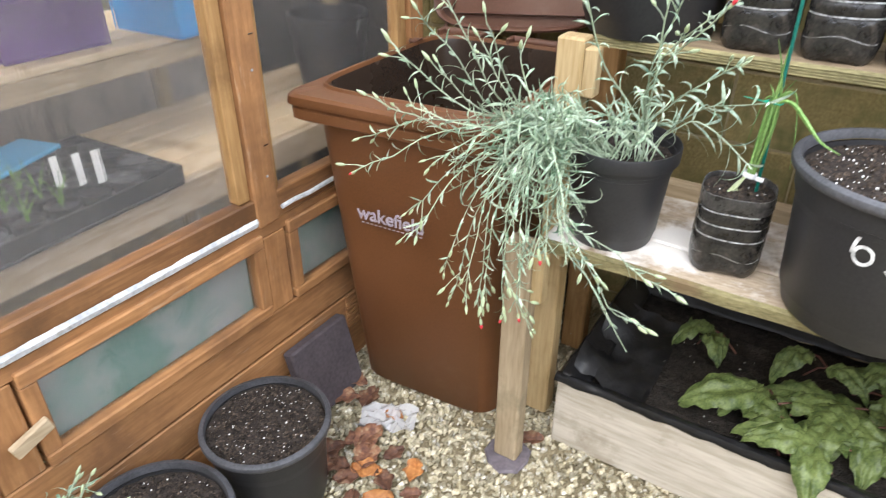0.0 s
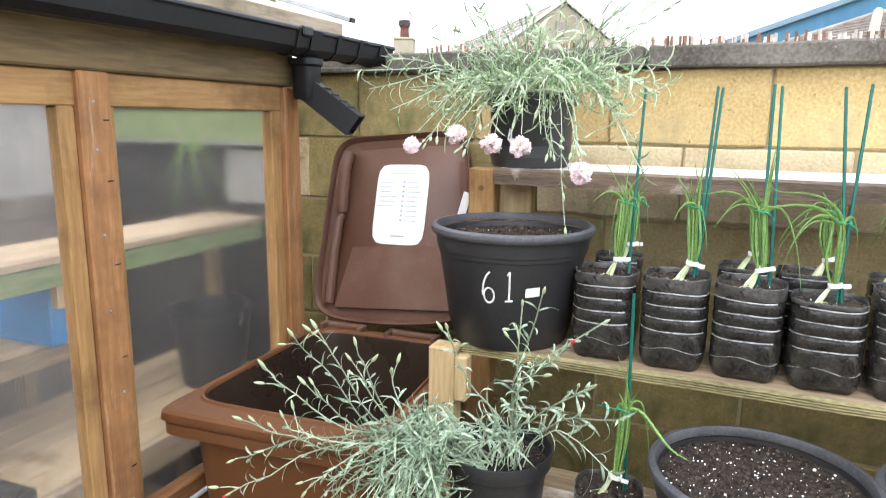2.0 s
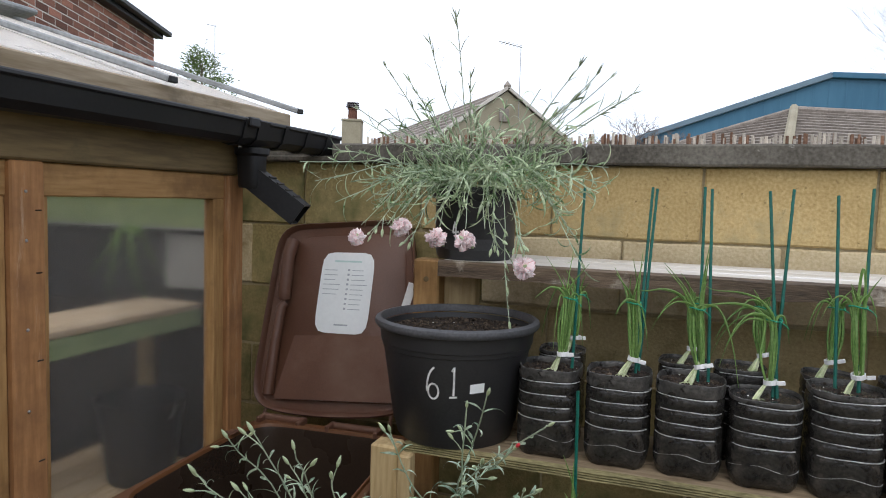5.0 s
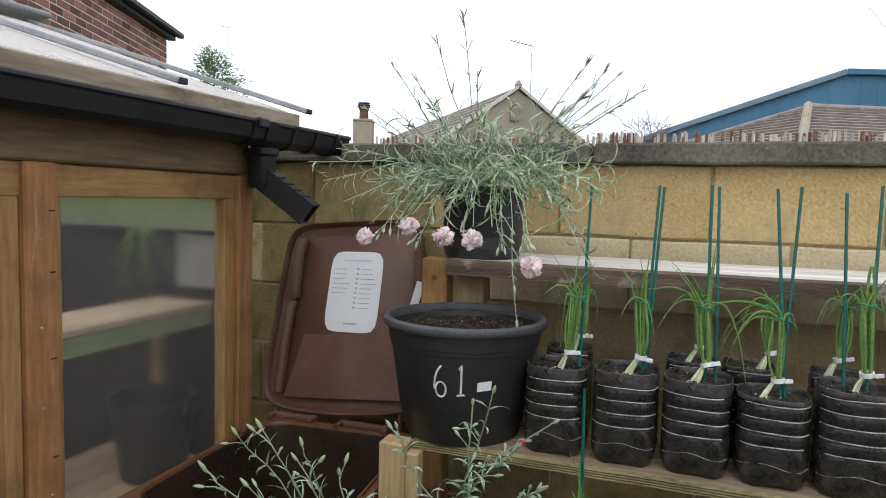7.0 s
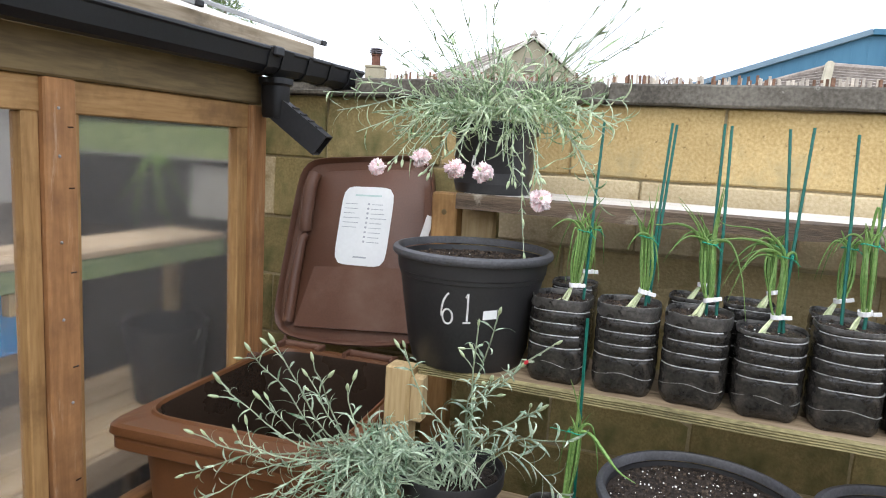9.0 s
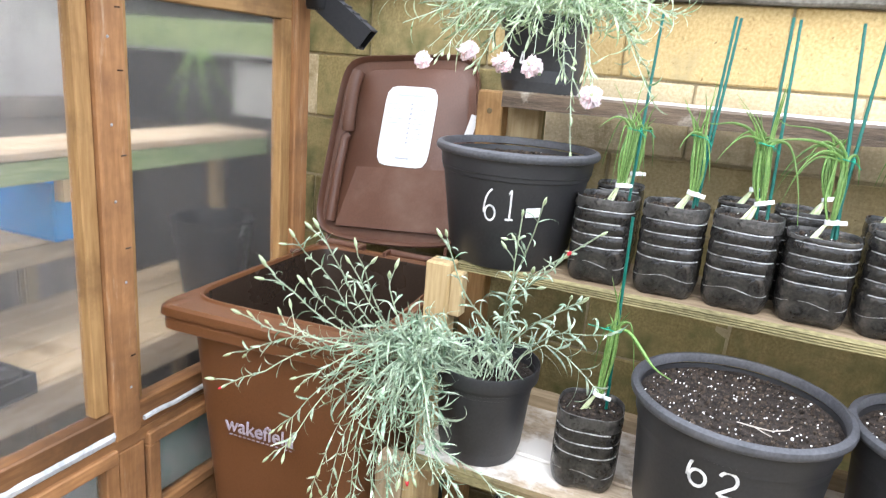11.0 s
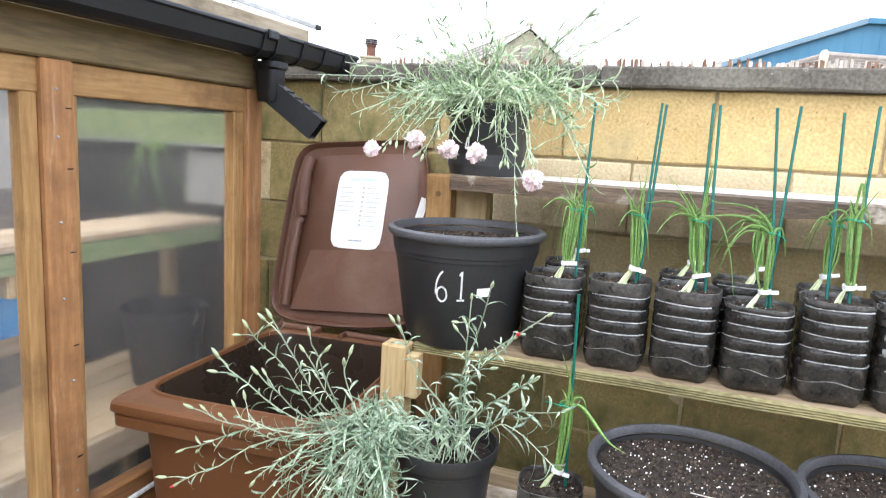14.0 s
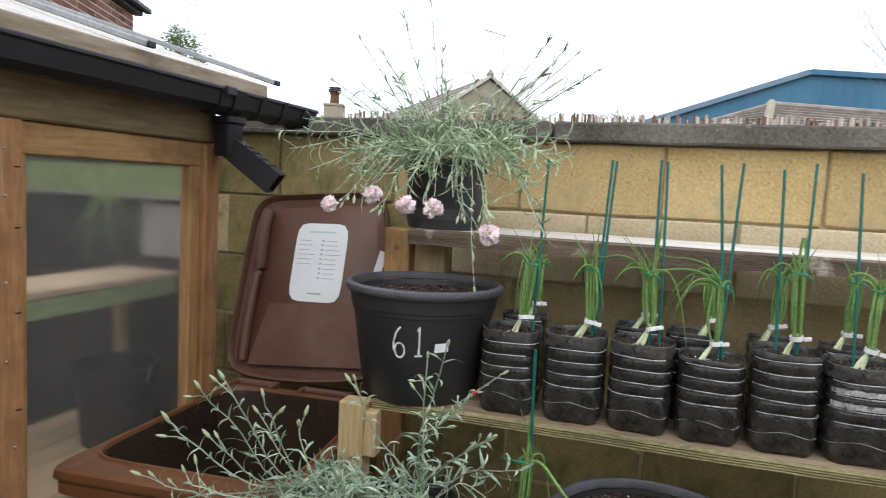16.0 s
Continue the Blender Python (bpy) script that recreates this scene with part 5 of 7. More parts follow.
def onion_clump(t, soil, clip, knot, ups, arcs, rr, tail=False, shafts=9):
    """Onions banded at clip and tied at knot; ups and arcs say where the leaf ends go from the knot."""
    clip, knot = Vector(clip), Vector(knot)
    green, pale = bmesh.new(), bmesh.new()
    for k in range(4):
        foot = clip + Vector((-0.022 + rr.uniform(-0.010, 0.008), -0.012 + rr.uniform(-0.008, 0.008), 0))
        foot.z = soil
        onion_leaf(pale, smooth_run([foot, foot.lerp(clip, 0.55) + Vector((-0.003, 0, 0)), clip + Vector((rr.uniform(-0.006, 0.006), 0, 0.012))]), 0.0036)
    for k in range(5):
        foot = clip + Vector((-0.022, -0.012, 0))
        foot.z = soil + 0.003
        a = rr.uniform(0, 6.28)
        tube(pale, [foot, foot + Vector((math.cos(a) * 0.008, math.sin(a) * 0.008, 0.002)), foot + Vector((math.cos(a) * 0.02, math.sin(a) * 0.02, -0.004))], 0.0007, 0.0004, 4)
    ends = [("up", e) for e in ups] + [("arc", e) for e in arcs]
    ends += [("up", (rr.uniform(-0.03, 0.03), rr.uniform(0.005, 0.05))) for k in range(max(0, shafts - len(ends)))]
    for kind, e in ends:
        side = rr.uniform(-1, 1)
        tie = knot + Vector((side * 0.012, rr.uniform(-0.008, 0.008), rr.uniform(-0.008, 0.008)))
        start = clip + Vector((side * 0.008, rr.uniform(-0.006, 0.004), 0))
        belly = start.lerp(tie, 0.5) + Vector((side * rr.uniform(-0.002, 0.017), rr.uniform(-0.016, 0.010), rr.uniform(-0.012, 0.012)))
        y = rr.uniform(-0.035, 0.02)
        if kind == "up":
            dx, dz = e
            rest = [tie + Vector((dx * 0.35, y * 0.3, dz * 0.5)), tie + Vector((dx, y, dz))]
        else:
            dx, rise, dz = e
            rest = [tie + Vector((dx * 0.22, y * 0.3, rise * 0.8)), tie + Vector((dx * 0.55, y * 0.7, rise)), tie + Vector((dx * 0.85, y, rise * 0.4 + dz * 0.45)), tie + Vector((dx, y * 1.2, dz))]
        onion_leaf(green, smooth_run([start, belly, tie] + rest), rr.uniform(0.0021, 0.0038))
    if tail:
        onion_leaf(green, smooth_run([knot + Vector(q) for q in ((0, 0, 0), (0.03, -0.02, 0.012), (0.06, -0.05, -0.015), (0.09, -0.07, -0.045), (0.125, -0.085, -0.055))]), 0.0042)
    f = part("onion_plant", green, CHIVE, t, "young green onion leaves", smooth=True)
    part("shank", pale, CHIVE_PALE, f, smooth=True)
    ring = part("name_band", lathe([(0.0115, -0.0048), (0.0135, -0.0048), (0.0135, 0.0048), (0.0115, 0.0048)], 14, loop=True), WHITEPLASTIC, f, "white plastic band")
    ring.matrix_basis = pose(*(clip + Vector((0, -0.002, 0.002))), rr.uniform(-10, 10), rr.uniform(-16, 14), 0)
    part("band_tail", box(0.0115, 0.027, -0.0135, -0.012, -0.0045, 0.0045, 0.001), WHITEPLASTIC, f).matrix_basis = ring.matrix_basis
    tw = bmesh.new()
    tube(tw, [knot + Vector((0.017 * math.cos(q * 0.5), 0.014 * math.sin(q * 0.5), 0.002 * math.sin(q))) for q in range(14)], 0.0014, 0.0014, 5)
    tube(tw, [knot + Vector(q) for q in ((-0.012, -0.01, 0), (-0.03, -0.014, 0.004), (-0.055, -0.012, 0.006))] if tail else [knot + Vector(q) for q in ((0.01, -0.012, 0), (0.02, -0.016, -0.006), (0.03, -0.014, -0.016))], 0.0012, 0.0009, 5)
    part("twine", tw, TWINE, f)


def onion_planter(m, label, h, r, seed, clumps, canes=(), tail=False, strips=False):
    """clumps: (clip x, knot x, knot height over the clip, depth, ups, arcs)."""
    t = thing("bottle_planter", m, label, "planter", "cut bottle planters")
    rr = random.Random(seed)
    soil = h - 0.008
    b = part("bottle", bottle_mesh(h, r), BOTTLE, t, "soil-filled plastic bottle with moulded ribs", smooth=True)
    o = rounded(52, BOTTLE_P)
    low = rib_heights(h)[-1] + 0.003
    lip, rings = bmesh.new(), []
    for k, z in ((0.980, low), (0.992, low + 0.004), (0.990, h - 0.006), (0.978, h), (0.968, h - 0.001), (0.962, h - 0.008), (0.955, low)):
        rings.append([lip.verts.new((r * k * c * (1 + 0.012 * noise.noise(Vector((c * 3, s * 3, seed + z * 30)))), r * k * s, z + (0.003 * noise.noise(Vector((c * 2, s * 2, seed))) if z > h - 0.007 else 0))) for c, s in o])
    for p, q in zip(rings, rings[1:] + rings[:1]):
        for i in range(52):
            lip.faces.new((p[i], p[(i + 1) % 52], q[(i + 1) % 52], q[i]))
    part("lip", lip, LIP, b, "dirty cut plastic lip", smooth=True)
    bm = bmesh.new()
    edge = [(r * 0.972 * c, r * 0.972 * s, h + 0.003 * noise.noise(Vector((c * 2, s * 2, seed))) + 0.0004) for c, s in o]
    tube(bm, edge + edge[:1], 0.0007, 0.0007, 5)
    part("cut_edge", bm, LIPEDGE, b, "pale cut edge")
    # Highlights painted as thin pale lines across the front of the ribs.
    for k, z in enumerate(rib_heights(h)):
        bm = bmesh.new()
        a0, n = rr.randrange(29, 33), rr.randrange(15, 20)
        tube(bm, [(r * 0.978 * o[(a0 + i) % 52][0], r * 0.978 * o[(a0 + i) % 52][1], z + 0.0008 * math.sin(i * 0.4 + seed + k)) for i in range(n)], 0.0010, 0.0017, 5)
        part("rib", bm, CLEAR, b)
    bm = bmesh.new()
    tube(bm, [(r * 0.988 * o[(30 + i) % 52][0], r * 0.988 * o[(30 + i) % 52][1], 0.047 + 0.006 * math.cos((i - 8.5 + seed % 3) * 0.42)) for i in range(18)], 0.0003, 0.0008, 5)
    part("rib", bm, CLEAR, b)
    for k in range(2 if strips else 0):
        bm = bmesh.new()
        prev = None
        for i in range(17):
            c, s = o[(31 + i) % 52]
            wv = 0.002 * noise.noise(Vector((i * 0.6, k, seed)))
            row = [bm.verts.new((r * 1.006 * c, r * 1.006 * s, 0.120 + 0.0285 * k + wv)), bm.verts.new((r * 1.008 * c, r * 1.008 * s, 0.132 + 0.0285 * k + 0.003 * noise.noise(Vector((i * 0.9, k, 3)))))]
            if prev:
                bm.faces.new((prev[0], row[0], row[1], prev[1]))
            prev = row
        part("label_strip", bm, CLEAR, b, "torn white label strip")
    compost_top(t, r * 0.958, soil, seed + 3, 8, BOTTLE_P, 150)
    for cx, kx, kz, y, ups, arcs in clumps:
        onion_clump(t, soil - 0.002, (cx, y, h + 0.028), (kx, y + 0.012, h + 0.028 + kz), ups, arcs, rr, tail)
    for base, tip in canes:
        a, c = t.matrix_basis.inverted() @ Vector(base), t.matrix_basis.inverted() @ Vector(tip)
        a = a + (a - c).normalized() * 0.05
        n = 30
        bm = bmesh.new()
        tube(bm, [a.lerp(c, i / n) + Vector((0.0002 * math.sin(i * 2.4), 0, 0)) for i in range(n + 1)], 0.0036, 0.0034, 7)
        part("cane", bm, CANE, t, "green plastic-coated cane", smooth=True)
    return t


ONION = "black cut-bottle planter of young onions tied to a cane"
FRONT = (
    (0.011, 0.200, [(0.028, 0.036, 0.13, -0.012, [(-0.05, 0.10), (0.055, 0.085), (-0.02, 0.055), (0.012, 0.115)], [(-0.066, 0.02, -0.10), (0.035, 0.02, -0.10), (-0.02, 0.012, -0.12), (-0.07, 0.03, 0.0)])],
     (((0.058, 1.56, 1.378), (0.057, 1.645, 1.750)),)),
    (0.165, 0.205, [(0.030, 0.021, 0.125, -0.012, [(0.006, 0.115), (-0.036, 0.075), (-0.014, 0.09), (0.018, 0.09), (-0.044, 0.07), (0.004, 0.06)], [(-0.045, 0.01, -0.03), (0.046, 0.012, -0.09)])],
     (((0.200, 1.56, 1.37), (0.213, 1.645, 1.751)), ((0.206, 1.565, 1.37), (0.223, 1.645, 1.748)))),
    (0.316, 0.203, [(0.018, 0.004, 0.125, -0.012, [(0.012, 0.13), (0.010, 0.12), (-0.072, 0.10), (-0.056, 0.085), (-0.012, 0.07)], [(-0.11, 0.045, 0.04), (-0.095, 0.022, -0.045), (0.06, 0.014, -0.035), (0.10, 0.016, -0.15), (-0.08, 0.03, -0.02)])],
     (((0.329, 1.56, 1.37), (0.326, 1.645, 1.754)), ((0.350, 1.56, 1.37), (0.341, 1.645, 1.750)))),
    (0.464, 0.185, [(0.006, 0.006, 0.13, -0.012, [(-0.03, 0.03)], [(-0.125, 0.014, -0.085), (-0.11, 0.018, -0.06), (-0.10, 0.008, -0.10), (-0.15, 0.06, 0.075), (-0.135, 0.03, 0.025), (-0.09, 0.02, -0.05), (0.03, 0.01, -0.05)])],
     (((0.485, 1.56, 1.35), (0.460, 1.645, 1.748)), ((0.482, 1.565, 1.35), (0.507, 1.645, 1.753)))),
    (0.612, 0.216, [(0.016, 0.010, 0.14, -0.012, [(0.0, 0.085), (0.02, 0.06), (-0.02, 0.05)], [(0.03, 0.02, -0.11), (-0.06, 0.022, -0.03), (0.012, 0.09, 0.03), (0.04, 0.03, -0.06)])],
     (((0.595, 1.57, 1.38), (0.593, 1.645, 1.742)), ((0.637, 1.56, 1.375), (0.658, 1.645, 1.758)))),
    (0.758, 0.205, [(0.012, 0.02, 0.125, -0.012, [(0.03, 0.075), (-0.02, 0.085), (0.05, 0.05)], [(-0.05, 0.02, -0.07), (0.07, 0.03, -0.03), (-0.08, 0.03, 0.0)])],
     (((0.745, 1.56, 1.37), (0.750, 1.645, 1.740)),)),
    (0.905, 0.208, [(0.012, 0.0, 0.13, -0.012, [(0.02, 0.09), (-0.03, 0.08)], [(-0.07, 0.02, -0.06), (0.06, 0.02, -0.08), (-0.05, 0.03, 0.02)])],
     (((0.88, 1.56, 1.37), (0.90, 1.645, 1.750)),)))
for i, (x, h, clumps, canes) in enumerate(FRONT):
    onion_planter(pose(x, 1.545, 1.135, 0, 0, R.uniform(-5, 5)), ONION, h, 0.0715, 20 + i, clumps, canes, False, i == 5)
SPARSE = [(-0.03, 0.06), (0.02, 0.055)], [(0.03, 0.015, -0.08)]
for i, (x, clump) in enumerate((
        (0.016, (0.030, 0.034, 0.11, 0, *SPARSE)), (0.302, (0.018, 0.012, 0.11, 0, *SPARSE)), (0.424, (0.046, 0.04, 0.11, 0, [], [(-0.06, 0.015, -0.06)])),
        (0.607, (0.0, 0.006, 0.12, 0, [(-0.02, 0.045), (0.03, 0.05)], [(-0.052, 0.02, -0.08), (-0.06, 0.024, -0.07), (0.022, 0.02, -0.09)])),
        (0.760, (0.0, 0.01, 0.12, 0, *SPARSE)), (0.90, (0.0, 0.0, 0.12, 0, *SPARSE)))):
    onion_planter(pose(x, 1.676, 1.135, 0, 0, R.uniform(-5, 5)), ONION, 0.212, 0.057, 50 + i, [clump])
onion_planter(pose(0.074, 1.347, 0.722, 0, 0, 8), "black cut-bottle planter of one onion tied to a tall cane", 0.180, 0.073, 77,
              [(0.012, 0.022, 0.15, 0.0, [(0.0, 0.10), (-0.03, 0.11), (0.02, 0.05)], [(0.05, 0.02, -0.13), (-0.03, 0.01, -0.10)])],
              (((0.104, 1.36, 0.905), (0.095, 1.38, 1.325)),), True)


# ---- carnations ----
def curve(ctrl, n=14):
    """A smooth run of points through ctrl."""
    c = [Vector(p) for p in ctrl]
    c = [c[0] * 2 - c[1]] + c + [c[-1] * 2 - c[-2]]
    out = []
    seg = len(c) - 3
    for i in range(n + 1):
        u = min(i / n * seg, seg - 1e-6)
        k, f = int(u), u - int(u)
        a, b, d, e = c[k:k + 4]
        out.append(0.5 * (2 * b + (d - a) * f + (2 * a - 5 * b + 4 * d - e) * f * f + (3 * b - a - 3 * d + e) * f ** 3))
    return out


def spray(bm_leaf, bm_stem, pts, rr, gap=0.024, leaf=(0.05, 0.09), width=0.006, start=0.12, bend=(1.0, 2.6), thick=0.0018, open_angle=0.55, taper=0.5):
    """A stem along pts with opposite pairs of narrow leaves that curl back."""
    tube(bm_stem, pts, thick, thick * 0.6, 5)
    ln = [0.0]
    for a, b in zip(pts, pts[1:]):
        ln.append(ln[-1] + (b - a).length)
    total, d, turn = ln[-1], ln[-1] * start, rr.uniform(0, 3.14)
    while d < total * 0.97:
        i = min(max(k for k in range(len(ln)) if ln[k] <= d), len(pts) - 2)
        p = pts[i].lerp(pts[i + 1], (d - ln[i]) / max(ln[i + 1] - ln[i], 1e-6))
        ax = (pts[i + 1] - pts[i]).normalized()
        s = ax.orthogonal().normalized()
        s.rotate(Matrix.Rotation(turn, 3, ax))
        turn += 1.57 + rr.uniform(-0.35, 0.35)
        size = rr.uniform(*leaf) * (1 - taper * d / total)
        for sg in (1, -1):
            o = s * sg
            if rr.random() < 0.1:
                continue
            L = size * rr.uniform(0.75, 1.2)
            hinge = ax.cross(o).normalized()
            tilt = Vector((rr.uniform(-1, 1), rr.uniform(-1, 1), rr.uniform(-1, 1))) * 0.7
            v = (ax * math.cos(open_angle) + o * math.sin(open_angle) + tilt * 0.5).normalized()
            hinge = (hinge + tilt).normalized()
            total_bend = rr.uniform(*bend)
            q, line = Vector(p), [Vector(p)]
            for k in range(8):
                q = q + v * (L / 8)
                line.append(Vector(q))
                v = Matrix.Rotation(total_bend / 8 * (0.5 + k / 7), 3, hinge) @ v
                v = (v + Vector((0, 0, -0.03))).normalized()
            blade(bm_leaf, line, width * rr.uniform(0.75, 1.25), hinge, 0.3, 0.3)
        d += gap * rr.uniform(0.7, 1.4)


def moulded(name, bm, material):
    me = bpy.data.meshes.new(name)
    bm.to_mesh(me)
    bm.free()
    me.materials.append(material)
    me.shade_smooth()
    return me


BUD_ME = moulded("bud", lathe([(0.0014, 0), (0.0040, 0.005), (0.0050, 0.012), (0.0040, 0.021), (0.0012, 0.030)], 7), BUD)
TIP_ME = moulded("petal_tip", lathe([(0.0036, 0.020), (0.0050, 0.027), (0.0042, 0.033), (0.0018, 0.037)], 7), REDTIP)


def add_bud(parent, p, d, rr, red=False, scale=1.0):
    q = d.to_track_quat("Z", "Y").to_matrix().to_4x4()
    q.translation = p
    ob = share("bud", BUD_ME, parent, q @ Matrix.Scale(scale * rr.uniform(0.8, 1.2), 4))
    if red:
        share("petal_tip", TIP_ME, ob, Matrix())
        ob["label"] = "bud splitting to show red petals"
    return ob


def flower_data(seed):
    """A ball of many ruffled petals."""
    rr = random.Random(seed)
    bm = bmesh.new()
    for k in range(58):
        a, tilt = rr.uniform(0, 6.28), 0.1 + 1.75 * rr.random() ** 0.8
        L, W = rr.uniform(0.012, 0.021), rr.uniform(0.013, 0.021)
        roll, prev = rr.uniform(-0.5, 0.5), None
        for i in range(5):
            f = i / 4
            tl = tilt + (0.5 + roll) * f * f
            r, z = L * f * math.sin(tl), L * f * math.cos(tl) - 0.003
            row = []
            for j in range(8):
                s = (j - 3.5) / 3.5
                w = W * (0.15 + 0.85 * f) * s * 0.5
                lift = (0.0030 * math.sin(j * 2.3 + k) + 0.0016 * math.sin(j * 5.1 + 3 * k)) * f + roll * w * 0.8
                out = r - 0.004 * f * s * s + (0.0014 * math.sin(j * 3.7 + k) if i == 4 else 0)
                row.append(bm.verts.new((out * math.cos(a) - w * math.sin(a) + lift * 0.5 * math.cos(a), out * math.sin(a) + w * math.cos(a) + lift * 0.5 * math.sin(a), z + lift)))
            if prev:
                for j in range(7):
                    bm.faces.new((prev[j], prev[j + 1], row[j + 1], row[j]))
            prev = row
    return moulded("flower", bm, PETAL)


FLOWER_ME = [flower_data(s) for s in range(3)]


def potted_carnation(m, label, r, h, stems, seed=0, flowers=(), base=0.74, leaf_mat=None):
    """stems: (kind, points from the pot outward, red bud) in the yard's space; kinds set leaves and buds."""
    kinds = {  # gap, leaf length, width, start, bend, thickness, opening, taper, buds
        "leafy": (0.029, (0.055, 0.105), 0.0062, 0.30, (0.8, 4.2), 0.0019, 0.72, 0.2, 0),
        "fan": (0.033, (0.055, 0.115), 0.0060, 0.28, (0.5, 3.8), 0.0019, 0.6, 0.30, 0),
        "bud": (0.027, (0.040, 0.080), 0.0056, 0.25, (0.5, 3.4), 0.0021, 0.65, 0.45, 3),
        "hang": (0.036, (0.035, 0.065), 0.0050, 0.35, (0.4, 2.2), 0.0016, 0.5, 0.5, 5),
        "upright": (0.042, (0.05, 0.085), 0.0050, 0.12, (1.8, 4.6), 0.0024, 0.5, 0.55, 3),
        "thin": (0.052, (0.045, 0.08), 0.0042, 0.30, (0.1, 0.8), 0.0019, 0.42, 0.3, 0),
        "bare": (0.09, (0.02, 0.03), 0.0035, 0.5, (0.3, 1.0), 0.0014, 0.5, 0.2, 0)}
    t = thing("potted_carnation", m, label, "potted plant")
    inv = m.inverted()
    rr = random.Random(seed)
    pot_body(t, r, h, base, 0.016, band=True)
    compost_top(t, r * 0.9, h - 0.03, seed + 9, 10, crumbs=60)
    bl, bs, bd = bmesh.new(), bmesh.new(), bmesh.new()
    for kind, ctrl, red in stems:
        gap, leaf, width, start, bend, thick, opening, taper, buds = kinds[kind]
        c = [inv @ Vector(p) for p in ctrl]
        to = Vector((c[0].x, c[0].y, 0))
        root = Vector((rr.uniform(-0.35, 0.35) * r, rr.uniform(-0.35, 0.35) * r, h - 0.03)) + (to.normalized() * 0.4 * r if to.length > 0.01 else Vector())
        path = curve([root] + c)
        ph = Vector((rr.uniform(0, 99), 0, 0))
        path = [p + (0.012 * math.sin(math.pi * i / 14) if kind == "thin" else (0.020 if kind in ("bud", "hang") else 0.013) * min(1, 2 * i / 14) * (1 - 0.6 * (i / 14) ** 3)) * noise.noise_vector(ph + Vector((0, i * 0.35, 0))) for i, p in enumerate(path)]
        spray(bd if kind == "thin" else bl, bd if kind == "thin" else bs, path, rr, gap, leaf, width, start, bend, thick, opening, taper)
        d = (path[-1] - path[-2]).normalized()
        if kind == "thin":
            for k in range(3):
                v = (d + Vector((rr.uniform(-1, 1), rr.uniform(-1, 1), rr.uniform(-0.2, 0.6))) * 0.5).normalized() * rr.uniform(0.02, 0.04)
                blade(bd, [path[-1], path[-1] + v * 0.5, path[-1] + v], 0.0045, d.orthogonal(), 0.3)
        for k in range(buds if buds < 2 else rr.randrange(buds - 1, buds + 1)):
            p0 = path[-1] if k == 0 else path[rr.randrange(11, 14)]
            v = (d + Vector((rr.uniform(-1, 1), rr.uniform(-1, 1), rr.uniform(-0.9, 0.7))) * (0.1 if k == 0 else 0.8)).normalized()
            L = 0.006 if k == 0 else rr.uniform(0.018, 0.05)
            tube(bs, [p0, p0 + v * L * 0.5 + Vector((0, 0, 0.002)), p0 + v * L], 0.0013, 0.001, 4)
            add_bud(t, p0 + v * L, v, rr, red and k == 0, 0.74 if kind != "upright" else 0.72)
    tagged(part("foliage", bl, leaf_mat or CARN, t, "narrow curling leaves", smooth=True), kind="stuff")
    tagged(part("stem", bs, CARN_STEM, t), kind="stuff")
    if bd.verts:
        tagged(part("flower_stalk", bd, DRYSTEM, t, "thin dark upright stalks"), kind="stuff")
    for k, (p, d) in enumerate(flowers):
        q = Vector(d).to_track_quat("Z", "Y").to_matrix().to_4x4()
        q.translation = inv @ Vector(p)
        fl = share("flower", FLOWER_ME[k % 3], t, q @ Matrix.Diagonal((1.42, 1.22 + 0.06 * k, 1.3, 1)) if k else q @ Matrix.Scale(1.15, 4))
        fl["label"] = "ruffled pale pink flower"
        add_bud(t, inv @ Vector(p) - Vector(d).normalized() * 0.036, Vector(d), rr, False, 1.5)
    return t


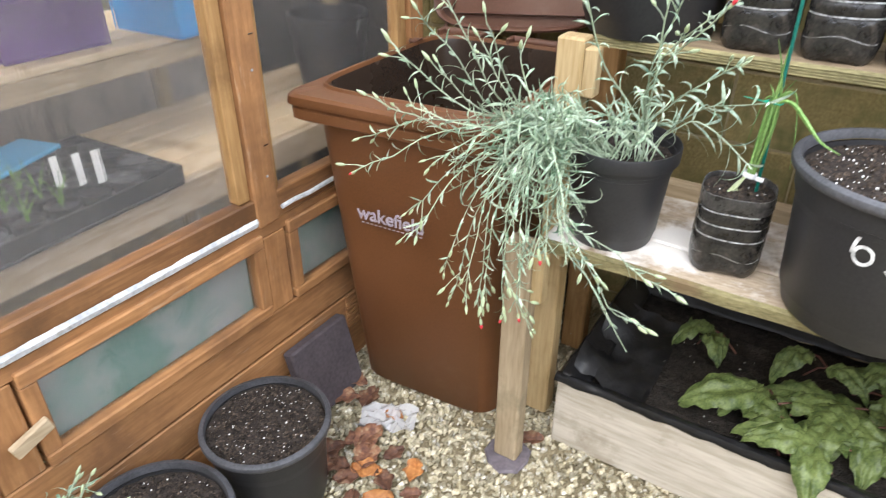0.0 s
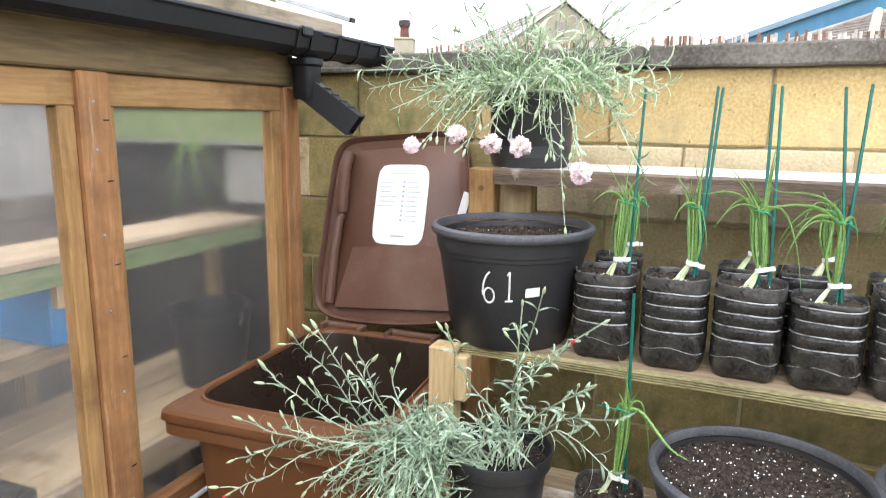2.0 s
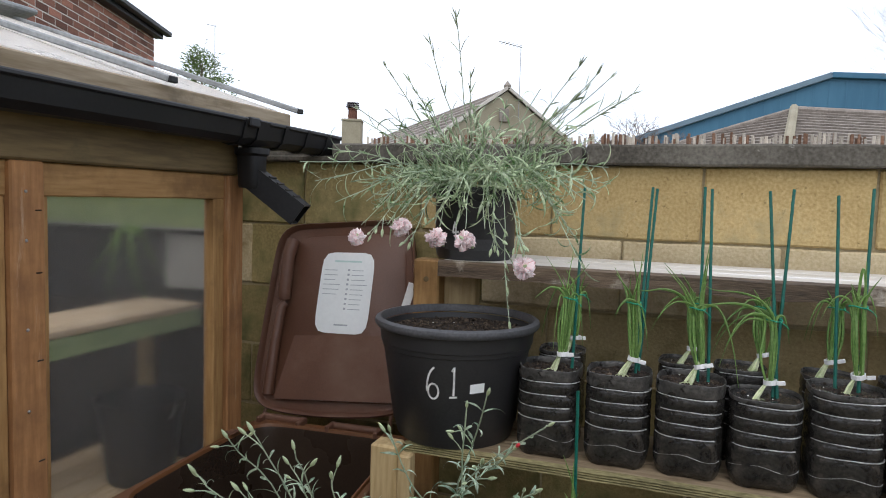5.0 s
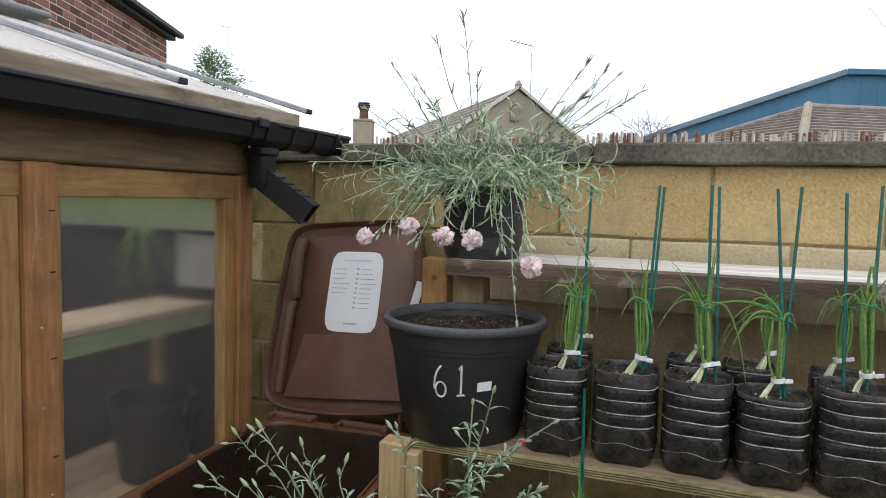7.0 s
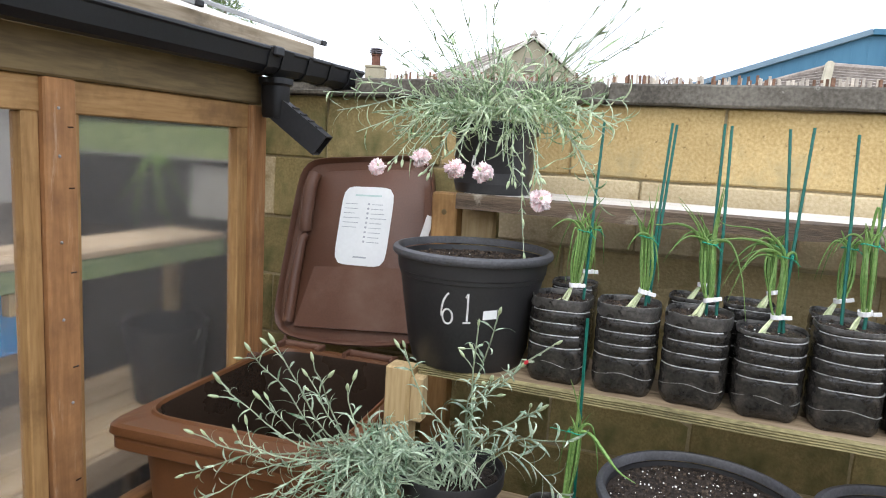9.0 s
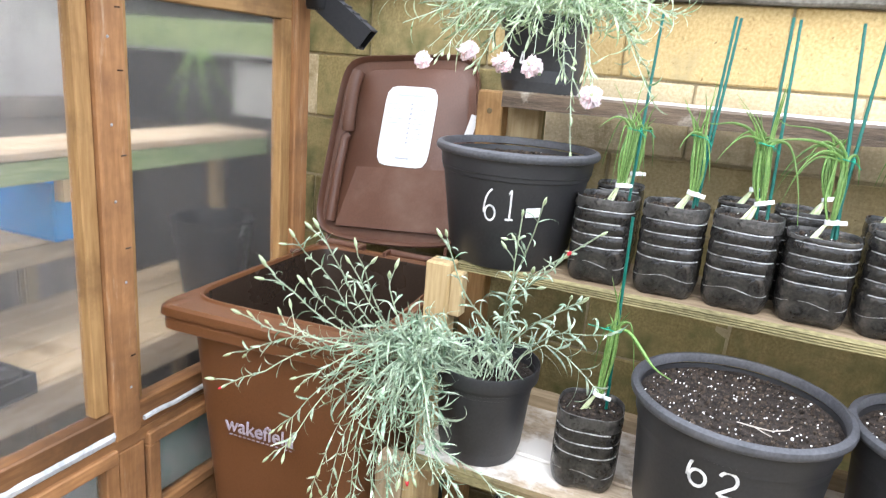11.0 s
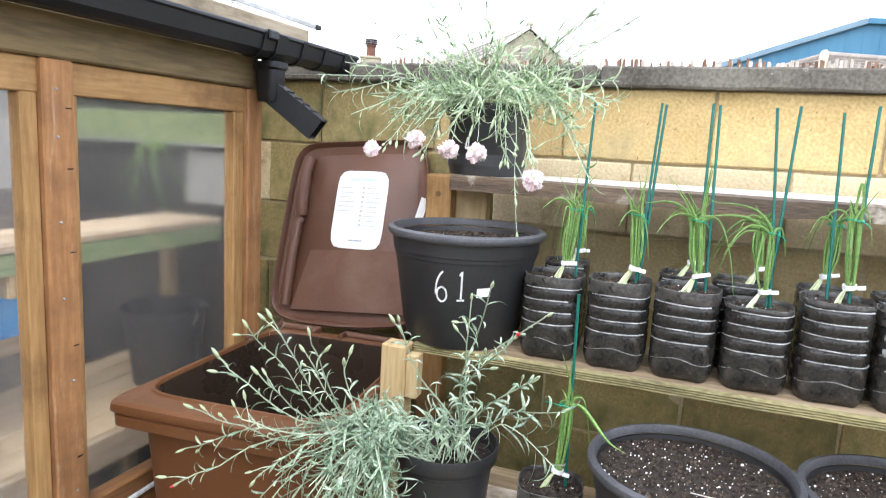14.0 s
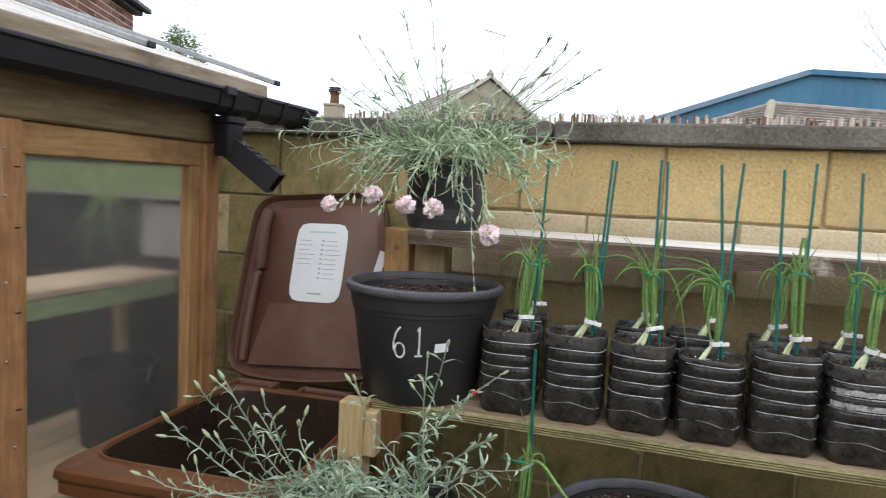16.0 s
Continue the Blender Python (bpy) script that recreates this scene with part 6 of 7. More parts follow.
def low_carnation():
    rr = random.Random(21)
    st = []
    # curling mass spilling over the front and side of the pot
    for i in range(38):
        u = Vector((rr.gauss(0, 1), rr.gauss(0, 1), rr.gauss(0, 1))).normalized() * rr.random() ** 0.4
        e = Vector((-0.325 + 0.175 * u.x, 1.09 + 0.10 * u.y, 0.90 + 0.185 * u.z - 0.06 * max(0, u.x)))
        v = Vector((-0.27 + rr.uniform(-0.06, 0.03), 1.23 + rr.uniform(-0.05, 0.04), 1.0 + rr.uniform(-0.02, 0.05)))
        st.append(("leafy", (v, e), False))
    for i in range(8):
        st.append(("leafy", ((-0.15 + rr.uniform(-0.05, 0.06), 1.31, 0.985), (-0.14 + rr.uniform(-0.14, 0.14), 1.27 + rr.uniform(-0.08, 0.05), 1.0 + rr.uniform(-0.02, 0.05))), False))
    # side stems in bud, rising as they go out
    for x, y, z in ((-0.603, 1.04, 1.047), (-0.665, 1.04, 0.947), (-0.679, 1.04, 0.872), (-0.569, 1.04, 1.164), (-0.445, 1.04, 1.262), (-0.37, 1.06, 1.235), (-0.545, 1.05, 1.057),
                    (-0.48, 1.04, 0.925), (-0.50, 1.08, 1.13), (-0.42, 1.12, 1.18), (-0.56, 1.12, 1.21), (-0.33, 1.12, 1.17), (-0.55, 1.03, 0.735), (-0.52, 1.04, 0.82)):
        lift = 0.03 if z < 0.95 else -0.035
        st.append(("bud", ((-0.30, 1.22, 1.0), (-0.30 + (x + 0.30) * 0.5, 1.22 + (y - 1.22) * 0.55, 1.0 + (z - 1.0) * 0.40 + lift), (-0.30 + (x + 0.30) * 0.85, y + 0.02, 1.0 + (z - 1.0) * 0.85 + lift * 0.5), (x, y, z)), z == 0.872))
    for x, z, red in ((-0.44, 0.69, False), (-0.348, 0.597, True), (-0.427, 0.615, False), (-0.293, 0.63, True), (-0.254, 0.655, True), (-0.225, 0.612, False), (-0.33, 0.645, False), (-0.385, 0.635, False), (-0.215, 0.81, True), (-0.28, 0.70, False)):
        st.append(("hang", ((-0.29, 1.18, 1.0), (-0.31 + (x + 0.31) * 0.45, 1.055, 0.90), (-0.31 + (x + 0.31) * 0.8 + rr.uniform(-0.015, 0.015), 1.03, z + 0.10), (x, 1.03, z)), red))
    for x, z in ((-0.10, 0.795), (0.046, 0.80), (0.0, 0.71)):
        st.append(("hang", ((-0.24, 1.18, 0.96), (-0.20, 1.08, 0.87), (-0.20 + (x + 0.20) * 0.6, 1.05, z + 0.035), (x, 1.04, z)), False))
    for x, z in ((-0.057, 0.683), (-0.02, 0.63)):
        st.append(("bare", ((-0.24, 1.18, 0.96), (-0.20, 1.08, 0.84), (-0.12, 1.06, 0.76), (x, 1.05, z)), False))
    # sparse upright stems over the middle of the pot
    for via, end, red in (((-0.12, 1.25, 1.13), (-0.03, 1.12, 1.365), False), ((-0.11, 1.24, 1.12), (-0.065, 1.12, 1.34), False), ((-0.11, 1.24, 1.12), (0.02, 1.12, 1.28), True),
                          ((-0.10, 1.22, 1.15), (0.075, 1.10, 1.335), False), ((-0.19, 1.22, 1.12), (-0.21, 1.12, 1.275), False), ((-0.08, 1.25, 1.07), (0.06, 1.15, 1.20), False)):
        st.append(("upright", ((-0.13, 1.31, 1.0), via, end), red))
    for via, end in (((0.0, 1.27, 1.08), (0.115, 1.20, 1.125)), ((-0.01, 1.28, 1.04), (0.10, 1.24, 0.985))):
        st.append(("leafy", ((-0.08, 1.31, 1.0), via, end), False))
    potted_carnation(pose(-0.175, 1.335, 0.722), "grey-green carnation spilling from a black pot, in bud", 0.124, 0.232, st, 5)


low_carnation()


def high_carnation():
    rr = random.Random(31)
    st = []
    for i in range(22):
        a = rr.uniform(0, 6.283)
        k = rr.random() ** 0.5
        x, z = -0.25 + 0.36 * k * math.cos(a), 1.815 + 0.125 * k * math.sin(a) - 0.035 * abs(math.cos(a))
        st.append(("fan", ((-0.265 + (x + 0.265) * 0.4, 1.80, 1.76 + (z - 1.76) * 0.5 + 0.02), (x, 1.70 + rr.uniform(-0.12, 0.14), z)), False))
    for i in range(27):
        x = -0.25 + rr.uniform(-0.19, 0.17)
        st.append(("fan", ((-0.265 + (x + 0.265) * 0.6, 1.72, 1.78), (x, 1.62 + rr.uniform(-0.05, 0.06), 1.675 + rr.uniform(-0.055, 0.10))), False))
    for i in range(7):
        for x in (-0.47 + rr.uniform(-0.12, 0.08), 0.0 + rr.uniform(-0.08, 0.10)):
            st.append(("fan", ((-0.265 + (x + 0.265) * 0.55, 1.74, 1.795), (x, 1.63 + rr.uniform(-0.05, 0.06), 1.735 + rr.uniform(-0.06, 0.06))), False))
    for x, y, z in ((-0.50, 1.72, 1.95), (-0.40, 1.76, 1.97), (-0.27, 1.74, 1.95), (-0.16, 1.72, 1.97), (-0.08, 1.74, 2.0), (-0.02, 1.76, 1.96), (-0.33, 1.70, 1.93), (0.03, 1.72, 1.93), (-0.56, 1.70, 1.92)):
        st.append(("fan", ((-0.265 + (x + 0.265) * 0.35, 1.79, 1.80), (x, y, z)), False))
    for i in range(14):
        x = -0.25 + rr.uniform(-0.27, 0.27)
        st.append(("fan", ((-0.265 + (x + 0.265) * 0.4, 1.79, 1.80), (x, 1.72 + rr.uniform(-0.05, 0.08), 1.90 + rr.uniform(-0.04, 0.08))), False))
    for x, y, z in ((-0.70, 1.60, 1.80), (-0.62, 1.55, 1.745), (-0.56, 1.55, 1.69), (0.12, 1.55, 1.79), (0.10, 1.55, 1.735), (0.03, 1.55, 1.66), (0.072, 1.56, 1.56), (-0.64, 1.65, 1.84), (0.07, 1.7, 1.87), (0.05, 1.62, 1.62)):
        st.append(("fan", ((-0.265 + (x + 0.265) * 0.45, 1.74, 1.80), (x, y, z)), False))
    for x, z in ((-0.312, 2.19), (-0.383, 2.124), (-0.513, 2.068), (-0.438, 2.023), (0.015, 2.049), (0.059, 2.028), (0.091, 2.018), (-0.59, 1.953), (0.127, 1.963), (-0.268, 2.03), (0.03, 1.99), (0.0, 1.96), (0.15, 1.98), (0.09, 1.95)):
        st.append(("thin", ((-0.265 + (x + 0.265) * 0.45, 1.78, 1.74 + (z - 1.74) * 0.4), (x, 1.74, z)), False))
    fl = []
    for x, y, z in ((-0.498, 1.55, 1.609), (-0.379, 1.55, 1.639), (-0.286, 1.55, 1.617), (-0.214, 1.55, 1.613), (-0.064, 1.55, 1.556)):
        st.append(("bare", ((-0.265 + (x + 0.265) * 0.5, 1.68, 1.77), (x, y + 0.02, z + 0.025)), False))
        fl.append(((x, y, z), (rr.uniform(-0.55, 0.55), -0.62, rr.uniform(0.25, 0.75))))
    for x, y, z in ((-0.458, 1.55, 1.615), (-0.13, 1.55, 1.599), (-0.073, 1.55, 1.606), (-0.35, 1.56, 1.60), (-0.102, 1.571, 1.427)):
        st.append(("hang", ((-0.265 + (x + 0.265) * 0.6, 1.68, 1.76), (x, y, z)), False))
    t = potted_carnation(pose(-0.272, 1.845, 1.545), "bushy carnation with pale pink flowers in a black pot", 0.124, 0.20, st, 6, fl, 0.86, CARN_TOP)
    stroke_on([c for c in t.children if c.name.startswith("pot")][0], lambda z: 0.1185, [[(-0.16, 0.10), (-0.16, 0.055)], [(-0.24, 0.075), (-0.08, 0.078)], [(-0.24, 0.075), (-0.19, 0.105)]], 0.005)


high_carnation()
potted_carnation(pose(-0.96, 0.22, 0.0), "small carnation in a black pot on gravel", 0.10, 0.18,
                 [("bud", ((-0.92 + a * 0.4, 0.26 + b * 0.3, 0.22), (-0.86 + a, 0.34 + b, c)), False) for a, b, c in ((0, 0, 0.27), (-0.04, -0.02, 0.33), (-0.22, 0.03, 0.29), (-0.20, 0.02, 0.43), (0.02, 0.02, 0.42), (-0.15, 0.0, 0.36), (-0.10, 0.03, 0.31), (-0.07, 0.02, 0.36), (-0.13, -0.02, 0.24), (0.05, -0.07, 0.25), (-0.02, 0.04, 0.22), (-0.08, -0.07, 0.3), (0.02, 0.05, 0.31))], 8)


# ---- litter on the gravel ----
def dead_leaf(m, s, seed):
    rr = random.Random(seed)
    bm = bmesh.new()
    rows = []
    for u in range(11):
        f = u / 10
        w = s * 0.55 * math.sin(math.pi * (0.06 + 0.90 * f)) * (0.7 + 0.45 * abs(math.sin(7.5 * f + seed)))
        rows.append([bm.verts.new((s * 1.5 * (f - 0.5), k / 2 * w, 0.012 + s * 0.22 * abs(k / 2) ** 1.5 + s * 0.25 * noise.noise(Vector((f * 3, k, seed))))) for k in range(-2, 3)])
    for p, q in zip(rows, rows[1:]):
        for k in range(4):
            bm.faces.new((p[k], p[k + 1], q[k + 1], q[k]))
    ob = part("dead_leaf", bm, RUSTLEAF if seed in (4, 5, 6, 12) else DEADLEAF, smooth=True)
    ob.matrix_basis = m
    so = ob.modifiers.new("thick", "SOLIDIFY")
    so.thickness = 0.001
    tagged(ob, ("curled orange-brown dead leaf lying on " if seed in (4, 5, 6, 12) else "curled red-brown dead leaf lying on ") + ("gravel" if seed < 40 else "the bin rim"), "leaf", "fallen leaves")


for i, (x, y, s, a) in enumerate(((-0.86, 1.12, 0.06, 30), (-0.80, 1.16, 0.06, 100), (-0.70, 1.03, 0.07, 80), (-0.66, 0.97, 0.07, 120), (-0.63, 0.93, 0.06, 20), (-0.52, 1.0, 0.05, 110),
                                  (-0.53, 0.86, 0.07, 10), (-0.76, 0.93, 0.06, 60), (-0.74, 0.87, 0.06, 140), (-0.71, 0.90, 0.05, 200), (-0.30, 1.28, 0.05, 30), (-0.88, 1.2, 0.05, 0), (-0.69, 1.14, 0.04, 10), (-0.60, 1.02, 0.045, 70), (-0.57, 0.93, 0.05, 150), (-0.66, 0.88, 0.05, 220), (-0.60, 0.83, 0.045, 300), (-0.73, 1.00, 0.045, 250), (-0.48, 0.93, 0.04, 40))):
    dead_leaf(pose(x, y, 0.006, 0, 0, a), s, i)


dead_leaf(pose(-0.952, 1.665, 0.978, 0, 0, 75), 0.036, 40)
bm = bmesh.new()
bmesh.ops.create_grid(bm, x_segments=14, y_segments=9, size=1)
for v in bm.verts:
    v.co = Vector((v.co.x * 0.085, v.co.y * 0.05, 0.022 + 0.03 * noise.noise(v.co * 2.3) + 0.014 * noise.noise(v.co * 7)))
wr = part("plastic_wrapper", bm, WRAP)
wr.matrix_basis = pose(-0.70, 1.125, 0.0, 0, 0, 25)
tagged(wr, "crumpled clear plastic wrapper lying on gravel", "wrapper")

# ---- distance ----
def far_gable_house():
    t = thing("house", pose(-4.7, 20.0, 0, 0, 0, 36.0), "rendered house with a brown tiled gable roof beyond the wall", "house")
    w, L, top, eave = 4.0, 20.0, 5.08, 2.28
    bm = bmesh.new()
    a = [bm.verts.new(c) for c in ((-w, 0, 0), (w, 0, 0), (w, 0, eave), (0, 0, top - 0.08), (-w, 0, eave))]
    f = bm.faces.new(a)
    e = bmesh.ops.extrude_face_region(bm, geom=[f])
    bmesh.ops.translate(bm, verts=[v for v in e["geom"] if isinstance(v, bmesh.types.BMVert)], vec=(0, L, 0))
    part("wall", bm, RENDER, t)
    sl = (top - eave) / w
    for sg in (-1, 1):
        r = part("roof", beam((0, -0.2, top - 0.02), (0, L + 0.2, top - 0.02), 0.02, 0.02, bevel=0), TILEGAP, t)
        n = 14
        for k in range(n):
            x0, x1 = sg * (w + 0.3) * k / n, sg * (w + 0.3) * (k + 1) / n
            bm = bmesh.new()
            vs = [bm.verts.new(c) for c in ((x0, -0.05, top - abs(x0) * sl + 0.03), (x0, L, top - abs(x0) * sl + 0.03), (x1, L, top - abs(x1) * sl + 0.09), (x1, -0.05, top - abs(x1) * sl + 0.09))]
            f = bm.faces.new(vs)
            e = bmesh.ops.extrude_face_region(bm, geom=[f])
            bmesh.ops.translate(bm, verts=[v for v in e["geom"] if isinstance(v, bmesh.types.BMVert)], vec=(0, 0, -0.08))
            part("tile_course", bm, TILE, r)
        part("verge", beam((0, -0.07, top + 0.02), (sg * (w + 0.3), -0.07, top - (w + 0.3) * sl + 0.02), 0.06, 0.10, bevel=0.01), PALEMORTAR, r)
    part("finial", lathe([(0.10, top), (0.12, top + 0.08), (0.05, top + 0.18), (0.0, top + 0.24)], 10), TILE, t)
    part("vent_box", box(-0.25, 0.05, -0.08, 0, top - 1.0, top - 0.6, 0.01), TILE, t)
    ae = part("aerial", tube(bmesh.new(), [(0.35, -0.1, top - 0.9), (0.35, -0.1, top + 1.25)], 0.011), METAL, t)
    part("aerial_boom", tube(bmesh.new(), [(0.4, -0.1, top + 1.22), (-0.35, -0.1, top + 1.34)], 0.010), METAL, ae)
    for i in range(5):
        x = 0.3 - i * 0.13
        part("aerial_rod", tube(bmesh.new(), [(x, -0.25, top + 1.24 - (x - 0.4) * 0.13), (x, 0.05, top + 1.24 - (x - 0.4) * 0.13)], 0.008), METAL, ae)


far_gable_house()


def chimney_house():
    t = thing("chimney_stack", pose(-9.85, 20.0, 0, 0, 0, 20), "pale stone chimney stack with a capped pot", "chimney")
    part("shaft", box(-0.31, 0.31, -0.31, 0.31, 0, 4.12, 0.02), RENDER, t)
    part("cap", box(-0.33, 0.33, -0.33, 0.33, 4.121, 4.2, 0.02), RENDER, t)
    p = part("chimney_pot", lathe([(0.17, 4.2), (0.15, 4.24), (0.14, 4.52), (0.17, 4.53), (0.17, 4.57), (0.12, 4.57)], 14), BRICK, t, "red clay pot")
    for k in range(3):
        part("cowl", lathe([(0.22 - 0.01 * k, 4.60 + 0.06 * k), (0.22 - 0.01 * k, 4.625 + 0.06 * k), (0.05, 4.64 + 0.06 * k)], 14), SLATE, p)
    for k in range(4):
        part("cowl_leg", box(-0.02 + 0.13 * math.cos(k * 1.57), 0.02 + 0.13 * math.cos(k * 1.57), -0.02 + 0.13 * math.sin(k * 1.57), 0.02 + 0.13 * math.sin(k * 1.57), 4.56, 4.74, 0), SLATE, p)


chimney_house()


def warehouse():
    t = thing("warehouse", pose(0, 0, 0), "blue metal-clad warehouse with a shallow roof", "warehouse")
    y = 40.0
    prof = [(-9.0, 0), (-9.0, 2.9), (7.56, 8.57), (22.0, 7.6), (22.0, 0)]
    bm = bmesh.new()
    f = bm.faces.new([bm.verts.new((x, y, z)) for x, z in prof])
    e = bmesh.ops.extrude_face_region(bm, geom=[f])
    bmesh.ops.translate(bm, verts=[v for v in e["geom"] if isinstance(v, bmesh.types.BMVert)], vec=(3, 30, 0))
    part("wall", bm, BLUE, t)
    part("roof_edge", beam((-9.2, y - 0.1, 3.0), (7.56, y - 0.1, 8.7), 0.3, 0.3, bevel=0.03), BLUEEDGE, t)
    part("roof_edge", beam((7.56, y - 0.1, 8.7), (22.2, y - 0.1, 7.7), 0.3, 0.3, bevel=0.03), BLUE, t)
    for i in range(40):
        x = -8.5 + i * 0.76
        zt = 2.9 + (x + 9) * 5.67 / 16.56 if x < 7.56 else 8.57 - (x - 7.56) * 0.067
        part("cladding_rib", box(x, x + 0.08, y - 0.015, y - 0.002, 0, zt - 0.05, 0.005), BLUE, t)


warehouse()


def hipped_roof():
    t = thing("house", pose(0, 0, 0), "low house under a brown tiled hipped roof", "house")
    A, B = Vector((3.09, 20, 4.30)), Vector((9.0, 23, 4.30))
    F, Lc, Rc = Vector((2.35, 15.4, 2.75)), Vector((-2.6, 22.8, 2.75)), Vector((10.4, 19.5, 2.75))
    part("wall", box(-0.5, 8.5, 19.5, 26, 0, 2.74, 0.01), RENDER, t)
    n = 15
    r = part("roof", tube(bmesh.new(), [A, B], 0.05), TILEGAP, t)
    for face in ((A, A, F, Lc), (A, B, F, Rc)):
        p0, p1, q0, q1 = face
        up = (p1 - p0 if p1 != p0 else q1 - q0).cross(q0 - p0).normalized()
        up = up if up.z > 0 else -up
        for k in range(n):
            f0, f1 = k / n, (k + 0.93) / n
            bm = bmesh.new()
            c = [p0.lerp(q0, f0), p1.lerp(q1, f0), p1.lerp(q1, f1) + up * 0.05, p0.lerp(q0, f1) + up * 0.05]
            if k == 0 and p0 == p1:
                c = [c[0], c[2], c[3]]
            f = bm.faces.new([bm.verts.new(x) for x in c])
            e = bmesh.ops.extrude_face_region(bm, geom=[f])
            bmesh.ops.translate(bm, verts=[v for v in e["geom"] if isinstance(v, bmesh.types.BMVert)], vec=-up * 0.06)
            part("tile_course", bm, TILE, r)
        bm = bmesh.new()
        bm.faces.new([bm.verts.new(x - up * 0.08) for x in ((p0, p1, q1, q0) if p0 != p1 else (p0, q1, q0))])
        part("roof_underlay", bm, TILEGAP, r)
    part("hip_ridge", tube(bmesh.new(), [A + Vector((0, 0, 0.08)), F + Vector((0, 0, 0.08))], 0.11, 0.11, 8), RENDER, r)
    part("ridge", tube(bmesh.new(), [A + Vector((0, 0, 0.05)), B + Vector((0, 0, 0.05))], 0.09, 0.09, 8), TILE, r)
    part("ridge", tube(bmesh.new(), [A + Vector((0, 0, 0.03)), Lc + Vector((0, 0, 0.05))], 0.08, 0.08, 8), TILE, r)


hipped_roof()


def brick_house():
    c = Vector((-6.09, 7.0, 0))
    d = Vector((0.39, -0.92, 0)).normalized()
    ang = math.degrees(math.atan2(d.y, d.x))
    t = thing("house", pose(c.x, c.y, 0, 0, 0, ang), "red brick house with a dark slate roof", "house")
    H = 3.69
    part("wall", box(0.003, 5.0, -4.0, -0.003, 0, H, 0), PALEMORTAR, t)
    me = []
    for k in range(2):
        bm = box(-0.1065, 0.1065, -0.03, 0.0, -0.0315, 0.0315, 0.002)
        m = bpy.data.meshes.new("brick")
        bmesh.ops.recalc_face_normals(bm, faces=bm.faces)
        bm.to_mesh(m)
        bm.free()
        m.materials.append(BRICK)
        me.append(m)
    wall = t.children[0]
    rr = random.Random(9)
    for row in range(12):
        for i in range(21):
            x = 0.1125 + i * 0.225 - (0.1125 if row % 2 else 0)
            share("brick", me[0], wall, pose(max(x, 0.108), rr.uniform(-0.002, 0.003), H - 0.04 - row * 0.075))
    r = part("roof", beam((-0.09, 0.12, H + 0.04), (-0.09, -2.0, H + 1.1), 0.02, 0.03, bevel=0), ROOFSLATE, t)
    for k in range(12):
        y0, y1 = 0.15 - k * 0.17, 0.15 - (k + 1.1) * 0.17
        z0, z1 = H + 0.04 + k * 0.085, H + 0.04 + (k + 1.1) * 0.085
        bm = bmesh.new()
        f = bm.faces.new([bm.verts.new(q) for q in ((-0.10, y0, z0 + 0.02), (5.2, y0, z0 + 0.02), (5.2, y1, z1), (-0.10, y1, z1))])
        e = bmesh.ops.extrude_face_region(bm, geom=[f])
        bmesh.ops.translate(bm, verts=[v for v in e["geom"] if isinstance(v, bmesh.types.BMVert)], vec=(0, 0, -0.03))
        part("slate_course", bm, ROOFSLATE, r)
    part("eaves_gutter", box(-0.14, 5.2, 0.10, 0.18, H - 0.01, H + 0.05, 0.01), GUTTER, t)
    part("soffit", box(-0.05, 5.2, 0.0, 0.10, H - 0.06, H + 0.03, 0.005), GUTTER, t)


brick_house()


def bare_tree(name, m, h, spread, seed, label, levels=4, thick=0.011):
    t = thing(name, m, label, "tree")
    rr = random.Random(seed)
    tr, cr = bmesh.new(), bmesh.new()

    def grow(p, d, L, r, k):
        q = p + d * L
        tube(tr if k < 2 else cr, [p, p.lerp(q, 0.5) + Vector((rr.uniform(-1, 1), rr.uniform(-1, 1), 0)) * L * 0.05, q], r, r * 0.65, 5 if k < 2 else 3)
        if k < levels:
            for i in range(rr.randrange(3, 5)):
                v = (d + Vector((rr.uniform(-1, 1), rr.uniform(-1, 1), rr.uniform(-0.2, 0.6))) * spread).normalized()
                grow(p.lerp(q, rr.uniform(0.6, 1.0)), v, L * rr.uniform(0.55, 0.8), r * 0.55, k + 1)
    grow(Vector((0, 0, 0)), Vector((0, 0, 1)), h * 0.36, h * thick, 0)
    part("trunk", tr, TWIG, t)
    part("crown", cr, TWIG, t)["kind"] = "stuff"


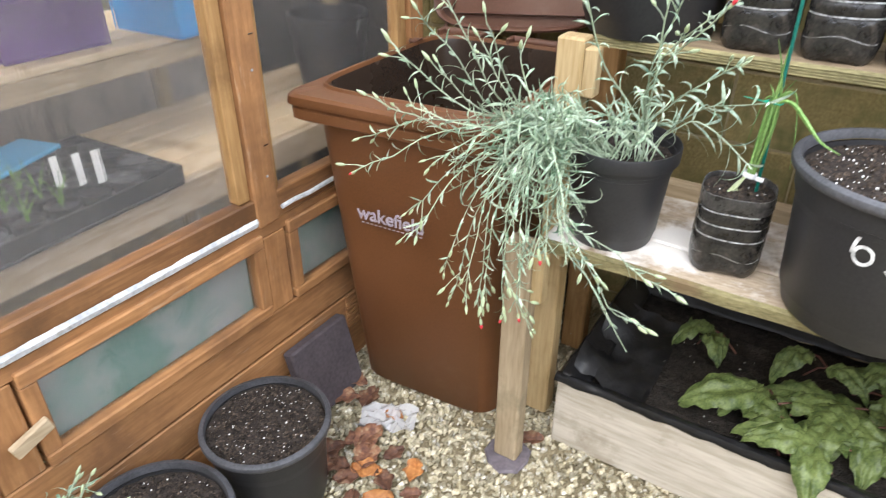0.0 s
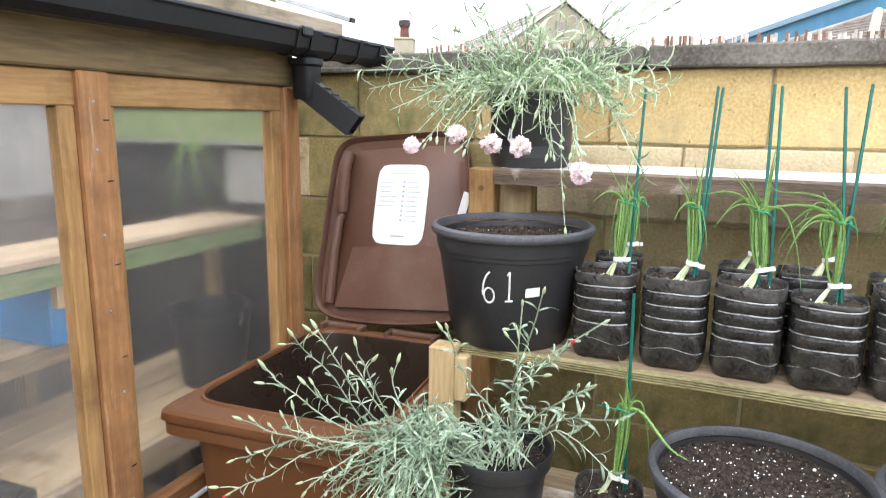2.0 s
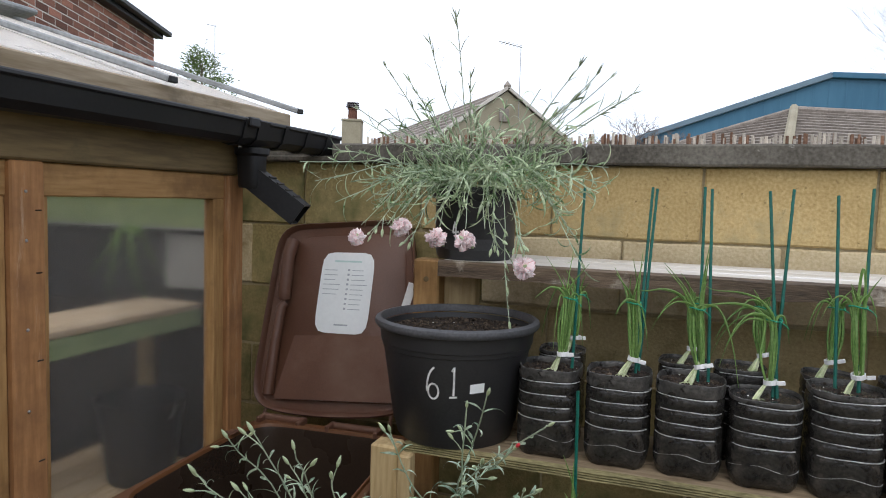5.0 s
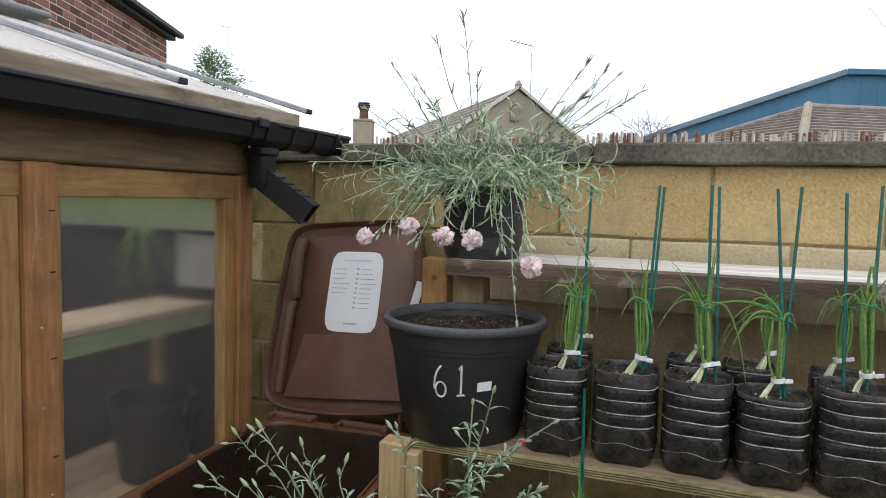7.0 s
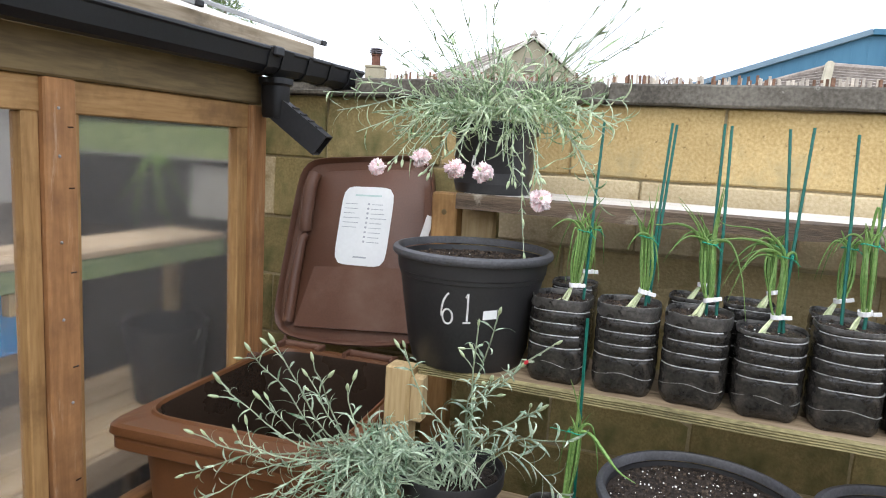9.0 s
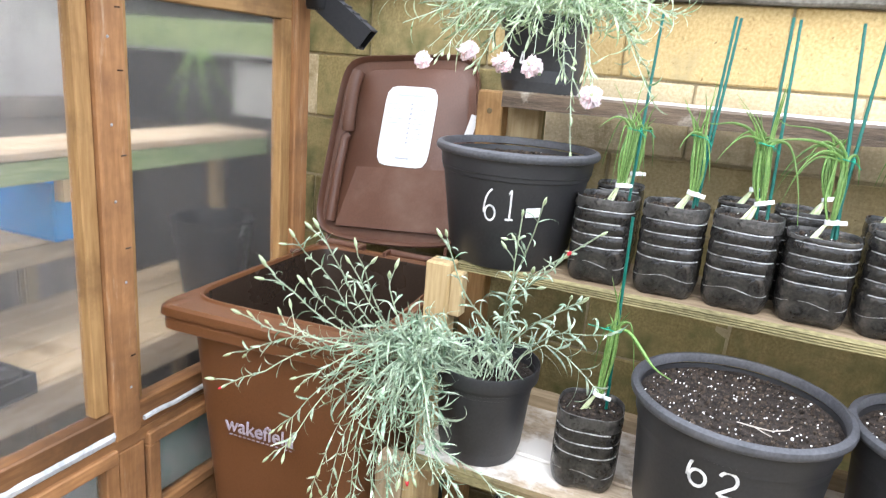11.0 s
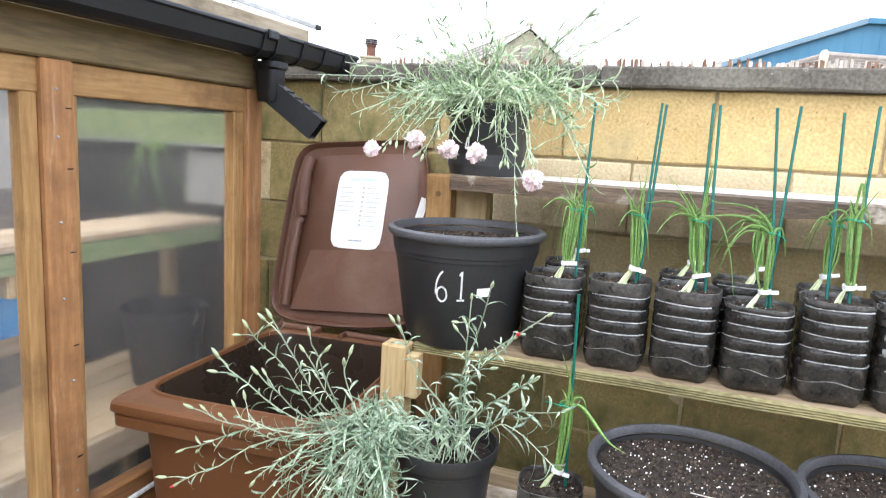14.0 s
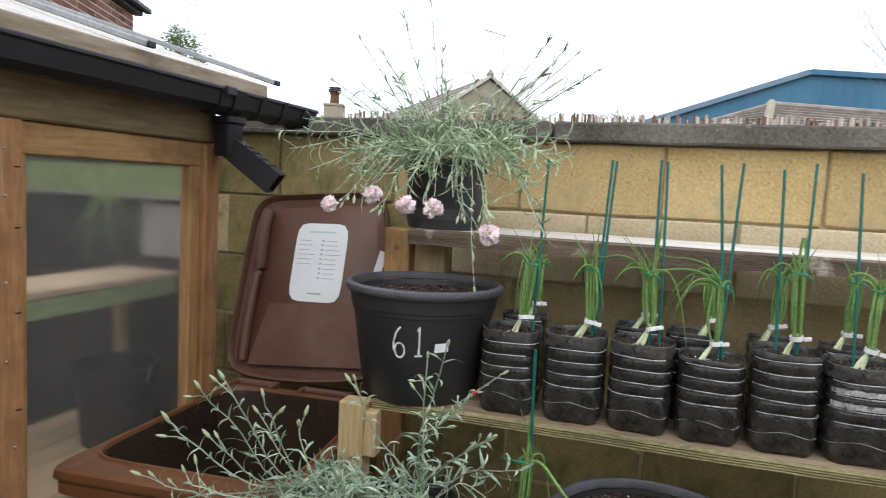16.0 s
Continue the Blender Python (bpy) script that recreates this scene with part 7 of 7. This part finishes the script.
bare_tree("bare_tree", pose(-1.75, 27.0, 0.3), 5.5, 1.25, 3, "bare leafless shrub beyond the wall", 6, 0.026)
bare_tree("bare_tree", pose(-0.6, 27.6, 0.2), 5.6, 1.15, 5, "bare leafless shrub beyond the wall", 6, 0.026)
bare_tree("bare_tree", pose(8.3, 24.0, 0), 9.0, 0.5, 12, "tall bare leafless tree", 6, 0.006)


def conifer():
    t = thing("conifer_tree", pose(-12.75, 16.2, 0), "green conifer beyond the greenhouse", "tree")
    rr = random.Random(6)
    part("trunk", tube(bmesh.new(), [(0, 0, 0), (0.03, 0, 2.5), (0, 0, 5.3)], 0.12, 0.02, 8), TWIG, t)
    bm, lim = bmesh.new(), bmesh.new()
    for i in range(190):
        z = 1.5 + 4.0 * rr.random()
        rad = (5.75 - z) * 0.48 * rr.uniform(0.5, 1.15) + 0.06
        a = rr.uniform(0, 6.28)
        e = Vector((math.cos(a) * rad, math.sin(a) * rad, z + rr.uniform(0.0, 0.25)))
        if i % 4 == 0:
            tube(lim, [(0, 0, z - 0.2), e], 0.015, 0.005, 4)
        for k in range(44):
            p = e + Vector((rr.gauss(0, 0.13), rr.gauss(0, 0.13), rr.gauss(0, 0.1)))
            v = Vector((math.cos(a) + rr.uniform(-0.8, 0.8), math.sin(a) + rr.uniform(-0.8, 0.8), rr.uniform(-0.1, 0.9))).normalized() * rr.uniform(0.06, 0.14)
            blade(bm, [p, p + v * 0.5, p + v], 0.032, Vector((rr.uniform(-1, 1), rr.uniform(-1, 1), rr.uniform(-1, 1))), 0.3)
    part("limbs", lim, TWIG, t)
    part("crown", bm, CONIFER, t)["kind"] = "stuff"


conifer()
pl = thing("aerial_pole", pose(-13.7, 18.0, 0), "thin roof aerial on a pole", "aerial")
part("pole", tube(bmesh.new(), [(0, 0, 0), (0, 0, 6.95)], 0.011), METAL, pl)
part("boom", tube(bmesh.new(), [(0.05, 0, 6.9), (-0.3, 0, 6.98)], 0.008), METAL, pl)

tag = part("plant_tag", box(-0.012, 0.012, -0.001, 0.001, 0.0, 0.075, 0.0008), WHITEPLASTIC)
tag.matrix_basis = pose(-0.462, 1.80, 1.392, 0, 16, 8)
tagged(tag, "white plastic label tucked behind the shelf post", "plant label")
